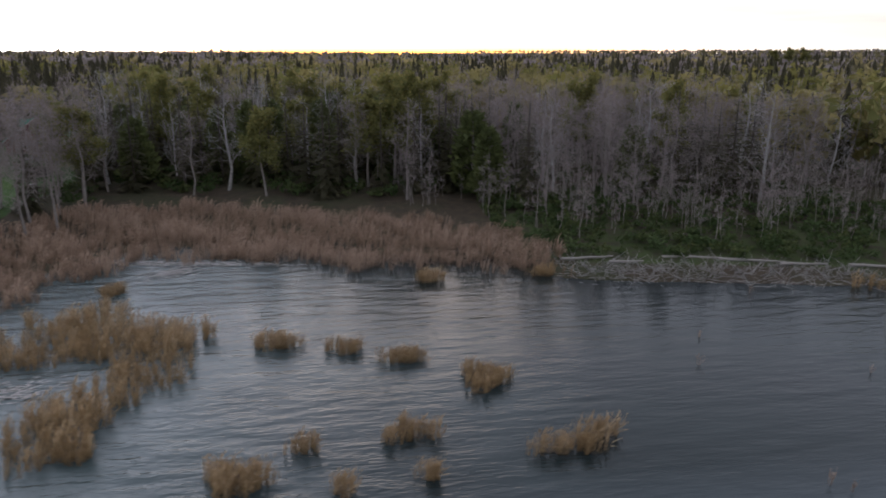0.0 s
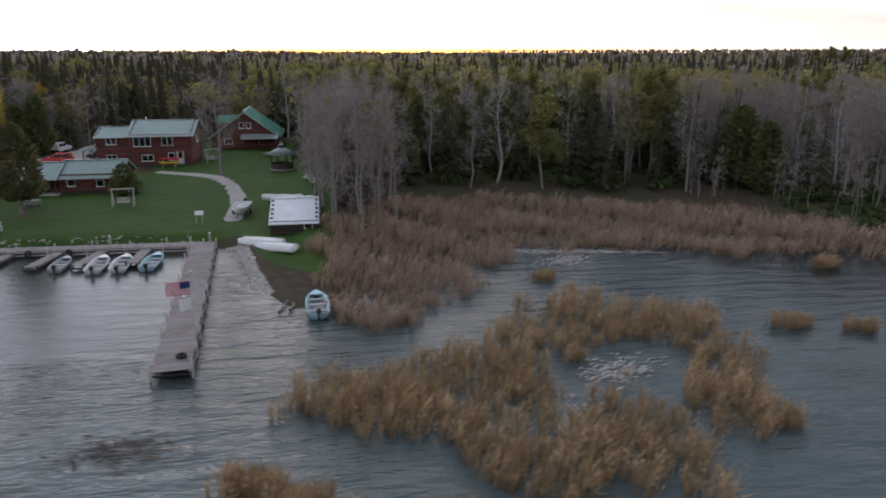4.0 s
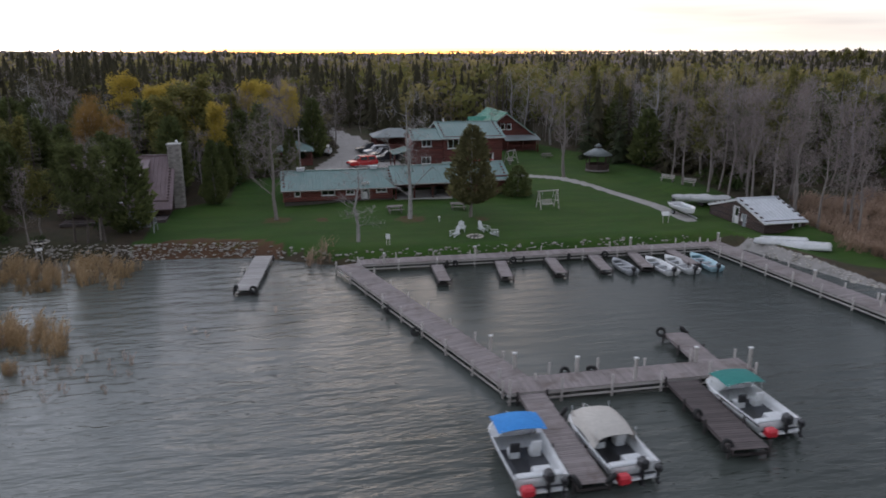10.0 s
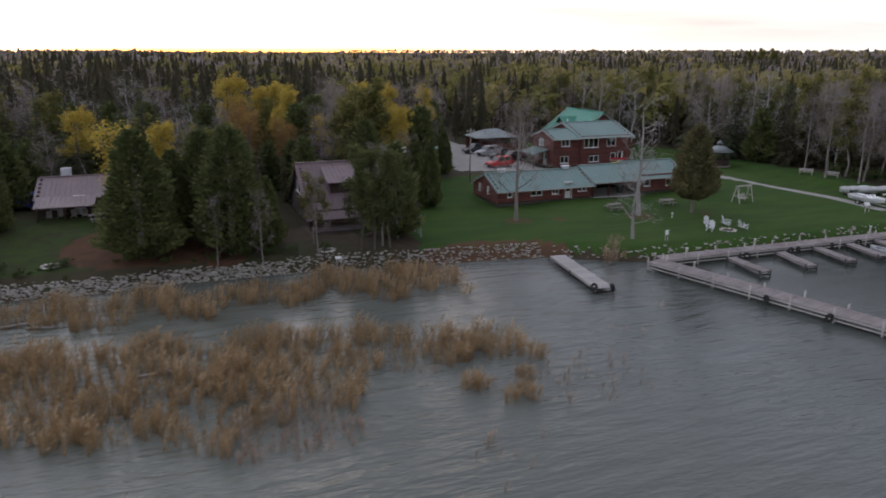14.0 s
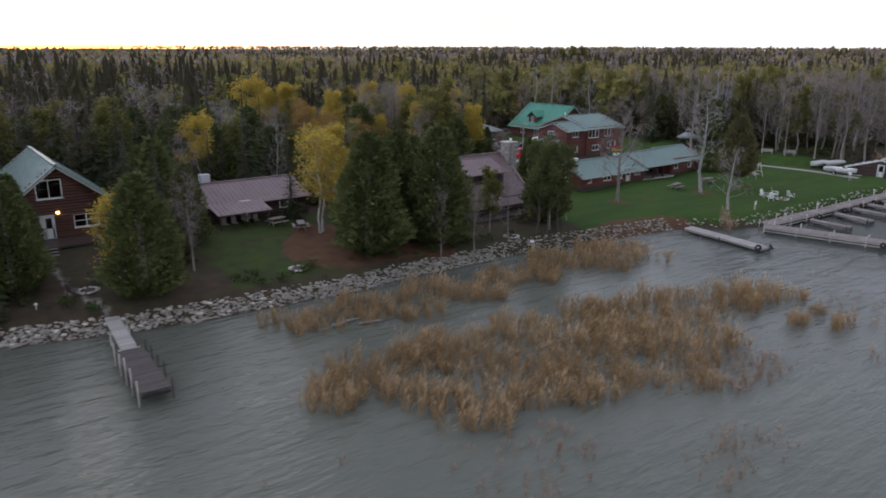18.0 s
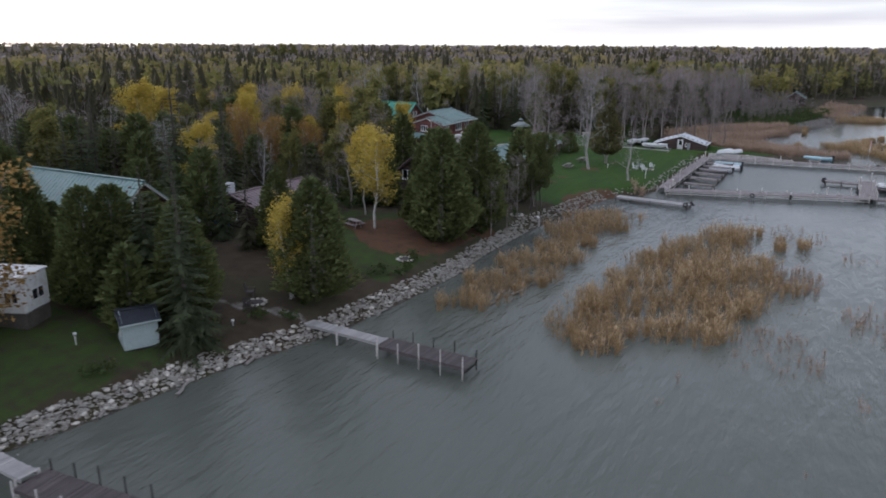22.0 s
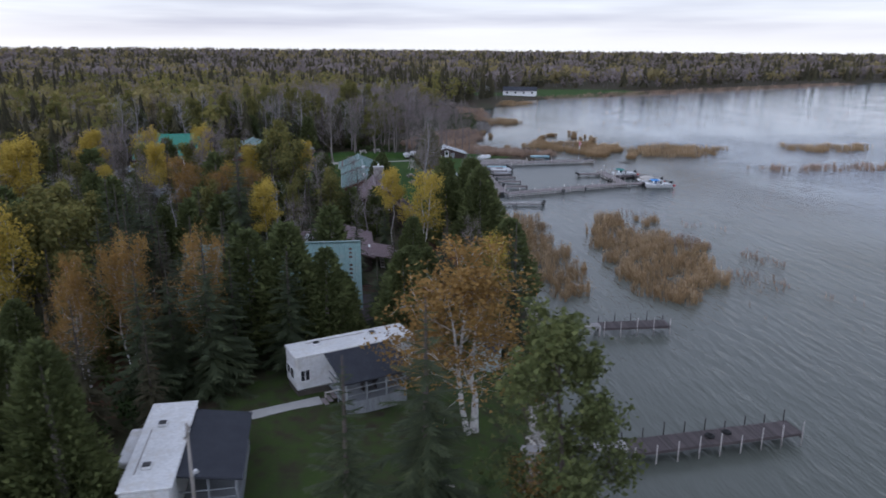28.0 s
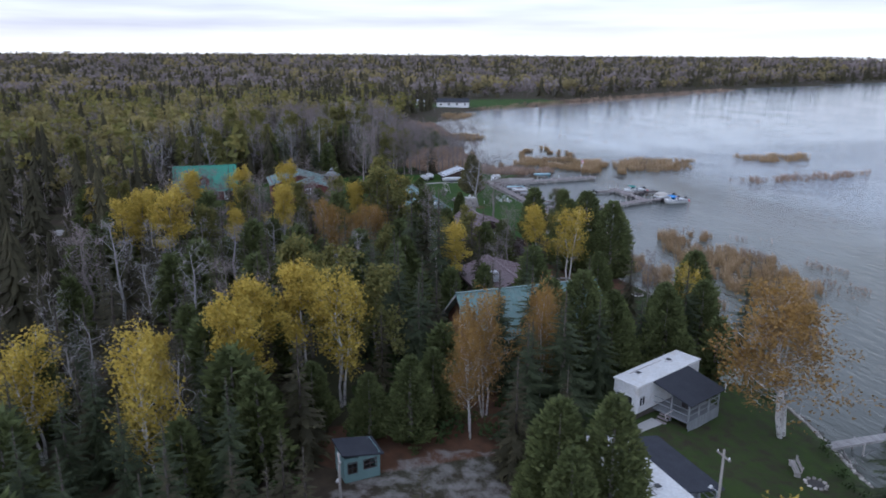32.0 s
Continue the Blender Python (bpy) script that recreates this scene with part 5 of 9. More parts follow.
def reed_tuft(seed, blades):
    """A tuft of reed blades of height 1, some with a feathery head."""
    g = Grow(seed)
    a = g.r.uniform(0, 6.283, blades)
    foot = np.stack([np.cos(a), np.sin(a), np.zeros(blades)], -1) * (0.14 * np.sqrt(g.r.random(blades)))[:, None] - [0, 0, 0.05]
    way = unit(np.stack([g.r.normal(0, 0.17, blades) + 0.10, g.r.normal(0, 0.17, blades) - 0.05, np.ones(blades)], -1))
    side = unit(np.cross(way, g.r.normal(size=(blades, 3))))
    ln = g.r.uniform(0.62, 1.05, blades)
    v = np.stack([foot - side * 0.012, foot + side * 0.012, foot + way * ln[:, None]], 1).reshape(-1, 3)
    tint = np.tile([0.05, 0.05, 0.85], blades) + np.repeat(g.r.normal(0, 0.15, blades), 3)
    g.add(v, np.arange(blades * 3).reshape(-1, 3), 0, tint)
    n = blades
    mid = foot + way * (ln * g.r.uniform(0.35, 0.7, n))[:, None]
    bend = unit(way + g.r.normal(0, 0.45, (n, 3)))
    wide = unit(np.cross(bend, g.r.normal(size=(n, 3)))) * 0.017
    g.add(np.stack([mid - wide, mid + wide, mid + bend * (ln * 0.42)[:, None]], 1).reshape(-1, 3), np.arange(3 * n).reshape(-1, 3), 0, np.repeat(np.clip(0.5 + g.r.normal(0, 0.2, n), 0, 1), 3))
    n = blades // 2
    tip = foot[:n] + way[:n] * (ln[:n] * 0.86)[:, None]
    g.kites(tip, unit(way[:n] + [0.25, -0.1, 0]), side[:n], 0.19, 0.055, 0, np.clip(0.8 + g.r.normal(0, 0.15, n), 0, 1))
    return g.arrays()


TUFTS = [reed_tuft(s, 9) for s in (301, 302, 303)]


def build_reeds():
    def grow(px, py, mat, label, tall):
        n = len(px)
        z = np.maximum(-0.05, height(px, py))
        z = np.where(inland(px, py) < 0, -0.06, z)
        wave = 0.5 + 0.28 * np.sin(px * 1.9 + 1.2 * np.sin(py * 1.1)) * np.sin(py * 1.7 + 0.8 * np.sin(px * 0.7)) + 0.22 * np.sin(py * 0.5 + px * 0.35)
        size = tall * (0.60 + 0.52 * wave) * rng.uniform(0.82, 1.15, n)
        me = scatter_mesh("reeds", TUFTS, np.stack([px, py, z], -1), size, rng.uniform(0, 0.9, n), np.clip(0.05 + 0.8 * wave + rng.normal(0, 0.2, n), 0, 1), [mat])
        tagged(new("reeds", me), label, "reeds", kind="stuff")

    for poly, mat, dens in REED_BEDS:
        xs, ys = [p[0] for p in poly], [p[1] for p in poly]
        area = (max(xs) - min(xs)) * (max(ys) - min(ys))
        n = int(area * dens * 0.30)
        px, py = rng.uniform(min(xs) - 1, max(xs) + 1, n), rng.uniform(min(ys) - 1, max(ys) + 1, n)
        jx = px + 1.1 * np.sin(py * 0.83 + 0.4) + 0.5 * np.sin(py * 2.3 + px)
        jy = py + 0.9 * np.sin(px * 0.91 + 2.0) + 0.5 * np.sin(px * 2.1 - py)
        ok = inside(jx, jy, poly)
        for cx, cy, r in POOLS:
            ok &= np.hypot(jx - cx, jy - cy) > r
        ok &= ~inside(px + 0.4 * np.sin(py * 1.7), py + 0.4 * np.sin(px * 1.9), LAGOON)
        thin = np.sin(px * 0.55 + 1.0) * np.sin(py * 0.6 + 0.3 * px)
        ok &= rng.random(n) < 0.82 + 0.5 * thin
        if ok.any():
            grow(px[ok], py[ok], mat, "bed of tall brown autumn reeds standing in shallow water" if mat == "reed_brown" else "wide bed of pinkish-tan autumn reeds along the marshy bank", 1.6)
    px, py = [], []
    for cx, cy, rx, ry in REED_CLUMPS:
        n = int((34 if cx > -100 else 15) * rx * ry) + 6
        a, q = rng.uniform(0, 6.283, n), np.sqrt(rng.random(n))
        q *= 0.8 + 0.25 * np.sin(a * 3 + cx)
        px.append(cx + rx * q * np.cos(a))
        py.append(cy + ry * q * np.sin(a))
    grow(np.concatenate(px), np.concatenate(py), "reed_brown", "loose clumps of golden-brown reeds in open water", 1.35)
    # single stalks round the beds and far out in the bay
    n = 1500
    px = np.concatenate([rng.normal(-118, 12, n // 3), rng.normal(-128, 9, n // 2), rng.uniform(20, 200, n)])
    py = np.concatenate([rng.normal(60, 3.5, n // 3), rng.normal(55, 3, n // 2), rng.uniform(-120, 60, n)])
    patch = np.sin(px * 0.35) * np.sin(py * 0.45 + 1) > 0.25
    ok = (inland(px, py) < -2) & patch & ~((px > -88) & (px < -40))
    grow(px[ok], py[ok], "reed_grey", "thin scattered reed stalks in open water", 0.95)


build_reeds()


def build_brush():
    """Low bushes and rough grass along the bank and the edge of the woods."""
    n = 9000
    px, py = rng.uniform(-190, 60, n), rng.uniform(60, 150, n)
    d = inland(px, py)
    edge = np.sin(px * 0.4) * np.sin(py * 0.37) + rng.normal(0, 0.4, n)
    ok = (((d > 1.6) & (d < 4.0) & (px < -112) & (edge > -0.1)) | (closed_wood(px, py) & (edge > 0.1) & (d < 45)))
    ok &= ~((px > -177) & (px < -163) & (d < 14)) | (d < 3.2)
    px, py = px[ok], py[ok]
    forms = [crown_blob(s, 80, 0.15, 0.42, 0.05, 0.02, False) for s in (401, 402)]
    me = scatter_mesh("brush", forms, np.stack([px, py, height(px, py) - 0.1], -1), np.where(closed_wood(px, py), rng.uniform(0.8, 2.3, len(px)), rng.uniform(0.4, 1.2, len(px))), rng.uniform(0, 6.28, len(px)), rng.random(len(px)), ["bark_dark", "brush_green"])
    tagged(new("brush", me), "low green brush and rough grass on the bank", "undergrowth", kind="stuff")

    n = 1500  # green undergrowth under the grey woods of the east shore
    px, py = rng.uniform(17, 75, n), rng.uniform(50, 96, n)
    d = inland(px, py)
    ok = (d > 5.5) & (d < 26)
    px, py = px[ok], py[ok]
    me = scatter_mesh("brush", forms, np.stack([px, py, height(px, py) - 0.1], -1), rng.uniform(0.5, 1.9, len(px)), rng.uniform(0, 6.28, len(px)), rng.random(len(px)), ["bark_dark", "brush_green"])
    tagged(new("brush", me), "low green undergrowth beneath the grey trees of the marshy shore", "undergrowth", kind="stuff")

    n = 1300  # thin grey saplings at the edge of the woods behind the reeds
    px, py = rng.uniform(8, 70, n), rng.uniform(56, 100, n)
    d = inland(px, py)
    ok = (d > np.where(px > 16, 8.0 + 7 * rng.random(n), 16.5)) & (d < 30) & (rng.random(n) < 0.5)
    px, py = px[ok], py[ok]
    me = scatter_mesh("saplings", MID["bare"][1], np.stack([px, py, height(px, py) - 0.1], -1), rng.uniform(2.5, 6.5, len(px)), rng.uniform(0, 6.28, len(px)), rng.random(len(px)), MID["bare"][0])
    tagged(new("saplings", me), "thin grey leafless saplings at the wood's edge", "undergrowth", kind="stuff")


build_brush()

# ---------------------------------------------------------------- small shapes shared by things
CACHE = {}


def box_mesh(sx, sy, sz, mat, bevel=0.012):
    """A box with softened edges, its base at z = 0; alike boxes share one mesh."""
    key = ("box", round(sx, 3), round(sy, 3), round(sz, 3), mat, bevel)
    if key not in CACHE:
        bm = bmesh.new()
        bmesh.ops.create_cube(bm, size=1.0)
        bmesh.ops.scale(bm, vec=(sx, sy, sz), verts=bm.verts)
        bmesh.ops.translate(bm, vec=(0, 0, sz / 2), verts=bm.verts)
        if bevel:
            bmesh.ops.bevel(bm, geom=list(bm.edges), offset=min(bevel, 0.3 * min(sx, sy, sz)), segments=1, affect="EDGES")
        me = bpy.data.meshes.new("box")
        bm.to_mesh(me)
        bm.free()
        me.materials.append(MATS[mat])
        CACHE[key] = me
    return CACHE[key]


def rod_mesh(r0, r1, h, sides, mat):
    """A tapered round rod along z from z = 0."""
    key = ("rod", round(r0, 4), round(r1, 4), round(h, 3), sides, mat)
    if key not in CACHE:
        bm = bmesh.new()
        bmesh.ops.create_cone(bm, cap_ends=True, segments=sides, radius1=r0, radius2=r1, depth=h)
        bmesh.ops.translate(bm, vec=(0, 0, h / 2), verts=bm.verts)
        for f in bm.faces:
            f.smooth = len(f.verts) == 4
        me = bpy.data.meshes.new("rod")
        bm.to_mesh(me)
        bm.free()
        me.materials.append(MATS[mat])
        CACHE[key] = me
    return CACHE[key]


def ring_mesh(R, r, mat, seg=16, sides=8):
    key = ("ring", R, r, mat)
    if key not in CACHE:
        a, b = np.meshgrid(np.arange(seg) * 2 * np.pi / seg, np.arange(sides) * 2 * np.pi / sides, indexing="ij")
        v = np.stack([(R + r * np.cos(b)) * np.cos(a), (R + r * np.cos(b)) * np.sin(a), r * np.sin(b) * 1.15], -1).reshape(-1, 3)
        f = []
        for i in range(seg):
            for j in range(sides):
                p, q = i * sides + j, ((i + 1) % seg) * sides + j
                p2, q2 = i * sides + (j + 1) % sides, ((i + 1) % seg) * sides + (j + 1) % sides
                f += [(p, q, q2), (p, q2, p2)]
        CACHE[key] = tri_mesh("ring", v, f, [mat])
    return CACHE[key]


def poly_mesh(name, verts, faces, mat, smooth_faces=False):
    me = bpy.data.meshes.new(name)
    me.from_pydata([tuple(v) for v in verts], [], faces)
    me.materials.append(MATS[mat])
    if smooth_faces:
        me.polygons.foreach_set("use_smooth", np.ones(len(me.polygons), bool))
    me.update()
    return me


def put(name, me, parent, x, y, z, rz=0.0, rx=0.0, ry=0.0, label="", scale=(1, 1, 1)):
    return part(name, me, parent, label, pose(x, y, z, rx, ry, rz) @ Matrix.Diagonal((*scale, 1)))


def bars_mesh(name, boxes, mat):
    """Several square bars joined in one mesh: (x0, y0, z0, x1, y1, z1) each."""
    v, f = [], []
    for x0, y0, z0, x1, y1, z1 in boxes:
        k = len(v)
        v += [(x0, y0, z0), (x1, y0, z0), (x1, y1, z0), (x0, y1, z0), (x0, y0, z1), (x1, y0, z1), (x1, y1, z1), (x0, y1, z1)]
        f += [(k + 3, k + 2, k + 1, k), (k + 4, k + 5, k + 6, k + 7), (k, k + 1, k + 5, k + 4), (k + 1, k + 2, k + 6, k + 5), (k + 2, k + 3, k + 7, k + 6), (k + 3, k, k + 4, k + 7)]
    return poly_mesh(name, v, f, mat)


# ---------------------------------------------------------------- docks
def dock(label, a, b, width, z, mat="deck_grey", plank=0.2, rails=True, posts=3.0, post_h=0.5, post_mat="timber_pale", category="dock", side_posts=(1, -1), post_r=0.075):
    """A plank dock from a to b: planks on two stringers, piles under them."""
    (x0, y0), (x1, y1) = a, b
    length, ang = math.hypot(x1 - x0, y1 - y0), math.degrees(math.atan2(y1 - y0, x1 - x0))
    ob = thing("dock", (x0, y0, z), label, category, "docks of the lodge", ang)
    r = random.Random(int(abs(x0 * 13 + y0 * 7)))
    n = int(length / plank)
    step = length / n
    me = box_mesh(step - 0.014, width, 0.045, mat, 0.006)
    for i in range(n):
        put("plank", me, ob, (i + 0.5) * step, r.uniform(-0.03, 0.03), -0.045 + r.uniform(-0.006, 0.006), r.uniform(-0.5, 0.5))
    edge = "timber_pale" if rails else mat
    for s in (-1, 1):
        put("stringer", box_mesh(length, 0.07, 0.18, "timber_pale" if rails else mat), ob, length / 2, s * (width / 2 - 0.06), -0.235)
        if rails:
            put("bumper_rail", box_mesh(length, 0.05, 0.12, edge), ob, length / 2, s * (width / 2 + 0.035), -0.50)
    k = max(2, int(length / posts) + 1)
    for i in range(k):
        for s in side_posts:
            up = post_h * r.uniform(0.6, 1.25) if post_h else 0.0
            put("post", rod_mesh(post_r, post_r * 0.93, 2.2, 8, post_mat if s < 0 or post_r > 0.05 else "timber_black"), ob, 0.15 + (length - 0.3) * i / (k - 1), s * (width / 2 + 0.10), -2.2 + up, 0)
    put("brace", box_mesh(0.09, width - 0.1, 0.14, "timber_black"), ob, length - 0.1, 0, -0.42)
    return ob


D = 0.66
dock("weathered grey plank dock with pale bumper rails beside moored boats", (-85.1, 75.4), (-77.7, 49.6), 2.0, D, posts=3.1, post_h=0.45)
dock("weathered grey plank dock closing the marina towards the lake", (-78.8, 49.6), (-63.5, 49.3), 1.9, D + 0.004, posts=2.6, post_h=0.75)
dock("weathered grey plank walkway along the lawn's edge", (-84.2, 75.8), (-49.2, 74.9), 1.6, D + 0.02, posts=3.3, post_h=0.4)
dock("long weathered grey plank dock with black tyres as fenders", (-49.3, 75.6), (-46.5, 45.3), 2.2, D + 0.008, posts=3.0, post_h=0.5)
dock("narrow boarding pier of grey slats between two boats", (-77.4, 48.6), (-77.6, 40.0), 1.5, 0.55, plank=0.16, rails=False, posts=2.8, post_h=0.25, post_mat="timber_black")
dock("dark plank boarding pier beside the green-topped boat", (-68.4, 48.3), (-69.1, 41.0), 1.9, 0.55, "deck_dark", rails=False, posts=2.4, post_h=0.3, post_mat="timber_black")
dock("short finger pier inside the marina", (-65.4, 50.3), (-65.0, 55.0), 1.5, 0.55, "deck_grey", rails=False, posts=2.3, post_h=0.15, post_mat="timber_black")
for x0, x1 in ((-77.3, -77.6), (-71.4, -72.2), (-66.6, -67.3), (-62.3, -63.1), (-58.3, -59.2), (-54.4, -54.5)):
    dock("short grey finger pier by the lawn walkway", (x0, 74.1), (x1, 69.5), 1.0, 0.52, rails=False, posts=4.0, post_h=0.12, post_mat="timber_black")
dock("pale floating jetty beside the marina", (-92.4, 80.4), (-93.65, 70.5), 1.6, 0.5, "deck_pale", plank=0.3, rails=False, posts=4.5, post_h=0.12, post_mat="timber_black")
dock("pale gangway plank ramp to the cabin's dock", (-151.3, 88.3), (-151.75, 81.0), 1.0, 0.95, "deck_pale", rails=False, posts=3.5, post_h=0.0)
dock("dark plank swimming dock with pale posts", (-151.75, 81.0), (-152.0, 74.2), 1.7, 0.9, "deck_dark", plank=0.16, rails=False, posts=1.6, post_h=0.75, side_posts=(-1, 1), post_r=0.045)
dock("pale gangway planks to the trailer's dock", (-172.8, 94.2), (-173.15, 86.8), 0.9, 1.15, "deck_pale", rails=False, posts=3.6, post_h=0.0)
dock("long dark plank dock with thin metal posts", (-173.1, 86.8), (-172.0, 73.9), 1.8, 0.92, "deck_dark", plank=0.16, rails=False, posts=1.6, post_h=0.8, post_r=0.045)


def tyre(x, y, z, rx, label="old black tyre hung on the dock as a fender"):
    ob = tagged(new("tyre", ring_mesh(0.25, 0.1, "rubber")), label, "tyre", "tyre fenders")
    ob.matrix_basis = pose(x, y, z, rx, 0, (x * 77) % 360)
    return ob


for x, y in ((-74.6, 50.7), (-72.9, 50.7), (-65.9, 55.2), (-64.3, 55.1), (-78.4, 45.6), (-76.5, 46.2), (-78.3, 40.2), (-76.7, 40.1), (-69.8, 44.4), (-70.1, 41.4)):
    tyre(x, y, 0.60, 62)
for x in (-75.6, -70.2, -69.2, -64.8, -61.2, -76.4):
    tyre(x, 73.95, 0.55, 90)
tyre(-94.4, 70.9, 0.55, 60), tyre(-93.0, 70.3, 0.55, 60), tyre(-83.2, 63.8, 0.5, 90), tyre(-82.0, 59.0, 0.5, 90), tyre(-172.3, 79.2, 1.03, 12), tyre(-172.6, 80.6, 1.03, 8), tyre(-46.2, 47.0, 0.85, 0)


def power_post(x, y, h=1.1):
    ob = thing("dock_post", (x, y, D), "pale square post with a cap on the dock", "post", "posts on the docks")
    put("shaft", box_mesh(0.16, 0.16, h, "timber_pale"), ob, 0, 0, 0)
    put("cap", box_mesh(0.22, 0.22, 0.07, "white_paint"), ob, 0, 0, h)


for x, y in ((-71.1, 48.8), (-63.8, 48.7), (-77.4, 51.7), (-78.0, 54.6), (-74.0, 50.4), (-48.6, 75.2), (-57.9, 75.4), (-73.4, 75.4), (-81.9, 74.9), (-48.2, 62.3), (-47.6, 56.0), (-66.4, 50.2)):
    power_post(x, y, 1.3 if y < 49 else 0.95)


def flagpole(x, y):
    ob = thing("flagpole", (x, y, D), "thin pole with a striped flag and white pennant on a dock", "flag")
    put("pole", rod_mesh(0.035, 0.02, 4.6, 8, "timber_pale"), ob, 0, 0, 0)
    n = 13

    def cloth(name, w, h, z, mats):
        u, rows = 10, len(mats)
        for r_, mt in enumerate(mats):
            vs, fs = [], []
            for i in range(u + 1):
                t = i / u
                off = 0.10 * math.sin(t * 7.0) * t
                for k in (0, 1):
                    vs.append((-w * t, off, z + h - h * (r_ + k) / rows - 0.12 * t))
            for i in range(u):
                fs.append((2 * i, 2 * i + 2, 2 * i + 3, 2 * i + 1))
            me = poly_mesh(name, vs, fs, mt)
            part(name, me, ob)

    cloth("flag_stripe", 1.5, 0.85, 3.6, ["flag_red" if i % 2 == 0 else "cloth_white" for i in range(n)])
    me = poly_mesh("canton", [(-0.02, -0.02, 4.45), (-0.6, -0.06, 4.38), (-0.6, -0.06, 3.95), (-0.02, -0.02, 4.0)], [(0, 1, 2, 3)], "flag_navy")
    part("canton", me, ob)
    cloth("pennant", 0.75, 0.8, 2.6, ["cloth_white"])


flagpole(-45.6, 48.6)
# ---------------------------------------------------------------- boats
def hull_mesh(L, B, depth, mat, sheer=0.25, keel=0.35, inner=True, thick=0.05, transom=0.9, fill=0.0, blunt=2.3):
    """An open hull, bow towards +y, its lowest line at z = 0."""
    n, prof = 12, 6
    out, inn = [], []
    for i in range(n + 1):
        t = i / n
        w = B / 2 * (transom + (1 - transom) * math.sin(min(1, t * 2.2) * math.pi / 2)) * (1 - max(0, (t - 0.5) / 0.5) ** blunt * 0.985)
        y = -L / 2 + L * t
        top, rise = depth * (1 + sheer * t ** 2), keel * depth * max(0, (t - 0.55) / 0.45) ** 2
        row, row2 = [], []
        for k in range(-prof, prof + 1):
            s = k / prof
            a = abs(s)
            x = w * (a ** 0.62) * (1 if s >= 0 else -1)
            z = rise + (top - rise) * a ** 2.6
            row.append((x, y - 0.10 * L * max(0, (t - 0.75)) * (1 - a) * 4 * 0.5, z))
            q = max(0.0, 1 - thick / max(w, 0.06))
            row2.append((x * q, y * 0.985, z if a == 1 else max(z + thick, rise + fill)))
        out.append(row)
        inn.append(row2)
    m = 2 * prof + 1
    v = [p for row in out for p in row] + [p for row in inn for p in row]
    off = (n + 1) * m
    f = []
    for i in range(n):
        for k in range(m - 1):
            a = i * m + k
            f.append((a, a + 1, a + m + 1, a + m))
            f.append((off + a, off + a + m, off + a + m + 1, off + a + 1))
        f.append((i * m, (i + 1) * m, off + (i + 1) * m, off + i * m))
        b = i * m + m - 1
        f.append((b, off + b, off + b + m, b + m))
    f.append(tuple(range(m - 1, -1, -1)))
    f.append(tuple(off + k for k in range(m)))
    return poly_mesh("hull", v, f, mat, True)


def outboard(parent, x, y, z, s=1.0, mat="black_plastic", tilt=0.0):
    me = box_mesh(0.34 * s, 0.46 * s, 0.42 * s, mat, 0.09 * s)
    ob = put("outboard_motor", me, parent, x, y, z, 0, tilt, 0, "black outboard motor")
    put("leg", box_mesh(0.12 * s, 0.2 * s, 0.7 * s, mat, 0.03), ob, 0, 0.02, -0.68 * s)
    put("propeller", rod_mesh(0.13 * s, 0.05 * s, 0.12 * s, 8, mat), ob, 0, -0.1 * s, -0.62 * s, 0, 90)


def skiff(x, y, z, rz, label, mat="boat_white", L=4.6, B=1.65, motor=True, group="small boats"):
    """An open aluminium fishing boat with benches and an outboard."""
    ob = thing("fishing_boat", (x, y, z), label, "boat", group, rz)
    part("hull", hull_mesh(L, B, 0.58, mat), ob)
    for i, yy in enumerate((-L * 0.32, -L * 0.05, L * 0.2)):
        put("bench", box_mesh(B * (0.80 - 0.10 * i), 0.34, 0.1, "boat_inner", 0.02), ob, 0, yy, 0.33)
    put("foredeck", poly_mesh("foredeck", [(-B * 0.33, L * 0.3, 0.66), (B * 0.33, L * 0.3, 0.66), (0.05, L * 0.48, 0.71), (-0.05, L * 0.48, 0.71), (-B * 0.33, L * 0.3, 0.6), (B * 0.33, L * 0.3, 0.6), (0, L * 0.47, 0.64)], [(0, 1, 2, 3), (4, 6, 5), (0, 4, 5, 1), (1, 5, 6, 2), (0, 3, 6, 4)], mat), ob, 0, 0, 0)
    put("floor", box_mesh(B * 0.6, L * 0.62, 0.04, "boat_inner", 0.01), ob, 0, -L * 0.08, 0.14)
    if motor:
        outboard(ob, 0, -L / 2 - 0.16, 0.55)
    return ob


skiff(-57.6, 70.4, -0.12, 2, "open white aluminium fishing boat moored at the finger pier")
skiff(-55.6, 70.4, -0.12, 3, "open white aluminium fishing boat moored between finger piers")
skiff(-53.0, 70.6, -0.12, -2, "open pale blue fishing boat moored at the lawn walkway", "boat_blue")
skiff(-38.1, 56.4, 0.02, 3, "open pale blue boat drawn up in the shallows by the reeds", "boat_blue", 4.9, 1.75)
skiff(-60.9, 70.9, -0.12, 1, "open grey boat moored inside the marina", "boat_inner", 3.8, 1.4)


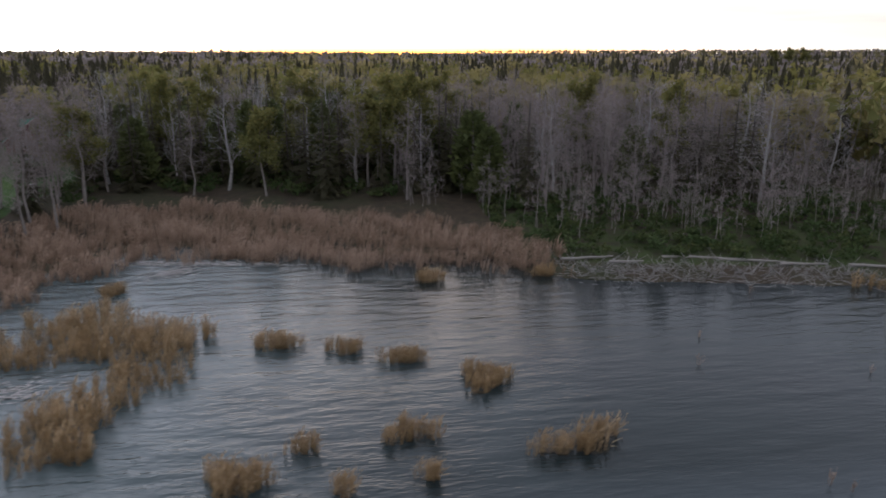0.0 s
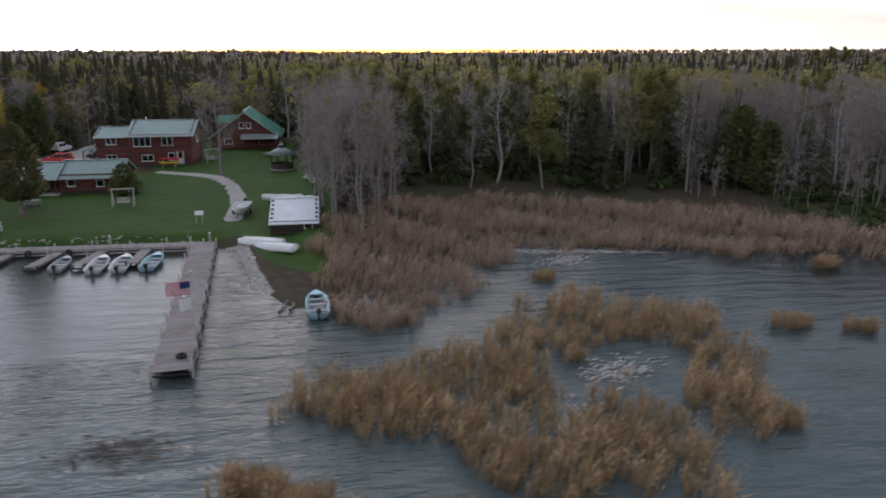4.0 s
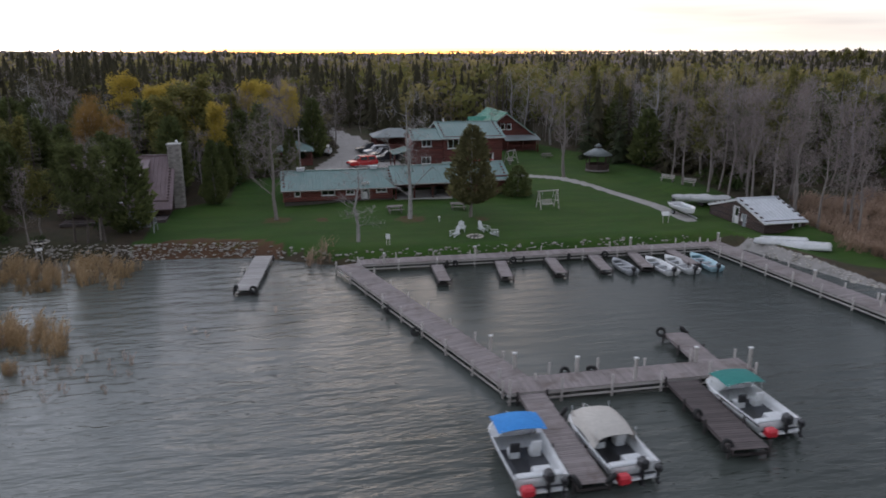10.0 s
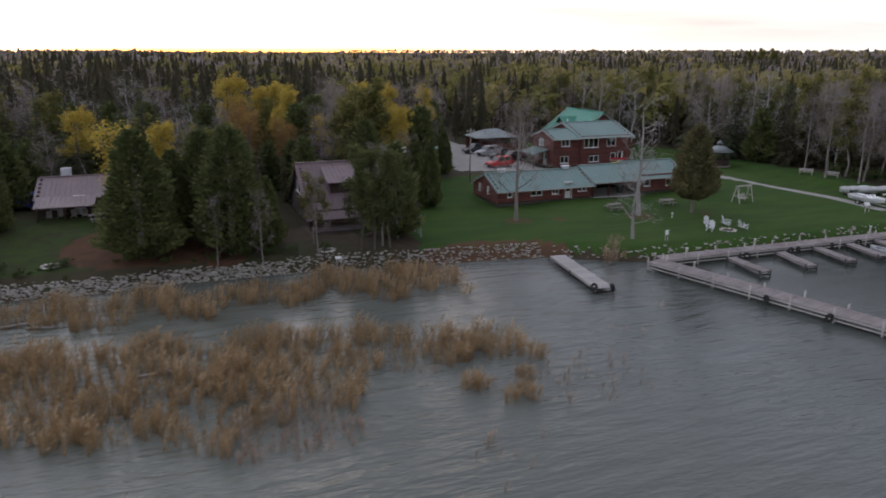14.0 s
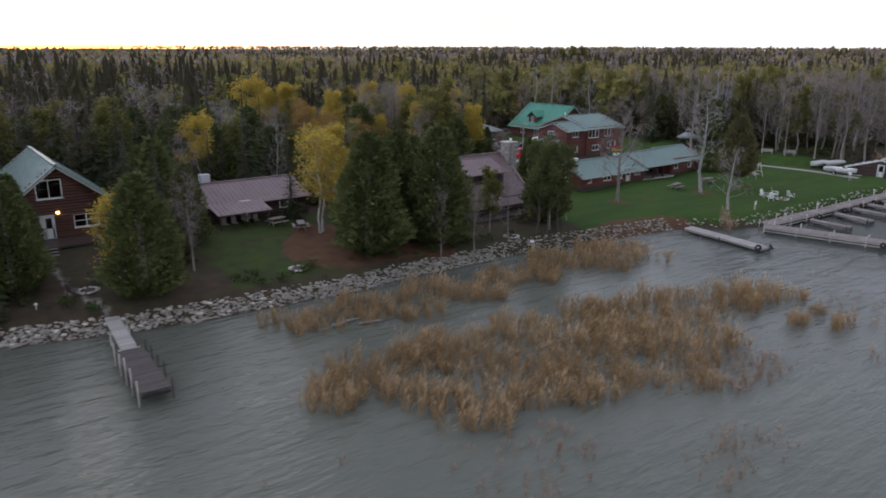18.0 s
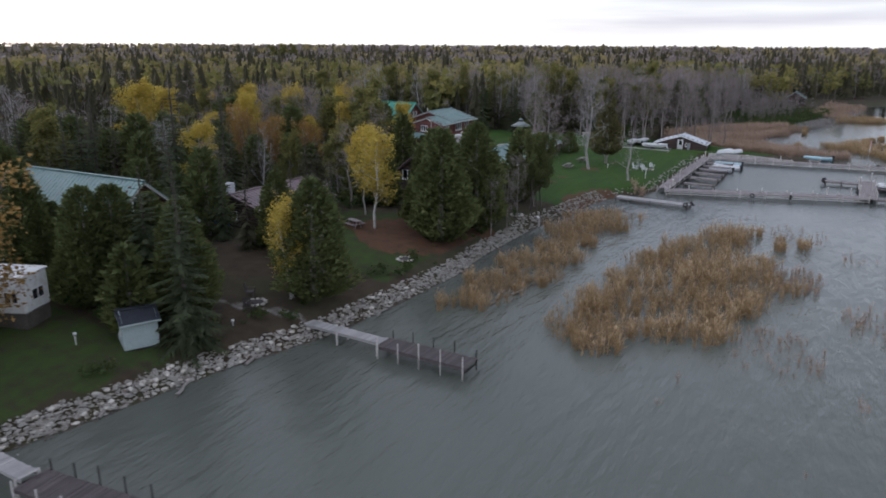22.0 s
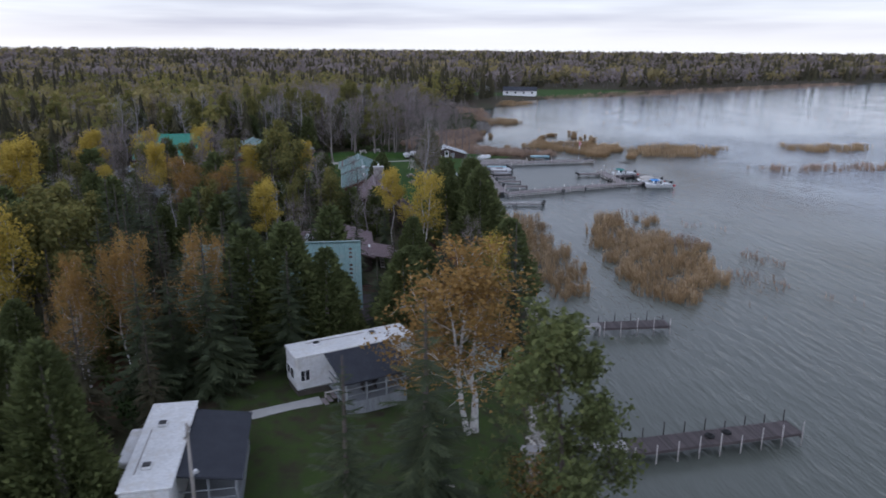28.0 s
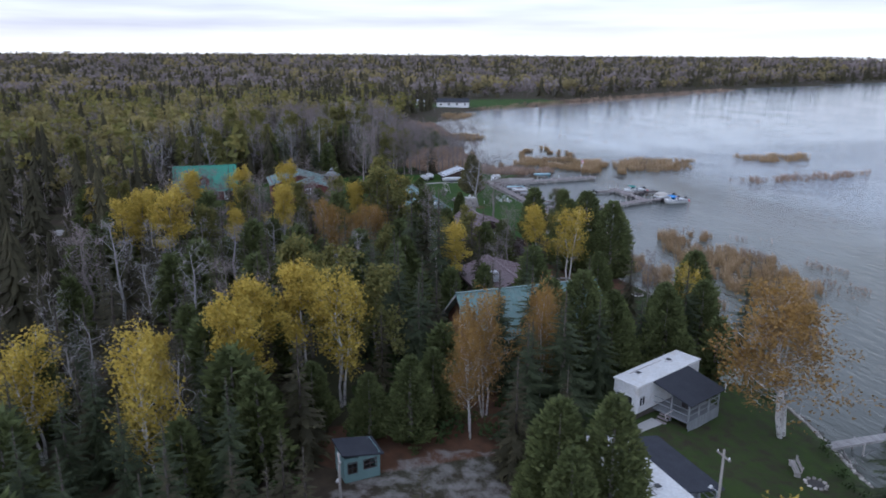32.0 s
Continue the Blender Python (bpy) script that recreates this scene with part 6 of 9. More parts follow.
def covered_boat(x, y, rz, label, upturned=False, z=None, L=4.8, B=1.7):
    g = ground_z(x, y) if z is None else z
    ob = thing("covered_boat", (x, y, g), label, "boat", "boats on the lawn", rz)
    if upturned:
        part("hull", hull_mesh(L, B, 0.6, "boat_white"), ob, m=pose(0, 0, 0.66, 0, 180, 0))
        put("keel", box_mesh(0.06, L * 0.8, 0.06, "alu"), ob, 0, -0.1, 0.63)
        for s in (-0.35, 0.35):
            put("strake", box_mesh(0.04, L * 0.75, 0.04, "alu"), ob, s, -0.2, 0.58)
    else:
        part("hull", hull_mesh(L, B, 0.6, "boat_white"), ob, m=pose(0, 0, 0.32))
        n = 9
        vs, fs = [], []
        for i in range(n + 1):
            t = i / n
            w = B / 2 * (1.02 - max(0, (t - 0.45) / 0.55) ** 2 * 0.93)
            for k in range(-4, 5):
                s = k / 4
                vs.append((w * s, -L / 2 + L * t, 0.92 + 0.16 * t * t + 0.24 * (1 - s * s) * (0.75 + 0.25 * math.sin(i * 1.9)) - (0.16 if abs(k) == 4 else 0)))
        for i in range(n):
            for k in range(8):
                a = i * 9 + k
                fs.append((a, a + 1, a + 10, a + 9))
        part("cover", poly_mesh("cover", vs, fs, "tarp_white", True), ob, "pale wrinkled boat cover")
        for yy in (-1.2, 1.0):
            put("bunk", box_mesh(1.2, 0.14, 0.34, "timber_black"), ob, 0, yy, 0)
    return ob


covered_boat(-42.4, 90.6, 88, "white boat under a pale cover at the wood's edge")
covered_boat(-41.0, 88.9, 84, "white boat under a wrinkled pale cover on the lawn")
covered_boat(-42.2, 71.2, 62, "upturned white boat lying on the grass by the boathouse", True)
covered_boat(-43.6, 72.6, 66, "upturned pale boat lying beside another on the grass", True)


def trailer_boat():
    g = ground_z(-46.6, 85.2)
    ob = thing("boat_trailer", (-46.6, 85.0, g), "white boat with dark motor on a low trailer beside the path", "boat trailer", rz=175)
    part("hull", hull_mesh(4.9, 1.8, 0.62, "boat_white"), ob, m=pose(0, 0, 0.45))
    put("deck", box_mesh(1.3, 2.4, 0.06, "boat_inner", 0.02), ob, 0, -0.7, 0.85)
    put("windscreen", poly_mesh("windscreen", [(-0.6, 0.6, 1.05), (0.6, 0.6, 1.05), (0.5, 0.35, 1.4), (-0.5, 0.35, 1.4), (-0.6, 0.57, 1.05), (0.6, 0.57, 1.05), (0.5, 0.32, 1.4), (-0.5, 0.32, 1.4)], [(0, 1, 2, 3), (7, 6, 5, 4), (0, 3, 7, 4), (1, 5, 6, 2), (3, 2, 6, 7)], "glass"), ob, 0, 0, 0)
    outboard(ob, 0, -2.65, 1.0)
    put("beam", box_mesh(0.1, 5.4, 0.12, "alu"), ob, 0, 0.5, 0.3)
    for s in (-0.95, 0.95):
        w = put("wheel", rod_mesh(0.3, 0.3, 0.2, 16, "rubber"), ob, s + 0.1, -0.5, 0.3, 0, 0, -90)
        put("rim", rod_mesh(0.16, 0.16, 0.22, 10, "alu"), w, 0, 0, -0.01)


trailer_boat()


def cabin_boat(x, y, rz, label, canvas, style):
    """A larger fishing boat with a windscreen, canvas top, seats and two motors."""
    L, B = 5.3, 2.6
    ob = thing("motor_boat", (x, y, -0.25), label, "motor boat", "motor boats at the marina", rz)
    part("hull", hull_mesh(L, B, 1.05, "boat_white", 0.18, 0.3, True, 0.09, 0.97, 0.55, 6.5), ob)
    put("cockpit_floor", box_mesh(B * 0.78, 3.3, 0.05, "deck_carpet", 0.01), ob, 0, -1.1, 0.56)
    put("rub_rail", box_mesh(0.07, 3.6, 0.08, "black_plastic"), ob, B / 2 - 0.02, -1.0, 0.95)
    put("rub_rail", box_mesh(0.07, 3.6, 0.08, "black_plastic"), ob, -B / 2 + 0.02, -1.0, 0.95)
    vs = []
    for t in np.linspace(0, 1, 6):
        w = B / 2 * 0.95 * (1 - t ** 6 * 0.7)
        vs += [(-w, 0.9 + 1.6 * t, 1.10 + 0.08 * t), (0, 0.9 + 1.6 * t, 1.19 + 0.06 * t), (w, 0.9 + 1.6 * t, 1.10 + 0.08 * t)]
    fs = []
    for i in range(5):
        a = i * 3
        fs += [(a, a + 1, a + 4, a + 3), (a + 1, a + 2, a + 5, a + 4)]
    part("foredeck", poly_mesh("foredeck", vs, fs, "boat_white", True), ob)
    put("hatch", box_mesh(0.5, 0.5, 0.04, "boat_inner"), ob, 0, 1.5, 1.2)
    for sx in (-0.52, 0.52):
        seat = put("seat", box_mesh(0.5, 0.5, 0.42, "boat_white", 0.06), ob, sx, -0.15, 0.6)
        put("seat_back", box_mesh(0.5, 0.12, 0.48, "black_plastic" if sx < 0 else "boat_white", 0.05), seat, 0, -0.24, 0.38)
    put("engine_box", box_mesh(0.9, 0.6, 0.4, "boat_white", 0.06), ob, 0.3, -1.9, 0.6)
    put("mat", box_mesh(0.7, 1.5, 0.03, "black_plastic"), ob, -0.35, -1.1, 0.62)
    put("stern_bench", box_mesh(B * 0.8, 0.4, 0.4, "boat_white", 0.05), ob, 0, -2.25, 0.6)
    put("swim_step", box_mesh(B * 0.85, 0.35, 0.08, "boat_white", 0.03), ob, 0, -2.8, 0.45)
    put("windscreen", poly_mesh("windscreen", [(-0.95, 0.9, 1.12), (0.95, 0.9, 1.12), (0.8, 0.5, 1.62), (-0.8, 0.5, 1.62), (-0.95, 0.86, 1.12), (0.95, 0.86, 1.12), (0.8, 0.46, 1.62), (-0.8, 0.46, 1.62)], [(0, 1, 2, 3), (7, 6, 5, 4), (0, 3, 7, 4), (1, 5, 6, 2), (3, 2, 6, 7)], "glass"), ob, 0, 0, 0)
    y0, y1, top = (0.05, 1.75, 1.95) if style == "bimini" else (-0.9, 2.0, 1.9)
    vs, n, m = [], 6, 8
    for i in range(n + 1):
        t = i / n
        yy = y0 + (y1 - y0) * t
        h = top - (0.32 * (abs(t - 0.5) * 2) ** 3 if style != "bimini" else 0.05 * (abs(t - 0.5) * 2) ** 2)
        for k in range(m + 1):
            s = -1 + 2 * k / m
            drop = 0.14 * s * s + ((0.55 * max(0, abs(s) - 0.72) / 0.28) if style != "bimini" else 0)
            vs.append((B * 0.46 * s, yy, h - drop))
    fs = [(i * (m + 1) + k, i * (m + 1) + k + 1, (i + 1) * (m + 1) + k + 1, (i + 1) * (m + 1) + k) for i in range(n) for k in range(m)]
    part("canvas_top", poly_mesh("canvas_top", vs, fs, canvas, True), ob)
    if style != "bimini":
        put("canvas_side", poly_mesh("canvas_side", [(-1.05, -0.6, 1.0), (-1.05, 1.95, 1.05), (-1.04, 1.95, 1.5), (-1.04, -0.9, 1.5)], [(0, 1, 2, 3)], canvas), ob, 0, 0, 0)
        put("canvas_side", poly_mesh("canvas_side", [(1.05, -0.6, 1.0), (1.05, 1.95, 1.05), (1.04, 1.95, 1.5), (1.04, -0.9, 1.5)], [(3, 2, 1, 0)], canvas), ob, 0, 0, 0)
        put("canvas_front", poly_mesh("canvas_front", [(-0.98, 2.0, 1.1), (0.98, 2.0, 1.1), (1.0, 1.98, 1.5), (-1.0, 1.98, 1.5)], [(0, 1, 2, 3)], canvas), ob, 0, 0, 0)
    for sx in (-1.02, 1.02):
        for yy in (y0 + 0.1, y1 - 0.1):
            put("bow_tube", rod_mesh(0.016, 0.016, 0.85, 6, "alu"), ob, sx, yy, 1.0)
    outboard(ob, 0.25, -2.9, 1.0, 1.25)
    outboard(ob, 0.85, -3.2, 0.95, 0.8)
    put("motor_cover", box_mesh(0.62, 0.5, 0.44, "red_plastic", 0.1), ob, -0.75, -3.05, 0.5, 0, 0, 0, "red cover over the kicker motor")
    put("rail", rod_mesh(0.018, 0.018, 1.7, 6, "alu"), ob, -0.55, 1.1, 1.35, -18, -88)
    put("rail", rod_mesh(0.018, 0.018, 1.7, 6, "alu"), ob, 0.55, 1.1, 1.35, 18, -88)
    return ob


cabin_boat(-79.75, 43.2, -1, "white motor boat with bright blue canvas top and red motor cover", "canvas_blue", "bimini")
cabin_boat(-75.45, 43.2, 2, "white motor boat under a cream canvas enclosure", "canvas_cream", "full")
cabin_boat(-66.4, 45.3, 1, "white motor boat with dark green canvas top and red motor cover", "canvas_green", "bimini")

# ---------------------------------------------------------------- building parts
def log_piece(mat):
    key = ("log", mat)
    if key not in CACHE:
        bm = bmesh.new()
        bmesh.ops.create_cone(bm, cap_ends=True, segments=8, radius1=0.155, radius2=0.155, depth=1.0)
        bmesh.ops.rotate(bm, matrix=Matrix.Rotation(radians(90), 3, "Y"), verts=bm.verts)
        for f in bm.faces:
            f.smooth = len(f.verts) == 4
        me = bpy.data.meshes.new("log")
        bm.to_mesh(me)
        bm.free()
        me.materials.append(MATS[mat])
        CACHE[key] = me
    return CACHE[key]


def log_wall(parent, p0, p1, z0, span, top, openings, mat, course=0.27):
    """Log courses from p0 to p1; span(v) gives the stretch of wall at height v; openings (u0, u1, v0, v1) are left free."""
    (x0, y0), (x1, y1) = p0, p1
    length, ang = math.hypot(x1 - x0, y1 - y0), math.degrees(math.atan2(y1 - y0, x1 - x0))
    c, s = math.cos(radians(ang)), math.sin(radians(ang))
    n = int(round(top / course))
    for k in range(n):
        v = (k + 0.5) * course
        a, b = span(v)
        runs = [(a - 0.14 if a <= 0.01 else a, b + 0.14 if b >= length - 0.01 else b)]
        for u0, u1, v0, v1 in openings:
            if v0 < v < v1:
                cut = []
                for q0, q1 in runs:
                    if u1 <= q0 or u0 >= q1:
                        cut.append((q0, q1))
                    else:
                        cut += [(q0, u0)] * (u0 - q0 > 0.12) + [(u1, q1)] * (q1 - u1 > 0.12)
                runs = cut
        for q0, q1 in runs:
            if q1 - q0 > 0.15:
                m = (q0 + q1) / 2
                put("log", log_piece(mat), parent, x0 + c * m, y0 + s * m, z0 + v, ang, scale=(q1 - q0, 1, 1))


def window_unit(parent, p0, ang, u0, u1, v0, v1, z0, bars=1, frame="white_paint", cross=False):
    """A framed window standing in its opening: frame, mullions, one pane a light."""
    w, h, t = u1 - u0, v1 - v0, 0.09
    b = [(0, -0.12, 0, w, 0.1, t), (0, -0.12, h - t, w, 0.1, h), (0, -0.12, 0, t, 0.1, h), (w - t, -0.12, 0, w, 0.1, h)]
    for i in range(1, bars):
        x = w * i / bars
        b.append((x - 0.035, -0.11, 0, x + 0.035, 0.09, h))
    if cross:
        b.append((0, -0.1, h * 0.5 - 0.03, w, 0.08, h * 0.5 + 0.03))
    c, s = math.cos(radians(ang)), math.sin(radians(ang))
    ob = part("window", bars_mesh("window", b, frame), parent, m=pose(p0[0] + c * u0, p0[1] + s * u0, z0 + v0, 0, 0, ang))
    for i in range(bars):
        x0, x1 = w * i / bars + 0.05, w * (i + 1) / bars - 0.05
        pane = part("pane", bars_mesh("pane", [(x0, -0.01, 0.06, x1, 0.01, h - 0.06)], "glass"), ob)
        pane.visible_shadow = False
    put("sill", box_mesh(w + 0.16, 0.2, 0.05, frame), ob, w / 2, -0.1, -0.05)
    return ob


def door_unit(parent, p0, ang, u0, u1, v1, z0, mat="white_paint", glazed=True):
    w = u1 - u0
    c, s = math.cos(radians(ang)), math.sin(radians(ang))
    ob = part("door", bars_mesh("door", [(0.06, -0.04, 0.02, w - 0.06, 0.04, v1 * (0.45 if glazed else 0.98)), (0.06, -0.04, v1 * 0.9, w - 0.06, 0.04, v1 * 0.98), (0.06, -0.04, 0.0, 0.2, 0.04, v1 * 0.98), (w - 0.2, -0.04, 0.0, w - 0.06, 0.04, v1 * 0.98)], mat), parent, m=pose(p0[0] + c * u0, p0[1] + s * u0, z0, 0, 0, ang))
    part("door_frame", bars_mesh("door_frame", [(-0.04, -0.13, 0, 0.06, 0.1, v1 + 0.06), (w - 0.06, -0.13, 0, w + 0.04, 0.1, v1 + 0.06), (-0.04, -0.13, v1 - 0.02, w + 0.04, 0.1, v1 + 0.1)], "white_paint"), ob)
    if glazed:
        part("pane", bars_mesh("pane", [(0.2, -0.01, v1 * 0.45, w - 0.2, 0.01, v1 * 0.9)], "glass"), ob).visible_shadow = False
    put("door_handle", rod_mesh(0.025, 0.025, 0.12, 8, "alu"), ob, w - 0.14, -0.04, v1 * 0.48, 0, 90)


def roof_mesh(L, S, mat, rib=0.45, thick=0.10, high=0.035):
    """A ribbed metal roof slope: x along the ridge, y from the ridge (0) down to the eave (-S), top at z = 0."""
    xs = [(-L / 2, 0.0)]
    n = max(2, int(L / rib))
    for i in range(1, n):
        x = -L / 2 + L * i / n
        xs += [(x - 0.035, 0.0), (x - 0.018, high), (x + 0.018, high), (x + 0.035, 0.0)]
    xs.append((L / 2, 0.0))
    m = len(xs)
    v = [(x, 0, z) for x, z in xs] + [(x, -S, z) for x, z in xs] + [(x, 0, -thick) for x, _ in xs] + [(x, -S, -thick) for x, _ in xs]
    f = []
    for i in range(m - 1):
        f += [(i + m, i + m + 1, i + 1, i), (2 * m + i, 2 * m + i + 1, 3 * m + i + 1, 3 * m + i), (m + i, 3 * m + i, 3 * m + i + 1, m + i + 1), (i, i + 1, 2 * m + i + 1, 2 * m + i)]
    f += [(0, 2 * m, 3 * m, m), (m - 1, 2 * m - 1, 4 * m - 1, 3 * m - 1)]
    return poly_mesh("roof_slope", v, f, mat)


def shingle_roof_mesh(L, S, mat, step=0.16):
    """A shingled slope: overlapping courses, each a thin wedge."""
    v, f = [], []
    n = max(3, int(S / step))
    edge = []
    for i in range(n):
        edge += [(-S * i / n, 0.0), (-S * (i + 1) / n, 0.025)]
    edge += [(-S, -0.1), (0.0, -0.1)]
    m = len(edge)
    v = [(-L / 2, y, z) for y, z in edge] + [(L / 2, y, z) for y, z in edge]
    f = [(i, (i + 1) % m, (i + 1) % m + m, i + m) for i in range(m)] + [tuple(range(m - 1, -1, -1)), tuple(range(m, 2 * m))]
    return poly_mesh("roof_slope", v, f, mat)


def gable_roof(parent, L, W, zr, ze, mat, over=0.45, end=0.5, x=0.0, y=0.0, rz=0.0, trim="timber_pale", maker=roof_mesh):
    """Two slopes, ridge along local x at height zr; eaves at zr - ... over the walls W apart."""
    half = W / 2
    pitch = math.atan2(zr - ze, half)
    S = (half + over) / math.cos(pitch)
    for s in (0, 180):
        m = pose(x, y, zr, 0, 0, rz) @ pose(0, 0, 0, 0, 0, s) @ pose(0, 0, 0, math.degrees(pitch), 0, 0)
        ob = part("roof_slope", maker(L + 2 * end, S, mat), parent, m=m)
        for e in (-1, 1):
            put("rake_board", bars_mesh("rake_board", [(-0.02, -S, -0.24, 0.02, 0, -0.1)], trim), ob, e * (L / 2 + end - 0.03), 0, 0)
        put("gutter", bars_mesh("gutter", [(-L / 2 - end, -S - 0.09, -0.13, L / 2 + end, -S, -0.02)], trim), ob, 0, 0, 0)
    put("ridge_cap", bars_mesh("ridge_cap", [(-L / 2 - end, -0.16, -0.02, L / 2 + end, 0.16, 0.06)], mat), parent, x, y, zr, rz)


def gable_span(W, wall, rise):
    def span(v):
        k = 0.0 if v < wall else min(1.0, (v - wall) / rise)
        return (W / 2 * k, W - W / 2 * k)
    return span


def log_house(name, label, x, y, z, rz, L, W, wall, rise, logs, roof, openings, over=0.6, end=0.6, trim="timber_pale", base=0.3, skip=(), category="house", maker=roof_mesh):
    """A log house, ridge along local x. openings: side -> list of (kind, u0, u1, v0, v1, bars)."""
    ob = thing(name, (x, y, z), label, category, "", rz)
    put("foundation", bars_mesh("foundation", [(-L / 2 - 0.02, -W / 2 - 0.02, -0.9, L / 2 + 0.02, W / 2 + 0.02, base - 0.05)], "stone_dark"), ob, 0, 0, 0)
    put("inner_floor", bars_mesh("inner_floor", [(-L / 2 + 0.15, -W / 2 + 0.15, base - 0.05, L / 2 - 0.15, W / 2 - 0.15, base + 0.02)], "interior"), ob, 0, 0, 0)
    sides = {"S": ((-L / 2, -W / 2), (L / 2, -W / 2)), "E": ((L / 2, -W / 2), (L / 2, W / 2)), "N": ((L / 2, W / 2), (-L / 2, W / 2)), "W": ((-L / 2, W / 2), (-L / 2, -W / 2))}
    for key, (p0, p1) in sides.items():
        if key in skip:
            continue
        ln, ang = math.hypot(p1[0] - p0[0], p1[1] - p0[1]), math.degrees(math.atan2(p1[1] - p0[1], p1[0] - p0[0]))
        ops = openings.get(key, [])
        gable = key in "EW"
        log_wall(ob, p0, p1, base, gable_span(W, wall - base, rise) if gable else (lambda v, q=ln: (0.0, q)), wall - base + (rise * 0.9 if gable else 0), [(u0, u1, v0, v1) for _, u0, u1, v0, v1, _ in ops], logs)
        for kind, u0, u1, v0, v1, bars in ops:
            if kind == "window":
                window_unit(ob, p0, ang, u0, u1, v0, v1, base, bars)
            elif kind == "cross":
                window_unit(ob, p0, ang, u0, u1, v0, v1, base, bars, cross=True)
            elif kind == "door":
                door_unit(ob, p0, ang, u0, u1, v1, base)
    gable_roof(ob, L, W, wall + rise, wall, roof, over, end, trim=trim, maker=maker)
    return ob


def porch_rail(parent, p0, p1, z, h=0.95, mat="log_brown", gap=0.14):
    """A railing: top and bottom rail, balusters."""
    (x0, y0), (x1, y1) = p0, p1
    ln, ang = math.hypot(x1 - x0, y1 - y0), math.degrees(math.atan2(y1 - y0, x1 - x0))
    b = [(0, -0.04, h - 0.08, ln, 0.04, h), (0, -0.03, 0.1, ln, 0.03, 0.18)]
    n = max(2, int(ln / gap))
    b += [(ln * i / n - 0.02, -0.02, 0.1, ln * i / n + 0.02, 0.02, h - 0.04) for i in range(1, n)]
    part("railing", bars_mesh("railing", b, mat), parent, m=pose(x0, y0, z, 0, 0, ang))


# ---------------------------------------------------------------- the lodge
zg = ground_z(-64, 121) - 0.05
lodge = log_house("lodge", "two-storey red log lodge with a pale green metal roof", -61.95, 124.7, zg, 0, 8.9, 10.6, 4.85, 1.75, "log_red", "roof_green",
                  {"S": [("window", 0.5, 3.1, 2.75, 4.25, 3), ("window", 4.6, 6.3, 2.85, 4.2, 2), ("window", 1.5, 3.3, 0.5, 1.5, 2), ("door", 6.7, 7.7, 0.0, 2.0, 1), ("window", 5.4, 6.4, 0.6, 1.8, 1)],
                   "W": [("window", 1.2, 2.4, 2.9, 4.0, 2)], "E": [("window", 4.0, 5.6, 2.9, 4.0, 2)]})
put("vent_pipe", rod_mesh(0.09, 0.09, 0.8, 8, "white_paint"), lodge, -3.2, 1.2, 6.2)
put("upper_deck", bars_mesh("upper_deck", [(-5.9, 2.6, 2.5, -4.5, 5.2, 2.65)], "deck_grey"), lodge, 0, 0, 0)
put("upper_deck_post", rod_mesh(0.08, 0.08, 2.5, 8, "log_red"), lodge, -5.8, 5.1, 0)
lodge_end = log_house("lodge_end", "lower red log end of the lodge, pale green roof", -68.85, 122.75, zg, 0, 4.6, 6.4, 4.75, 1.05, "log_red", "roof_green",
                      {"S": [("window", 1.3, 2.8, 3.1, 4.15, 2), ("window", 1.2, 2.7, 0.5, 1.6, 2)], "W": [("window", 1.9, 3.5, 2.9, 4.0, 3), ("door", 3.6, 4.5, 0.0, 2.0, 1)]}, 0.6, 0.3)
put("porch_roof", roof_mesh(4.6, 2.8, "roof_green"), lodge_end, -2.4, 0.4, 2.9, -90, 14)
for yy in (-1.7, 2.4):
    put("porch_post", rod_mesh(0.1, 0.1, 2.3, 8, "log_red"), lodge_end, -4.9, yy, 0)

wing = log_house("lodge_wing", "red log wing with a steep bright green metal roof and dormer", -51.2, 143.2, ground_z(-51, 136) - 0.05, 90, 12.0, 11.4, 2.7, 4.15, "log_red", "roof_bright_green",
                 {"W": [("window", 4.7, 5.6, 3.5, 4.6, 1), ("window", 5.9, 6.8, 3.5, 4.6, 1), ("window", 2.0, 3.4, 0.7, 1.8, 2)], "E": [("window", 4.5, 7.0, 3.0, 4.2, 2)], "S": [("window", 3.0, 4.2, 0.7, 1.8, 2), ("window", 9.0, 10.4, 0.7, 1.8, 2)], "N": [("window", 3.0, 4.4, 0.7, 1.8, 2), ("window", 7.0, 8.4, 0.7, 1.8, 2), ("door", 9.6, 10.6, 0, 2.0, 1)]})


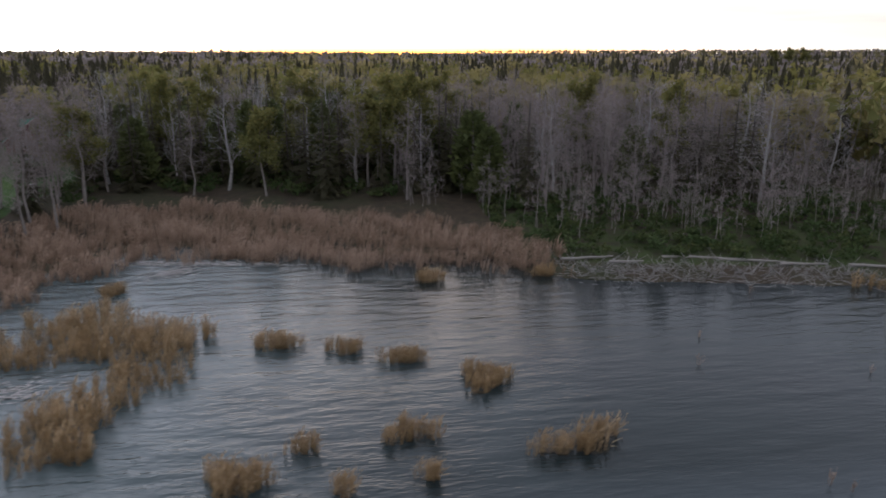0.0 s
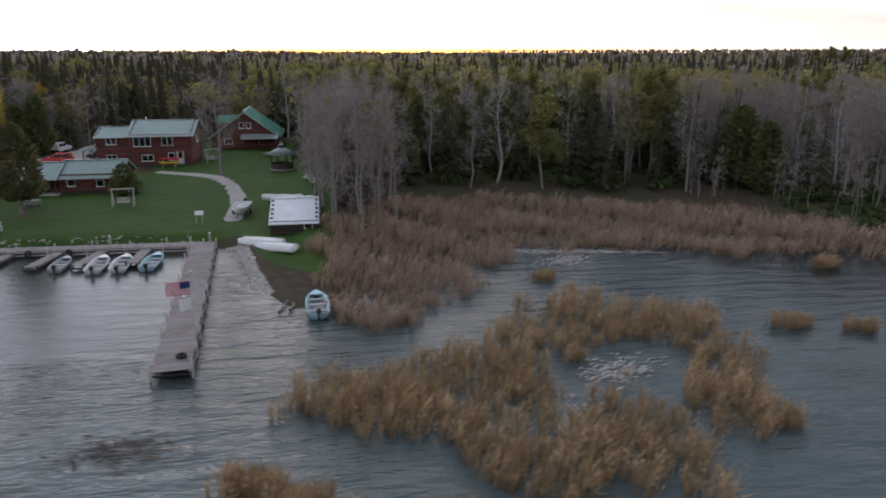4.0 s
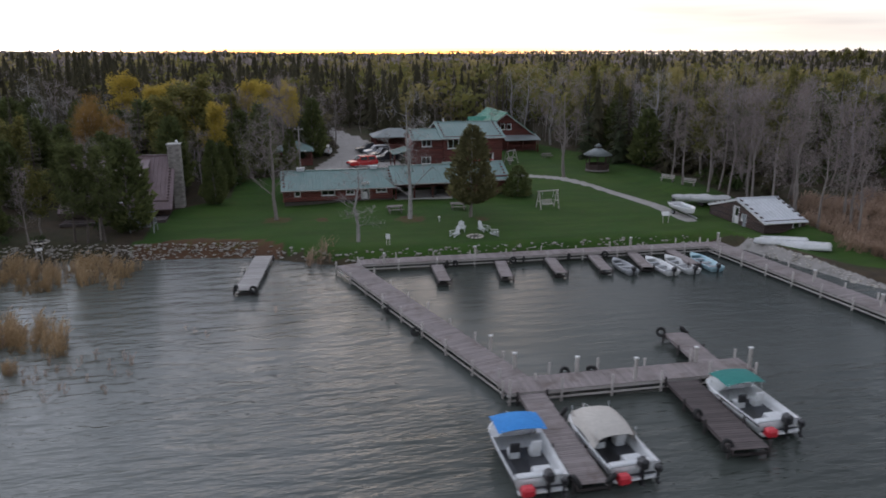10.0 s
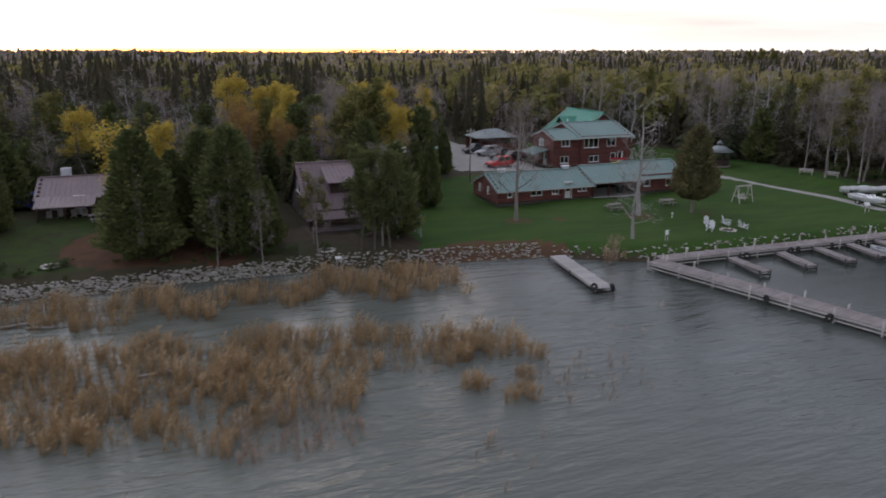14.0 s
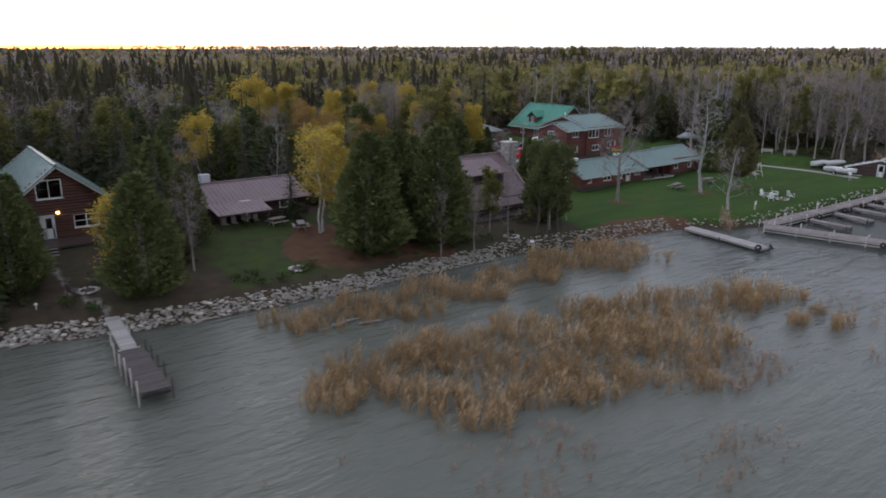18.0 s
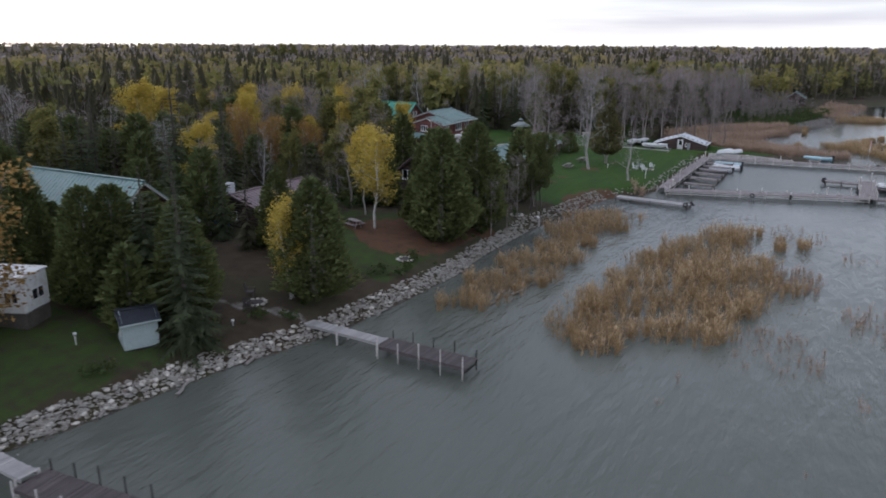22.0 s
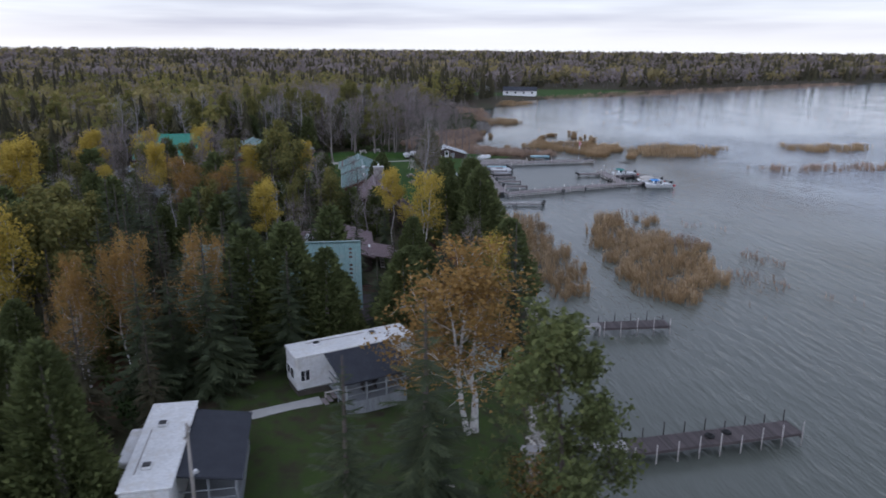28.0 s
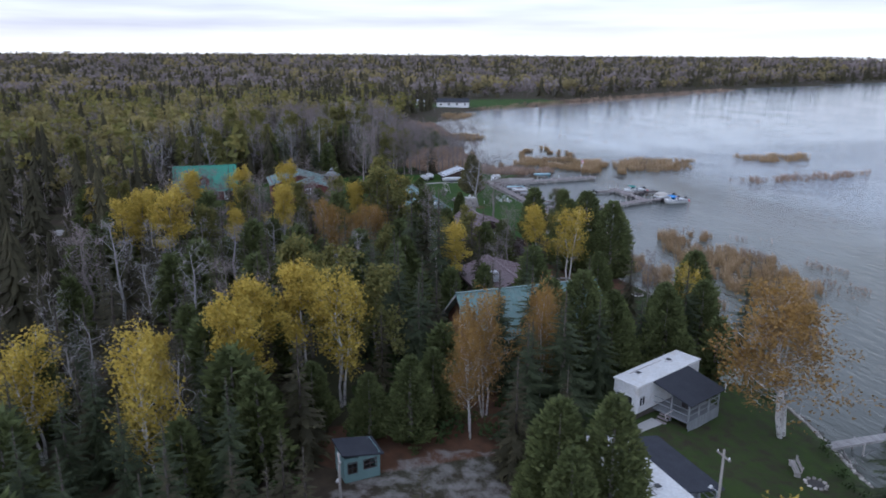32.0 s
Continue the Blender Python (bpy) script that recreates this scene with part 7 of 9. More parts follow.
def gable_dormer(parent, x, y, z, rz, w, h, depth, rise, logs, roof, arched=True):
    """A small dormer standing out of a slope, its face towards local -y."""
    ob = part("dormer", bars_mesh("dormer", [(-w / 2, 0, 0, -0.45, 0.15, h), (0.45, 0, 0, w / 2, 0.15, h), (-0.45, 0, 0, 0.45, 0.15, 0.3), (-w / 2, 0, h - 0.12, w / 2, 0.15, h), (-w / 2, 0.15, 0, -w / 2 + 0.12, depth, h), (w / 2 - 0.12, 0.15, 0, w / 2, depth, h)], logs), parent, m=pose(x, y, z, 0, 0, rz))
    put("gable_board", poly_mesh("gable_board", [(-w / 2, 0, h), (w / 2, 0, h), (0, 0, h + rise), (-w / 2, 0.12, h), (w / 2, 0.12, h), (0, 0.12, h + rise)], [(0, 1, 2), (5, 4, 3), (0, 3, 4, 1), (1, 4, 5, 2), (2, 5, 3, 0)], logs), ob, 0, 0, 0)
    pitch = math.atan2(rise, w / 2)
    S = (w / 2 + 0.3) / math.cos(pitch)
    for s in (-1, 1):
        m = pose(0, depth / 2 - 0.2, h + rise + 0.05, 0, 0, 90 if s > 0 else -90) @ pose(0, 0, 0, math.degrees(pitch), 0, 0)
        part("dormer_roof", roof_mesh(depth + 0.5, S, roof), ob, m=m)
    n, r = 10, 0.45
    bars = [(-0.45, -0.05, 0.3, -0.38, 0.1, h - 0.45), (0.38, -0.05, 0.3, 0.45, 0.1, h - 0.45), (-0.45, -0.05, 0.3, 0.45, 0.1, 0.37), (-0.03, -0.05, 0.3, 0.03, 0.1, h - 0.15), (-0.45, -0.05, h - 0.75, 0.45, 0.1, h - 0.69)]
    for i in range(n):
        a0, a1 = math.pi * i / n, math.pi * (i + 1) / n
        xa, xb = r * math.cos(a0), r * math.cos(a1)
        za = h - 0.5 + 0.4 * math.sin((a0 + a1) / 2)
        bars.append((min(xa, xb), -0.05, za - 0.05, max(xa, xb) + 0.01, 0.1, za + 0.04))
    put("dormer_window", bars_mesh("dormer_window", bars, "white_paint"), ob, 0, 0, 0)
    part("pane", bars_mesh("pane", [(-0.4, 0.02, 0.33, 0.4, 0.04, h - 0.16)], "glass"), ob).visible_shadow = False


gable_dormer(wing, 0.4, 4.9, 3.0, 180, 2.3, 1.7, 4.2, 0.95, "log_red", "roof_bright_green")
put("porch_roof", roof_mesh(6.5, 3.0, "roof_grey"), wing, -5.6, -2.6, 3.0, -90, 16)
for yy in (-5.4, -2.6, 0.2):
    put("porch_post", rod_mesh(0.1, 0.1, 2.2, 8, "log_red"), wing, -8.3, yy, 0)
porch_rail(wing, (-8.3, -5.4), (-8.3, 0.2), 0.25, mat="log_red")

# the long low building on the lawn: closed west and east ends, open hall between
zl = ground_z(-78, 100) - 0.05
low = log_house("lakeside_hall", "long low red log building with a pale green metal roof", -83.95, 101.9, zl, 0, 12.7, 6.8, 2.05, 1.35, "log_red", "roof_green",
                {"S": [("window", 1.2, 1.9, 0.6, 1.6, 1), ("window", 4.3, 5.9, 0.6, 1.55, 2), ("window", 7.2, 8.2, 0.6, 1.55, 2), ("door", 9.0, 9.95, 0, 1.95, 1), ("window", 10.8, 12.1, 0.75, 1.5, 2)],
                 "W": [("window", 3.9, 4.6, 0.7, 1.6, 1), ("window", 1.4, 2.1, 0.7, 1.6, 1)]}, 0.75, 0.35)
east = log_house("lakeside_hall_east", "red log end of the long low building, pale green roof", -66.5, 102.6, zl, 0, 7.0, 6.6, 2.35, 1.4, "log_red", "roof_green",
                 {"S": [("window", 0.8, 1.8, 0.6, 1.5, 1), ("window", 4.2, 5.2, 0.5, 1.4, 1)], "E": [("window", 2.4, 3.8, 0.7, 1.6, 2)]}, 0.75, 0.5)
shelter = thing("open_shelter", (-73.7, 102.0, zl), "open roofed passage with timber posts between two log buildings", "shelter")
gable_roof(shelter, 7.4, 6.8, 3.65, 2.35, "roof_green", 0.75, 0.05)
for xx in (-3.4, -1.1, 1.2, 3.3):
    put("post", rod_mesh(0.11, 0.1, 2.3, 8, "log_red"), shelter, xx, -3.3, 0.1)
log_wall(shelter, (3.5, 3.3), (-3.5, 3.3), 0.1, lambda v: (0.0, 7.0), 2.2, [(2.6, 4.6, 0.9, 1.9)], "log_red")
put("floor_slab", bars_mesh("floor_slab", [(-3.6, -3.6, -0.3, 3.6, 3.6, 0.12)], "concrete"), shelter, 0, 0, 0)
put("table", bars_mesh("table", [(-0.9, -0.4, 0.72, 0.9, 0.4, 0.78), (-0.8, -0.3, 0.12, -0.7, 0.3, 0.72), (0.7, -0.3, 0.12, 0.8, 0.3, 0.72)], "deck_grey"), shelter, -1.5, 0.5, 0)
put("grill", box_mesh(0.7, 0.5, 1.0, "black_plastic", 0.08), shelter, 1.6, -1.8, 0.12)
for hx in (-88.2, -79.4):
    v = thing("roof_vent", (hx, 101.9, zl + 3.4), "small pale vent box on the green roof", "vent", "roof vents")
    put("box", box_mesh(0.9, 0.5, 0.35, "roof_steel", 0.04), v, 0, 0, -0.05)
    put("hood", box_mesh(1.05, 0.65, 0.08, "white_paint", 0.02), v, 0, 0, 0.3)

# ---------------------------------------------------------------- boathouse
zb = ground_z(-42, 79) - 0.05
boathouse = log_house("boathouse", "small dark red boathouse with a white metal roof", -40.45, 80.9, zb, 0, 4.5, 9.4, 1.45, 1.45, "log_dark", "roof_steel",
                      {"W": [("door", 4.2, 5.2, 0, 1.95, 1), ("window", 5.6, 6.6, 0.6, 1.3, 1)], "S": [("window", 3.2, 4.1, 0.4, 1.2, 1)]}, 0.4, 0.25, "white_paint", 0.12)
put("paddle_board", box_mesh(0.5, 0.06, 1.4, "porch_grey", 0.02), boathouse, -2.42, -1.6, 0.1, 90)

# ---------------------------------------------------------------- the steep-roofed cabin with the stone chimney
za = ground_z(-108, 98) - 0.1
aframe = log_house("steep_roofed_cabin", "dark log cabin with a steep plum-brown metal roof and stone chimney", -107.9, 100.9, za, 0, 10.4, 10.6, 1.9, 4.25, "log_dark", "roof_plum",
                   {"W": [("window", 3.4, 5.0, 2.6, 3.9, 2), ("window", 5.6, 7.2, 2.6, 3.9, 2)], "S": [("window", 2.0, 3.6, 0.5, 1.4, 2), ("door", 5.0, 6.0, 0, 1.5, 1), ("window", 7.0, 8.6, 0.5, 1.4, 2)]}, 1.0, 0.5, "log_dark")
dm = part("shed_dormer", bars_mesh("shed_dormer", [(-2.6, -3.6, 3.3, -1.2, -3.45, 4.5), (1.2, -3.6, 3.3, 2.6, -3.45, 4.5), (-1.2, -3.6, 3.3, 1.2, -3.45, 3.6), (-2.6, -3.6, 4.3, 2.6, -3.45, 4.6), (-2.6, -3.45, 3.3, -2.48, -1.6, 4.6), (2.48, -3.45, 3.3, 2.6, -1.6, 4.6)], "log_dark"), aframe)
part("dormer_roof", roof_mesh(6.0, 4.0, "roof_plum"), dm, m=pose(0, -0.35, 5.8, 19, 0, 0))
part("pane", bars_mesh("pane", [(-1.2, -3.55, 3.6, 1.2, -3.52, 4.3)], "glass"), dm).visible_shadow = False
put("balcony", box_mesh(3.0, 1.0, 0.12, "deck_dark"), aframe, 0, -4.5, 2.7)
porch_rail(aframe, (-1.5, -4.95), (1.5, -4.95), 2.8, 0.8, "log_dark")
put("deck", bars_mesh("deck", [(-5.2, -8.0, 0.0, 5.2, -5.3, 0.3)], "deck_dark"), aframe, 0, 0, 0)
porch_rail(aframe, (-5.2, -7.9), (2.0, -7.9), 0.3, 0.9, "log_dark")
chim = part("chimney", box_mesh(1.3, 1.5, 7.4, "chimney_stone", 0.05), aframe, m=pose(5.75, -0.9, 0))
r = random.Random(8)
for i in range(26):
    for face in range(2):
        zz = 0.28 * i
        for k in range(3):
            if face == 0:
                put("stone", box_mesh(0.42, 0.12, 0.25, "chimney_stone", 0.04), chim, -0.42 + 0.42 * k + (0.1 if i % 2 else -0.05), -0.76, zz + 0.01, r.uniform(-4, 4))
            elif k < 2 and i > 9:
                put("stone", box_mesh(0.42, 0.12, 0.25, "chimney_stone", 0.04), chim, -0.66, -0.35 + 0.6 * k, zz + 0.01, 90 + r.uniform(-4, 4))
put("chimney_cap", box_mesh(1.5, 1.7, 0.15, "concrete", 0.03), chim, 0, 0, 7.4)
put("flue", rod_mesh(0.16, 0.16, 0.4, 10, "white_paint"), chim, 0.3, 0, 7.5)

# ---------------------------------------------------------------- the plum-roofed cabin with the porch
z2 = ground_z(-134, 104) - 0.35
cabin2 = log_house("porch_cabin", "brown log cabin with a plum metal roof and a front porch", -133.6, 106.8, z2, 0, 10.4, 8.4, 2.25, 1.4, "log_dark", "roof_plum",
                   {"S": [("window", 7.3, 8.3, 0.8, 1.7, 1), ("window", 1.0, 2.4, 0.7, 1.7, 2), ("door", 3.2, 4.2, 0, 1.9, 1)], "E": [("window", 3.4, 4.8, 0.8, 1.7, 2)], "W": [("window", 3.4, 4.8, 0.8, 1.7, 2)]}, 0.5, 0.4, "log_dark")
put("porch_roof", roof_mesh(5.4, 2.9, "roof_plum"), cabin2, -2.6, -4.3, 2.28, 0, 11)
for xx in (-5.0, -2.6, -0.2):
    put("porch_post", rod_mesh(0.09, 0.09, 1.7, 8, "log_dark"), cabin2, xx, -6.9, 0.1)
put("porch_floor", bars_mesh("porch_floor", [(-5.2, -7.0, -0.4, 0.1, -4.2, 0.15)], "deck_dark"), cabin2, 0, 0, 0)
for xx in (-4.2, -3.2, -2.0, -1.0):
    put("porch_chair", bars_mesh("porch_chair", [(-0.25, -0.25, 0.35, 0.25, 0.25, 0.42), (-0.25, 0.2, 0.42, 0.25, 0.26, 0.95), (-0.25, -0.25, 0, -0.2, -0.2, 0.35), (0.2, -0.25, 0, 0.25, -0.2, 0.35)], "driftwood"), cabin2, xx, -5.6, 0.15)
put("flue_box", box_mesh(1.0, 0.8, 1.2, "roof_steel", 0.03), cabin2, -3.2, 2.4, 3.0)

# ---------------------------------------------------------------- the green-roofed cabin above the swimming dock
z1 = ground_z(-151, 104) - 0.15
cabin1 = log_house("green_roofed_cabin", "brown log cabin with steep pale green roof and lit porch lamp", -151.3, 111.4, z1, 90, 13.4, 9.2, 3.35, 3.65, "log_brown", "roof_green",
                   {"W": [("window", 2.9, 5.0, 3.6, 5.3, 2), ("door", 2.2, 3.1, 0.0, 2.1, 1), ("door", 3.15, 4.05, 0.0, 2.1, 1), ("cross", 5.6, 7.7, 0.75, 2.0, 2)], "E": [("window", 3.4, 5.6, 3.2, 4.6, 2)], "S": [("window", 3.0, 4.4, 0.8, 1.9, 2), ("window", 8.0, 9.6, 0.8, 1.9, 2)], "N": [("window", 3.0, 4.4, 0.8, 1.9, 2), ("window", 8.0, 9.6, 0.8, 1.9, 2)]}, 0.9, 0.9, "timber_pale", 0.35)
put("porch_lamp", rod_mesh(0.1, 0.14, 0.22, 8, "porch_lamp"), cabin1, -6.85, 0.2, 2.55, label="lit yellow porch lamp")
put("deck", bars_mesh("deck", [(-9.6, -4.6, 0.1, -6.7, 4.6, 0.32)], "deck_dark"), cabin1, 0, 0, 0)
porch_rail(cabin1, (-9.5, -4.5), (-9.5, 0.9), 0.32, 0.95, "log_brown")
porch_rail(cabin1, (-9.5, 2.9), (-9.5, 4.5), 0.32, 0.95, "log_brown")
porch_rail(cabin1, (-9.5, -4.5), (-6.8, -4.5), 0.32, 0.95, "log_brown")
for i in range(5):
    put("step", box_mesh(0.34, 1.8, 0.08, "deck_grey"), cabin1, -9.8 - 0.34 * i, 1.9, 0.14 - 0.2 * i)
for yy in (-4.4, 0.8, 3.0, 4.4):
    put("deck_post", box_mesh(0.14, 0.14, 1.6, "log_brown"), cabin1, -9.5, yy, -1.3)

# ---------------------------------------------------------------- trailers with screened porches
def trailer(label, x, y, z, rz, L, W, H, windows, porch, group="trailers", bays=()):
    """A white travel trailer: bevelled body, ribbed sides, roof, windows; a porch with a dark shingled roof on its -y side."""
    ob = thing("house_trailer", (x, y, z), label, "trailer", group, rz)
    put("body", box_mesh(L, W, H - 0.6, "trailer_white", 0.14), ob, 0, 0, 0.55)
    put("roof", box_mesh(L + 0.1, W + 0.1, 0.12, "trailer_roof", 0.05), ob, 0, 0, H - 0.07)
    put("skirt", bars_mesh("skirt", [(-L / 2 + 0.1, -W / 2 + 0.1, -0.5, L / 2 - 0.1, W / 2 - 0.1, 0.56)], "stone_dark"), ob, 0, 0, 0)
    for i in range(9):
        zz = 0.72 + i * (H - 1.0) / 9
        for s in (-1, 1):
            put("rib", box_mesh(L - 0.35, 0.025, 0.03, "trailer_white", 0.008), ob, 0, s * (W / 2 + 0.003), zz)
            put("rib", box_mesh(0.025, W - 0.35, 0.03, "trailer_white", 0.008), ob, s * (L / 2 + 0.003), 0, zz)
    for side, u, w, v, h in windows:
        p = {"S": (u - w / 2, -W / 2 - 0.03, 0), "E": (L / 2 + 0.03, u - w / 2, 90), "W": (-L / 2 - 0.03, u + w / 2, -90)}[side]
        fr = part("window", bars_mesh("window", [(0, -0.05, 0, w, 0.03, 0.07), (0, -0.05, h - 0.07, w, 0.03, h), (0, -0.05, 0, 0.07, 0.03, h), (w - 0.07, -0.05, 0, w, 0.03, h), (w / 2 - 0.03, -0.05, 0, w / 2 + 0.03, 0.03, h)], "white_paint"), ob, m=pose(p[0], p[1], v, 0, 0, p[2]))
        part("pane", bars_mesh("pane", [(0.07, -0.02, 0.07, w - 0.07, 0.02, h - 0.07)], "car_dark"), fr)
    for bx, bw, bd in bays:
        put("slide_out", box_mesh(bw, bd, H - 1.0, "trailer_white", 0.08), ob, bx, W / 2 + bd / 2 - 0.1, 0.75)
    for vx in (-L * 0.28, L * 0.2):
        v = put("roof_vent", box_mesh(0.55, 0.5, 0.16, "trailer_white", 0.05), ob, vx, 0.25, H + 0.05)
        put("lid", box_mesh(0.42, 0.4, 0.05, "black_plastic", 0.02), v, 0, 0, 0.15)
    put("seam", box_mesh(L * 0.5, 0.06, 0.03, "driftwood", 0.01), ob, -L * 0.1, 0.75, H + 0.05)
    x0, x1, dep, zt, drop = porch
    cx, ln = (x0 + x1) / 2, x1 - x0
    pitch = math.atan2(drop, dep)
    put("porch_roof", shingle_roof_mesh(ln + 0.5, (dep + 0.35) / math.cos(pitch), "shingle_dark"), ob, cx, -W / 2 + 0.05, zt, 0, math.degrees(pitch))
    put("porch_floor", bars_mesh("porch_floor", [(x0, -W / 2 - dep, 0.45, x1, -W / 2, 0.6)], "porch_grey"), ob, 0, 0, 0)
    n = max(3, int(ln / 1.5))
    for i in range(n + 1):
        xx = x0 + 0.07 + (ln - 0.14) * i / n
        put("porch_post", box_mesh(0.11, 0.11, zt - drop - 0.05, "porch_grey"), ob, xx, -W / 2 - dep + 0.07, 0.0)
    for xx in (x0 + 0.06, x1 - 0.06):
        put("porch_post", box_mesh(0.11, 0.11, zt - 0.6 * drop, "porch_grey"), ob, xx, -W / 2 - dep * 0.5, 0.0)
    boards = int(ln / 0.2)
    for i in range(boards):
        put("skirt_board", box_mesh(ln / boards - 0.015, 0.03, 1.0, "porch_grey", 0.005), ob, x0 + (i + 0.5) * ln / boards, -W / 2 - dep + 0.0, -0.35)
    for yy in (0.55, 1.1):
        put("porch_rail", box_mesh(ln, 0.06, 0.08, "porch_grey"), ob, cx, -W / 2 - dep + 0.04, 0.6 + yy * 0.9)
        for xx in (x0 + 0.05, x1 - 0.05):
            put("porch_rail", box_mesh(0.06, dep, 0.08, "porch_grey"), ob, xx, -W / 2 - dep / 2, 0.6 + yy * 0.9)
    put("porch_table", bars_mesh("porch_table", [(-0.6, -0.4, 1.25, 0.6, 0.4, 1.32), (-0.5, -0.3, 0.6, -0.42, 0.3, 1.25), (0.42, -0.3, 0.6, 0.5, 0.3, 1.25)], "timber_black"), ob, cx, -W / 2 - dep * 0.55, 0)
    for i in range(3):
        put("step", box_mesh(0.3, 1.0, 0.07, "deck_grey"), ob, x0 - 0.2 - 0.3 * i, -W / 2 - dep * 0.4, 0.42 - 0.18 * i)
    put("stair_rail", bars_mesh("stair_rail", [(-0.95, -0.03, 0.6, -0.88, 0.03, 1.0), (-0.95, -0.04, 0.98, 0.05, 0.04, 1.05)], "timber_pale"), ob, x0, -W / 2 - dep * 0.4 - 0.5, 0)
    return ob


trailer("white travel trailer with a dark-roofed screened porch", -164.7, 104.9, ground_z(-164, 105) + 0.05, -69, 9.0, 2.5, 3.1, [("W", 0.0, 1.7, 1.25, 0.85), ("S", -3.9, 0.75, 1.25, 0.9), ("S", 3.6, 1.0, 1.3, 0.8), ("E", 0.0, 1.2, 1.3, 0.8)], (-2.2, 2.3, 3.4, 3.05, 0.75))
trailer("long white travel trailer with a dark shingled porch roof", -177.5, 115.1, ground_z(-177, 115) + 0.05, 3, 8.9, 2.5, 2.95, [("W", 0.0, 1.4, 1.2, 0.8), ("E", 0.2, 1.2, 1.2, 0.8)], (-3.0, 3.5, 2.9, 2.8, 0.45), bays=((0.4, 3.6, 0.9),))

# ---------------------------------------------------------------- sheds and small roofs
def plank_shed(name, label, x, y, z, rz, w, d, h, rise, wall, roof, openings=(), gable=True):
    """A little shed of upright boards; openings (side, u, width, v, height)."""
    ob = thing(name, (x, y, z), label, "shed", "", rz)
    n = int(w / 0.17)
    m = int(d / 0.17)
    for s in (-1, 1):
        for i in range(n):
            xx = -w / 2 + (i + 0.5) * w / n
            if any(sd == ("S" if s < 0 else "N") and abs(xx - u) < ww / 2 for sd, u, ww, v, hh in openings):
                continue
            put("board", box_mesh(w / n - 0.008, 0.04, h, wall, 0.005), ob, xx, s * d / 2, 0)
        for i in range(m):
            yy = -d / 2 + (i + 0.5) * d / m
            top = h + (rise * (1 - abs(yy) / (d / 2)) if gable else 0)
            if any(sd == ("E" if s > 0 else "W") and abs(yy - u) < ww / 2 for sd, u, ww, v, hh in openings):
                continue
            put("board", box_mesh(0.04, d / m - 0.008, top, wall, 0.005), ob, s * w / 2, yy, 0)
    for sd, u, ww, v, hh in openings:
        at = {"S": (u, -d / 2, 0), "N": (u, d / 2, 180), "E": (w / 2, u, 90), "W": (-w / 2, u, -90)}[sd]
        top = h + (rise * (1 - abs(u) / (d / 2)) if gable and sd in "EW" else 0)
        fr = part("window", bars_mesh("window", [(-ww / 2 - 0.06, -0.06, v - 0.06, ww / 2 + 0.06, 0.04, v), (-ww / 2 - 0.06, -0.06, v + hh, ww / 2 + 0.06, 0.04, v + hh + 0.06), (-ww / 2 - 0.06, -0.06, v, -ww / 2, 0.04, v + hh), (ww / 2, -0.06, v, ww / 2 + 0.06, 0.04, v + hh), (-0.02, -0.05, v, 0.02, 0.03, v + hh), (-ww / 2, -0.05, v + hh / 2 - 0.02, ww / 2, 0.03, v + hh / 2 + 0.02)], "white_paint" if wall == "shed_blue" else "deck_dark"), ob, m=pose(*at[:2], 0, 0, 0, at[2]))
        part("pane", bars_mesh("pane", [(-ww / 2, -0.01, v, ww / 2, 0.01, v + hh)], "glass"), fr).visible_shadow = False
        part("lower_board", bars_mesh("lower_board", [(-ww / 2 - 0.1, -0.02, 0, ww / 2 + 0.1, 0.02, v - 0.05)], wall), fr)
        part("upper_board", bars_mesh("upper_board", [(-ww / 2 - 0.1, -0.02, v + hh + 0.05, ww / 2 + 0.1, 0.02, top)], wall), fr)
    put("floor", bars_mesh("floor", [(-w / 2, -d / 2, -0.35, w / 2, d / 2, 0.03)], "timber_black"), ob, 0, 0, 0)
    if gable:
        gable_roof(ob, w, d, h + rise, h, roof, 0.2, 0.2, trim=wall, maker=shingle_roof_mesh)
    else:
        put("roof_slope", shingle_roof_mesh(w + 0.4, d + 0.5, roof), ob, 0, d / 2 + 0.2, h + 0.45, 0, 10)
    return ob


plank_shed("garden_shed", "pale blue-grey board shed with a dark shingle roof by the shore", -160.95, 94.0, ground_z(-160.95, 94.0), -28, 2.1, 1.9, 1.9, 0.55, "shed_blue", "shingle_dark", (("W", 0.0, 0.6, 0.8, 0.55),))
plank_shed("teal_hut", "small teal board hut with a flat dark roof beside the gravel", -168.0, 132.0, ground_z(-168, 132), 8, 2.2, 2.6, 1.95, 0.0, "shed_teal", "shingle_dark", (("W", 0.75, 0.6, 0.8, 0.75), ("W", -0.55, 0.9, 0.9, 0.65)), False)


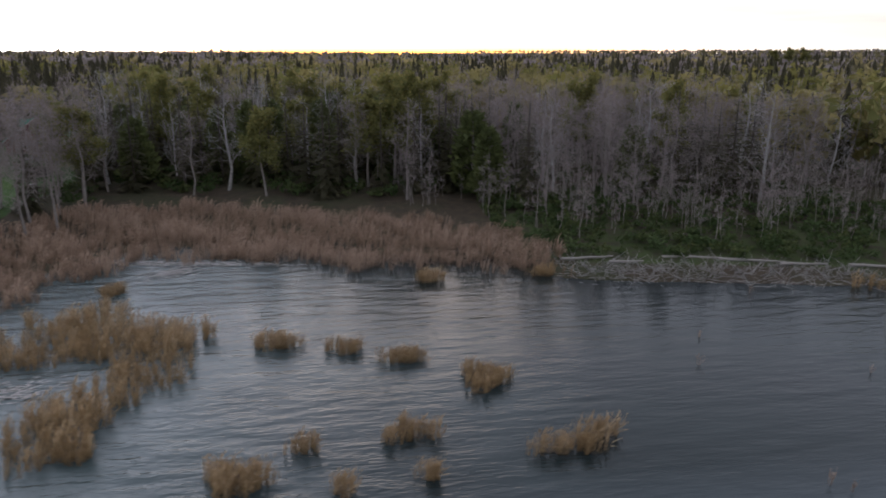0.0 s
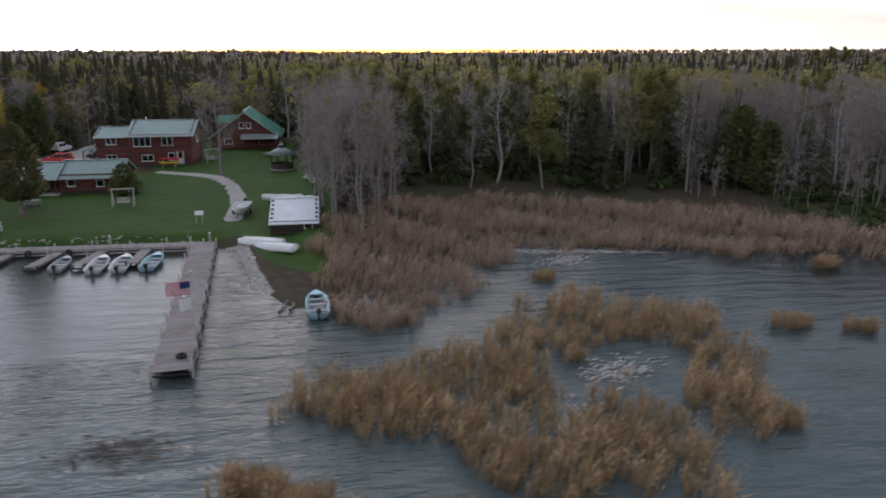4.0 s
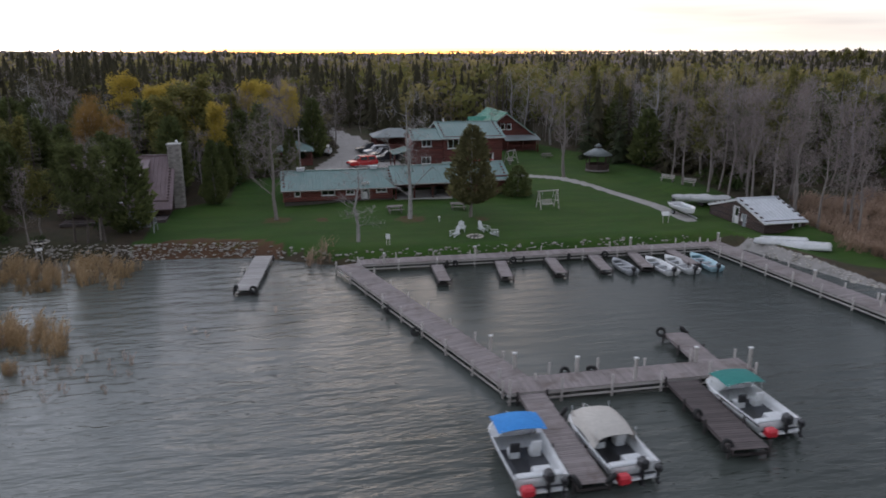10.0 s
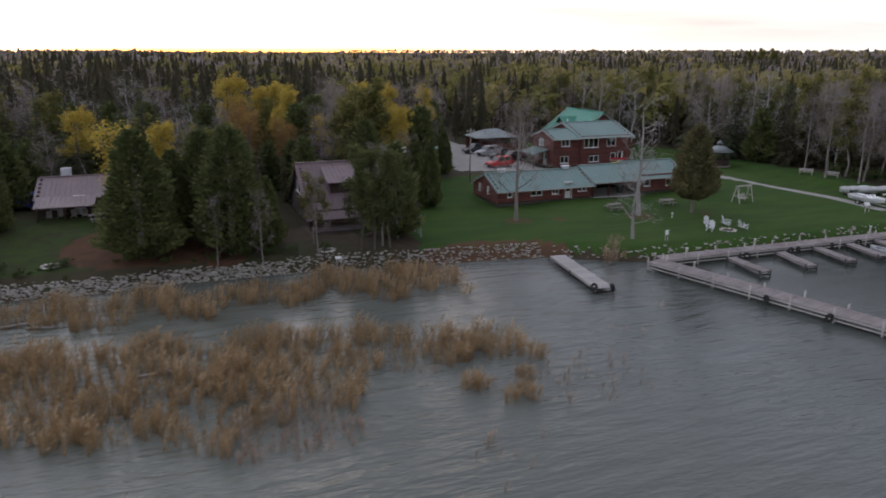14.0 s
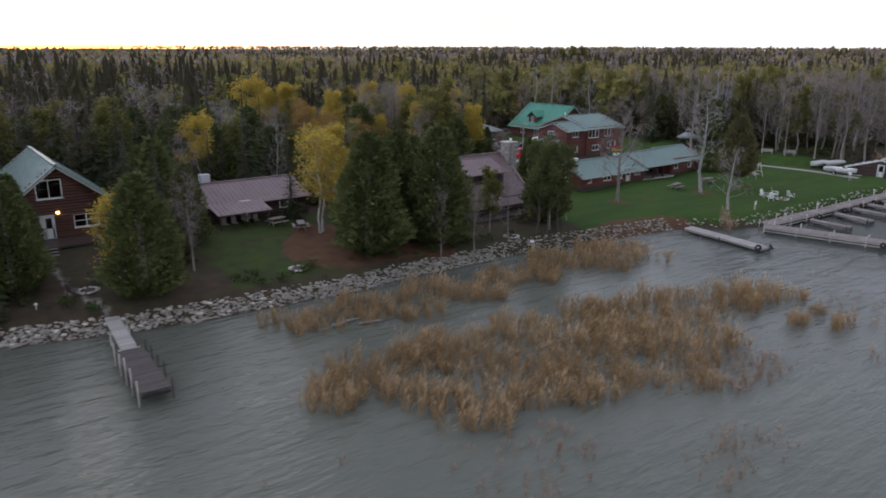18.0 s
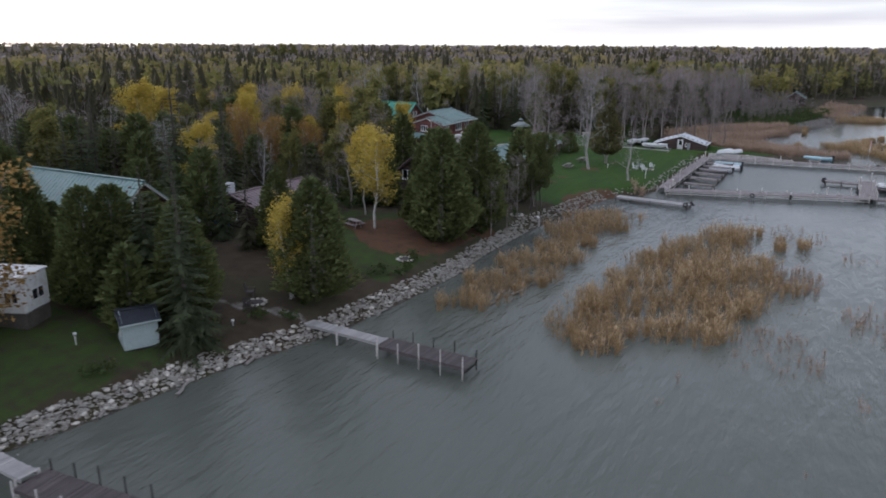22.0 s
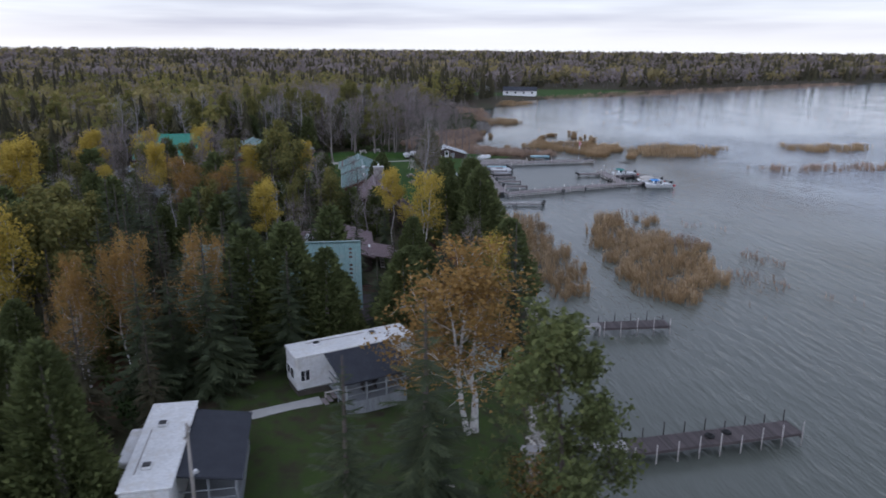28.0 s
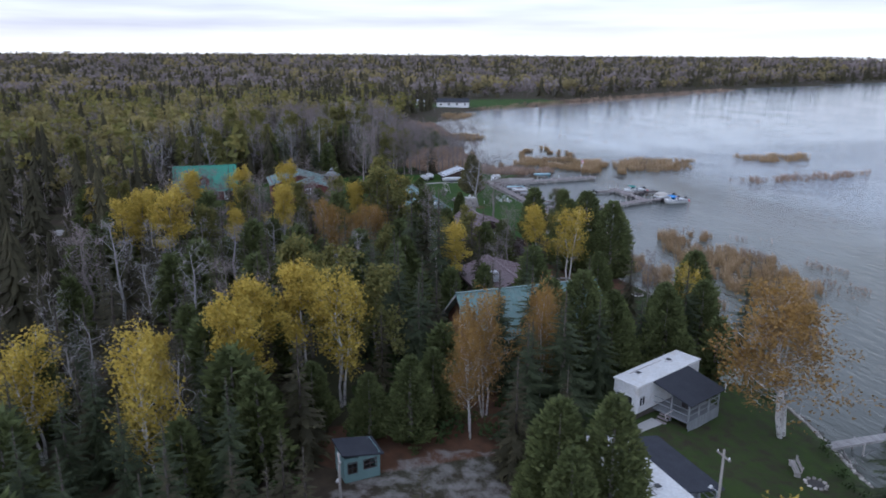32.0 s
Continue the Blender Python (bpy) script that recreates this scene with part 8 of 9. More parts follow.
def pavilion(x, y, L, W, h, rise, label, roof="roof_grey", logs="log_red"):
    z = ground_z(x, y)
    ob = thing("pavilion", (x, y, z), label, "pavilion")
    v = [(-L / 2, -W / 2, h), (L / 2, -W / 2, h), (L / 2, W / 2, h), (-L / 2, W / 2, h), (-L / 2 + W / 2, 0, h + rise), (L / 2 - W / 2, 0, h + rise), (-L / 2, -W / 2, h - 0.12), (L / 2, -W / 2, h - 0.12), (L / 2, W / 2, h - 0.12), (-L / 2, W / 2, h - 0.12)]
    part("hip_roof", poly_mesh("hip_roof", v, [(0, 1, 5, 4), (1, 2, 5), (2, 3, 4, 5), (3, 0, 4), (6, 9, 8, 7), (0, 6, 7, 1), (1, 7, 8, 2), (2, 8, 9, 3), (3, 9, 6, 0)], roof), ob)
    for sx in (-1, 1):
        for sy in (-1, 1):
            put("post", rod_mesh(0.11, 0.11, h, 8, logs), ob, sx * (L / 2 - 0.4), sy * (W / 2 - 0.4), 0)
    log_wall(ob, (L / 2 - 0.4, W / 2 - 0.4), (-L / 2 + 0.4, W / 2 - 0.4), 0, lambda q: (0.0, L - 0.8), h - 0.1, [], logs)
    log_wall(ob, (-L / 2 + 0.4, -W / 2 + 0.4), (L / 2 - 0.4, -W / 2 + 0.4), 0, lambda q: (0.0, L - 0.8), 1.2, [], logs)
    return ob


pavilion(-70.2, 144.6, 8.4, 6.2, 2.4, 1.3, "open log pavilion with a grey hipped roof behind the lot")
pavilion(-88.5, 129.0, 6.0, 5.0, 2.3, 1.3, "small log outbuilding with a pale green hipped roof among trees", "roof_green")
pavilion(-96.5, 136.0, 7.0, 6.0, 2.4, 1.4, "log outbuilding with a grey hipped roof among trees")


def gazebo(x, y):
    z = ground_z(x, y)
    ob = thing("gazebo", (x, y, z), "eight-sided screened gazebo with a grey shingle roof at the wood's edge", "gazebo")
    put("floor", rod_mesh(1.9, 1.9, 0.25, 8, "deck_grey"), ob, 0, 0, 0)
    for i in range(8):
        a = math.pi * i / 4 + math.pi / 8
        put("post", box_mesh(0.11, 0.11, 2.2, "log_dark"), ob, 1.7 * math.cos(a), 1.7 * math.sin(a), 0.25, math.degrees(a))
        b = a + math.pi / 8
        put("panel", box_mesh(0.05, 1.25, 0.8, "log_dark", 0.01), ob, 1.6 * math.cos(b), 1.6 * math.sin(b), 0.25, math.degrees(b))
    put("roof", rod_mesh(2.3, 0.45, 1.0, 8, "roof_grey"), ob, 0, 0, 2.4)
    put("lantern", rod_mesh(0.42, 0.42, 0.3, 8, "log_dark"), ob, 0, 0, 3.4)
    put("cap", rod_mesh(0.6, 0.03, 0.5, 8, "roof_grey"), ob, 0, 0, 3.65)


gazebo(-43.6, 114.6)

# the houses on the far shore
def far_house(x, y, L, W, wall, roof, label, rz=0.0):
    z = ground_z(x, y)
    ob = thing("far_house", (x, y, z), label, "house", "houses on the far shore", rz)
    part("wall", bars_mesh("wall", [(-L / 2, -W / 2, -0.5, L / 2, W / 2, 2.7)], wall), ob)
    gable_roof(ob, L, W, 4.6, 2.7, roof, 0.4, 0.3)
    part("gable_wall", poly_mesh("gable_wall", [(-L / 2, -W / 2, 2.7), (-L / 2, W / 2, 2.7), (-L / 2, 0, 4.5), (L / 2, -W / 2, 2.7), (L / 2, W / 2, 2.7), (L / 2, 0, 4.5)], [(0, 2, 1), (3, 4, 5)], wall), ob)
    for i in range(4):
        put("window", bars_mesh("window", [(-0.5, -0.04, 0.9, 0.5, 0.04, 2.0)], "car_dark"), ob, -L / 2 + L * (i + 0.5) / 4, -W / 2 - 0.03, 0)
        if i < 2:
            put("window", bars_mesh("window", [(-0.04, -0.5, 0.9, 0.04, 0.5, 2.0)], "car_dark"), ob, -L / 2 - 0.03, -W / 4 + W / 2 * i, 0)


far_house(194.5, 5.5, 19.0, 8.0, "white_paint", "shingle_dark", "long white house with a dark roof on the far shore", 254)
far_house(199.0, 24.0, 4.0, 4.5, "white_paint", "roof_steel", "small white outbuilding on the far shore")
far_house(92.0, 66.0, 6.0, 6.0, "log_dark", "roof_green", "dark cabin with a green roof among the trees across the bay")

# ---------------------------------------------------------------- lawn furniture
def on_ground(x, y, dz=0.0):
    return (x, y, ground_z(x, y) + dz + 0.10 * math.sin(x * 0.31 + 1.3) * math.sin(y * 0.27))


CHAIR = {}


def adirondack(x, y, rz, label="white slatted garden chair by the fire ring"):
    if not CHAIR:
        ob = thing("garden_chair", (0, 0, 0), label, "chair", "chairs round the fire ring")
        for i in range(5):
            put("back_slat", box_mesh(0.10, 0.025, 0.85 - 0.06 * abs(i - 2), "chair_white"), ob, -0.24 + 0.12 * i, 0.28, 0.26, 0, -18)
        for i in range(5):
            put("seat_slat", box_mesh(0.56, 0.09, 0.025, "chair_white"), ob, 0, -0.28 + 0.12 * i, 0.36 - 0.03 * i)
        for s in (-1, 1):
            put("arm", box_mesh(0.13, 0.72, 0.03, "chair_white"), ob, s * 0.36, -0.02, 0.56)
            put("front_leg", box_mesh(0.04, 0.1, 0.56, "chair_white"), ob, s * 0.31, -0.32, 0)
            put("back_leg", box_mesh(0.04, 0.9, 0.1, "chair_white"), ob, s * 0.27, 0.08, 0.16, 0, 14)
        CHAIR[0] = ob
        ob.matrix_basis = pose(*on_ground(x, y), 0, 0, rz)
    else:
        tagged(copy_thing(CHAIR[0], pose(*on_ground(x, y), 0, 0, rz)), label)


def brown_chair(x, y, rz):
    """A weathered brown garden chair with a slatted back."""
    ob = thing("garden_chair", on_ground(x, y), "weathered brown timber chair by the cabin's fire ring", "chair", "chairs at the cabin", rz)
    for i in range(4):
        put("back_slat", box_mesh(0.11, 0.025, 0.75, "deck_dark"), ob, -0.2 + 0.135 * i, 0.25, 0.3, 0, -14)
    put("seat", box_mesh(0.56, 0.52, 0.04, "deck_dark"), ob, 0, 0, 0.36)
    for s in (-1, 1):
        put("arm", box_mesh(0.1, 0.6, 0.03, "deck_dark"), ob, s * 0.33, 0, 0.58)
        put("front_leg", box_mesh(0.05, 0.06, 0.58, "deck_dark"), ob, s * 0.29, -0.26, 0)
        put("back_leg", box_mesh(0.05, 0.06, 0.4, "deck_dark"), ob, s * 0.29, 0.24, 0)


adirondack(-74.0, 81.0, -60), adirondack(-72.9, 82.6, -10), adirondack(-70.7, 82.3, 35), adirondack(-70.0, 80.6, 80)
brown_chair(-153.0, 92.0, 120), brown_chair(-151.2, 93.4, 30)


def fire_ring(x, y, label="ring of pale stones round a fire pit"):
    ob = thing("fire_ring", on_ground(x, y, 0.0), label, "fire ring", "fire rings")
    put("ash_bed", rod_mesh(0.62, 0.6, 0.06, 14, "ash"), ob, 0, 0, 0)
    r = random.Random(int(abs(x)))
    for i in range(11):
        a = i * 2 * math.pi / 11
        put("stone", stone_mesh(i % 5), ob, 0.72 * math.cos(a), 0.72 * math.sin(a), 0.08, r.uniform(0, 360), scale=(0.21, 0.17, 0.14))
    return ob


def stone_mesh(k, mat="stone"):
    key = ("stone", k, mat)
    if key not in CACHE:
        bm = bmesh.new()
        bmesh.ops.create_icosphere(bm, subdivisions=1, radius=1.0)
        rr = random.Random(k * 17 + 3)
        for v in bm.verts:
            v.co = Vector([c * rr.uniform(0.72, 1.15) for c in v.co])
            v.co.z = max(-0.75, min(0.72, v.co.z))
        me = bpy.data.meshes.new("stone")
        bm.to_mesh(me)
        bm.free()
        me.materials.append(MATS[mat])
        CACHE[key] = me
    return CACHE[key]


fire_ring(-72.0, 80.6), fire_ring(-136.2, 88.6), fire_ring(-177.8, 99.9), fire_ring(-151.9, 92.2), fire_ring(-113.2, 87.0)


def lawn_swing(x, y, rz, mat, label):
    ob = thing("lawn_swing", on_ground(x, y), label, "swing seat", "", rz)
    for s in (-1, 1):
        for t in (-1, 1):
            put("leg", box_mesh(0.1, 0.1, 2.15, mat), ob, s * 1.15, t * 0.65, 0, 0, t * 16)
        put("cross_brace", box_mesh(0.08, 0.9, 0.08, mat), ob, s * 1.15, 0, 0.85)
    put("top_beam", box_mesh(2.7, 0.12, 0.14, mat), ob, 0, 0, 2.0)
    seat = put("bench_seat", box_mesh(1.4, 0.5, 0.06, mat), ob, 0, -0.05, 0.5)
    for i in range(5):
        put("back_slat", box_mesh(0.2, 0.03, 0.5, mat), seat, -0.56 + 0.28 * i, 0.24, 0.06, 0, -10)
    for s in (-0.68, 0.68):
        put("chain", rod_mesh(0.015, 0.015, 1.5, 6, "alu"), ob, s, 0, 0.53)


lawn_swing(-60.5, 91.0, 6, "timber_pale", "pale timber lawn swing on the grass")
lawn_swing(-104.3, 89.6, -8, "porch_grey", "grey timber swing seat near the shore")
lawn_swing(-55.0, 122.0, 40, "timber_pale", "pale timber play frame beside the lodge")


def picnic_table(x, y, rz, label="grey weathered picnic table on the lawn"):
    ob = thing("picnic_table", on_ground(x, y), label, "picnic table", "picnic tables", rz)
    for i in range(5):
        put("top_board", box_mesh(1.8, 0.14, 0.04, "deck_grey"), ob, 0, -0.3 + 0.15 * i, 0.72)
    for s in (-1, 1):
        for k in range(2):
            put("bench_board", box_mesh(1.8, 0.13, 0.04, "deck_grey"), ob, 0, s * (0.62 + 0.14 * k), 0.43)
        put("cross_beam", box_mesh(0.07, 1.5, 0.09, "deck_grey"), ob, s * 0.65, 0, 0.34)
        for t in (-1, 1):
            put("leg", box_mesh(0.08, 0.1, 0.82, "deck_grey"), ob, s * 0.65, t * 0.42, 0, 0, t * 22)


for x, y, rz in ((-78.2, 92.3, 5), (-70.9, 92.2, -8), (-133.2, 99.4, 10), (-131.6, 97.4, 70), (-46.5, 128.5, 20)):
    picnic_table(x, y, rz)


def bench(x, y, rz, label):
    ob = thing("bench", on_ground(x, y), label, "bench", "benches", rz)
    for i in range(3):
        put("seat_board", box_mesh(1.9, 0.14, 0.04, "timber_pale"), ob, 0, -0.2 + 0.16 * i, 0.42)
    for i in range(2):
        put("back_board", box_mesh(1.9, 0.04, 0.15, "timber_pale"), ob, 0, 0.25, 0.55 + 0.2 * i, 0, -10)
    for s in (-0.8, 0.8):
        put("leg", box_mesh(0.08, 0.45, 0.42, "timber_pale"), ob, s, 0, 0)
        put("back_post", box_mesh(0.07, 0.07, 0.55, "timber_pale"), ob, s, 0.25, 0.4, 0, -10)


bench(-39.6, 101.0, -55, "pale timber bench at the wood's edge"), bench(-38.5, 97.6, -60, "pale timber bench at the wood's edge")
bench(-176.0, 100.2, 150, "grey timber bench on the grass by a fire ring")


def notice(x, y, rz, label, w=0.9, h=0.5, up=0.9, tilt=-35):
    ob = thing("notice_board", on_ground(x, y), label, "sign", "", rz)
    for s in (-1, 1):
        put("post", box_mesh(0.07, 0.07, up, "timber_pale"), ob, s * w * 0.35, 0, 0)
    put("board", box_mesh(w, 0.04, h, "white_paint"), ob, 0, -0.02, up - 0.1, 0, tilt)


notice(-50.6, 81.8, 0, "white notice board on two posts in the lawn")
notice(-112.6, 84.4, 10, "small pale notice on a post by the bank", 0.6, 0.35, 1.2, -60)
notice(-80.9, 79.2, 0, "small white notice by the marina", 0.4, 0.5, 0.7, 0)


def marker(x, y, h, label="small white marker post in the grass"):
    ob = thing("marker_post", on_ground(x, y), label, "post", "white markers")
    put("shaft", rod_mesh(0.05, 0.05, h, 8, "white_paint"), ob, 0, 0, 0)
    put("cap", rod_mesh(0.13, 0.1, 0.14, 8, "white_paint"), ob, 0, 0, h)


marker(-74.3, 86.8, 0.5), marker(-163.6, 96.6, 0.7), marker(-92.0, 79.0, 0.8), marker(-155.6, 91.0, 0.35)


def utility_pole(x, y, h, label):
    ob = thing("utility_pole", on_ground(x, y), label, "utility pole", "utility poles")
    put("pole", rod_mesh(0.11, 0.07, h, 8, "driftwood"), ob, 0, 0, 0)
    put("cross_arm", box_mesh(1.2, 0.09, 0.11, "driftwood"), ob, 0, 0, h - 0.5)
    for s in (-0.5, 0.5):
        put("insulator", rod_mesh(0.05, 0.03, 0.14, 8, "white_paint"), ob, s, 0, h - 0.39)
    arm = put("lamp_arm", box_mesh(0.7, 0.05, 0.05, "alu"), ob, 0.4, 0, h * 0.55)
    put("lamp_head", rod_mesh(0.16, 0.07, 0.16, 10, "white_paint"), arm, 0.35, 0, -0.06)


utility_pole(-174.0, 134.2, 5.4, "weathered grey pole with a yard lamp beside the gravel")
utility_pole(-182.3, 112.5, 6.7, "weathered grey pole beside the trailer's porch")
utility_pole(-84.0, 150.0, 8.0, "weathered pole behind the gravel lot")
utility_pole(-88.0, 112.5, 7.5, "weathered pole beside the low building")


def kayak(x, y, z, rz, mat, label):
    ob = thing("kayak", (x, y, z), label, "kayak", "kayaks on the lodge's rack", rz)
    part("hull", hull_mesh(3.0, 0.62, 0.3, mat, 0.15, 0.5, True, 0.03, 0.15, 0.24), ob)
    put("cockpit_rim", ring_mesh(0.25, 0.03, "black_plastic"), ob, 0, -0.1, 0.3, scale=(0.8, 1.5, 0.5))


gk = ground_z(-60.5, 118)
stand = thing("kayak_stand", (-60.6, 117.6, gk), "low timber stand holding two kayaks", "rack")
for s in (-0.9, 0.9):
    put("trestle", bars_mesh("trestle", [(-0.05, -0.7, 0.5, 0.05, 0.7, 0.58), (-0.05, -0.6, 0, 0.05, -0.5, 0.5), (-0.05, 0.5, 0, 0.05, 0.6, 1.15), (-0.05, -0.2, 1.05, 0.05, 0.7, 1.13)], "timber_pale"), stand, s, 0, 0)
kayak(-60.6, 117.2, gk + 0.58, 90, "yellow_plastic", "yellow kayak on a stand before the lodge")
kayak(-60.6, 117.8, gk + 1.13, 90, "red_plastic", "red kayak on a stand before the lodge")


# ---------------------------------------------------------------- vehicles
def vehicle(x, y, rz, paint, label, shape="suv", z=None):
    """A parked car: lofted body and cabin, windows, lights, wheels."""
    L, W = (4.6, 1.85) if shape != "pickup" else (5.4, 1.95)
    ob = thing("parked_car", on_ground(x, y), label, "car", "parked cars", rz)

    def loft(name, rows, mat, parent):
        v, f = [], []
        for xx, w, z0, z1 in rows:
            v += [(xx, -w, z0), (xx, w, z0), (xx, w * 0.97, (z0 + z1) / 2 + 0.05), (xx, w * 0.88, z1), (xx, -w * 0.88, z1), (xx, -w * 0.97, (z0 + z1) / 2 + 0.05)]
        for i in range(len(rows) - 1):
            for k in range(6):
                a, b = i * 6 + k, i * 6 + (k + 1) % 6
                f.append((a, b, b + 6, a + 6))
        f += [tuple(range(5, -1, -1)), tuple(range(len(v) - 6, len(v)))]
        return part(name, poly_mesh(name, v, f, mat), parent)

    h = W / 2
    body = loft("body", [(-L / 2, h * 0.9, 0.45, 0.85), (-L / 2 + 0.25, h, 0.35, 0.98), (-0.4, h, 0.32, 1.0), (L / 2 - 1.2, h, 0.32, 0.98), (L / 2 - 0.2, h * 0.95, 0.35, 0.86), (L / 2, h * 0.85, 0.45, 0.75)], paint, ob)
    if shape == "pickup":
        loft("cabin", [(-0.5, h * 0.85, 0.98, 1.0), (-0.35, h * 0.82, 0.98, 1.7), (0.75, h * 0.8, 0.98, 1.72), (1.35, h * 0.84, 0.98, 1.0)], paint, ob)
        put("bed", bars_mesh("bed", [(-L / 2 + 0.15, -h * 0.8, 0.99, -0.6, h * 0.8, 1.0)], "black_plastic"), ob, 0, 0, 0.01)
        gx0, gx1 = -0.33, 0.95
    else:
        loft("cabin", [(-L / 2 + 0.12, h * 0.86, 0.95, 1.0), (-L / 2 + 0.35, h * 0.82, 0.96, 1.62), (0.35, h * 0.8, 0.98, 1.66), (1.15, h * 0.84, 0.96, 0.99)], paint, ob)
        gx0, gx1 = -L / 2 + 0.4, 0.6
    for s in (-1, 1):
        for k in range(2):
            a, b = gx0 + (gx1 - gx0) * k / 2 + 0.06, gx0 + (gx1 - gx0) * (k + 1) / 2 - 0.06
            me = poly_mesh("side_window", [(a, s * h * 0.86, 1.06), (b, s * h * 0.86, 1.06), (b - 0.1 * k, s * h * 0.80, 1.52), (a + 0.05, s * h * 0.80, 1.52)], [(0, 1, 2, 3) if s < 0 else (3, 2, 1, 0)], "car_dark")
            part("side_window", me, ob)
        for xx in (-L / 2 + 0.85, L / 2 - 0.9):
            wl = put("wheel", rod_mesh(0.36, 0.36, 0.22, 18, "rubber"), ob, xx, s * (h - 0.2) + (0.11 if s > 0 else 0.11), 0.36, 0, 90)
            put("rim", rod_mesh(0.22, 0.2, 0.24, 12, "alu"), wl, 0, 0, -0.01)
        put("headlight", box_mesh(0.06, 0.3, 0.14, "white_paint", 0.02), ob, L / 2 - 0.06, s * h * 0.6, 0.62)
        put("tail_light", box_mesh(0.06, 0.18, 0.3, "red_plastic", 0.02), ob, -L / 2 + 0.07, s * h * 0.78, 0.66)
    part("windscreen", poly_mesh("windscreen", [(1.10 if shape != "pickup" else 1.3, -h * 0.74, 1.05), (1.10 if shape != "pickup" else 1.3, h * 0.74, 1.05), (0.46 if shape != "pickup" else 0.84, h * 0.68, 1.6), (0.46 if shape != "pickup" else 0.84, -h * 0.68, 1.6)], [(0, 1, 2, 3)], "car_dark"), ob)
    put("front_bumper", box_mesh(0.14, W * 0.9, 0.2, "black_plastic", 0.04), ob, L / 2 - 0.03, 0, 0.38)
    put("rear_bumper", box_mesh(0.14, W * 0.9, 0.2, "black_plastic", 0.04), ob, -L / 2 + 0.03, 0, 0.40)


vehicle(-78.4, 123.6, 195, "car_red", "red off-road car parked on the pale gravel lot")
vehicle(-73.6, 132.5, 200, "car_dark", "dark pickup truck parked on the gravel lot", "pickup")
vehicle(-74.4, 136.6, 195, "car_silver", "silver car parked on the gravel lot")
vehicle(-73.4, 129.0, 190, "car_dark", "dark car parked on the gravel lot")
vehicle(-75.0, 140.2, 190, "car_dark", "dark pickup truck parked near the pavilion", "pickup")
vehicle(-83.0, 139.0, 80, "car_white", "white car parked at the edge of the gravel")
vehicle(-140.6, 108.4, 80, "car_blue", "blue car parked beside the porch cabin")
vehicle(-63.0, 134.5, 20, "car_white", "white car parked behind the lodge")

# ---------------------------------------------------------------- odds and ends on the bank
def slab(name, label, category, pts, h, mat, z=None):
    """A flat slab over the given outline, lying on the ground."""
    zz = [ground_z(x, y) + h if z is None else z for x, y in pts]
    n = len(pts)
    v = [(x, y, q) for (x, y), q in zip(pts, zz)] + [(x, y, q - 0.3) for (x, y), q in zip(pts, zz)]
    f = [tuple(range(n)), tuple(range(2 * n - 1, n - 1, -1))] + [(i, i + n, (i + 1) % n + n, (i + 1) % n) for i in range(n)]
    return tagged(new(name, poly_mesh(name, v, f, mat)), label, category, kind="structure")


slab("walkway", "pale concrete walkway between the two trailers", "path", [(-167.6, 107.2), (-168.6, 106.9), (-170.3, 111.4), (-169.2, 111.8)], 0.10, "concrete")


def driftlog(x, y, ln, r0, rz, label="bleached driftwood log at the water's edge", z=None):
    g = Grow(int(abs(x * 3 + y)))
    k = np.linspace(0, 1, 5)[:, None]
    pts_ = np.concatenate([k * ln, 0.05 * g.r.normal(size=(5, 1)), 0.03 * g.r.normal(size=(5, 1))], 1)
    g.tube(pts_, [r0, r0 * 0.95, r0 * 0.85, r0 * 0.7, r0 * 0.5], 7)
    for i in range(3):
        d = unit([g.r.normal(), g.r.normal(), 0.8])
        g.tube([pts_[i + 1], pts_[i + 1] + d * 0.35], [r0 * 0.35, r0 * 0.12], 4)
    v, f, m, t = g.arrays()
    ob = tagged(new("driftwood_log", tri_mesh("driftwood_log", v, f, ["driftwood"])), label, "log", "driftwood logs")
    ob.matrix_basis = pose(x, y, (max(0.05, ground_z(x, y)) if z is None else z) + r0 * 0.7, 0, 0, rz)


for x, y, ln, rz in ((-129.0, 66.6, 1.9, 12), (-127.4, 67.1, 1.3, -20), (-138.4, 78.6, 2.6, 6), (-136.6, 77.8, 1.8, -10), (-163.0, 88.6, 2.6, 24), (-167.0, 90.3, 2.0, 30), (-169.6, 91.2, 2.2, 10), (-157.8, 87.9, 1.8, 14), (-174.6, 92.8, 2.4, -30), (-146.2, 85.2, 1.7, 8)):
    driftlog(x, y, ln, 0.11, rz)
for x in (-40.9, -40.2):
    driftlog(x, 56.0, 2.2, 0.09, 78, "dark old timber of a boat slip at the shore")

# mats of pale broken reeds afloat in the bay
def debris_mat(cx, cy, w, d, n, rz, label, name="reed_debris", mat="timber_pale"):
    g = Grow(int(abs(cx * 5 + cy)))
    a = g.r.normal(size=(n, 2)) * [w / 2, d / 2]
    c, s = math.cos(radians(rz)), math.sin(radians(rz))
    p = np.stack([cx + a[:, 0] * c - a[:, 1] * s, cy + a[:, 0] * s + a[:, 1] * c, g.r.uniform(0.02, 0.12, n)], -1)
    h = g.r.normal(0, 0.35, n) + radians(rz)
    way = np.stack([np.cos(h), np.sin(h), g.r.normal(0, 0.04, n)], -1)
    side = np.stack([-np.sin(h), np.cos(h), np.zeros(n)], -1)
    g.kites(p, way, side, g.r.uniform(0.4, 1.2, n), 0.09, 0, 0.5)
    v, f, m, t = g.arrays()
    tagged(new(name, tri_mesh(name, v, f, [mat])), label, "debris" if mat == "timber_pale" else "water weed", kind="stuff")


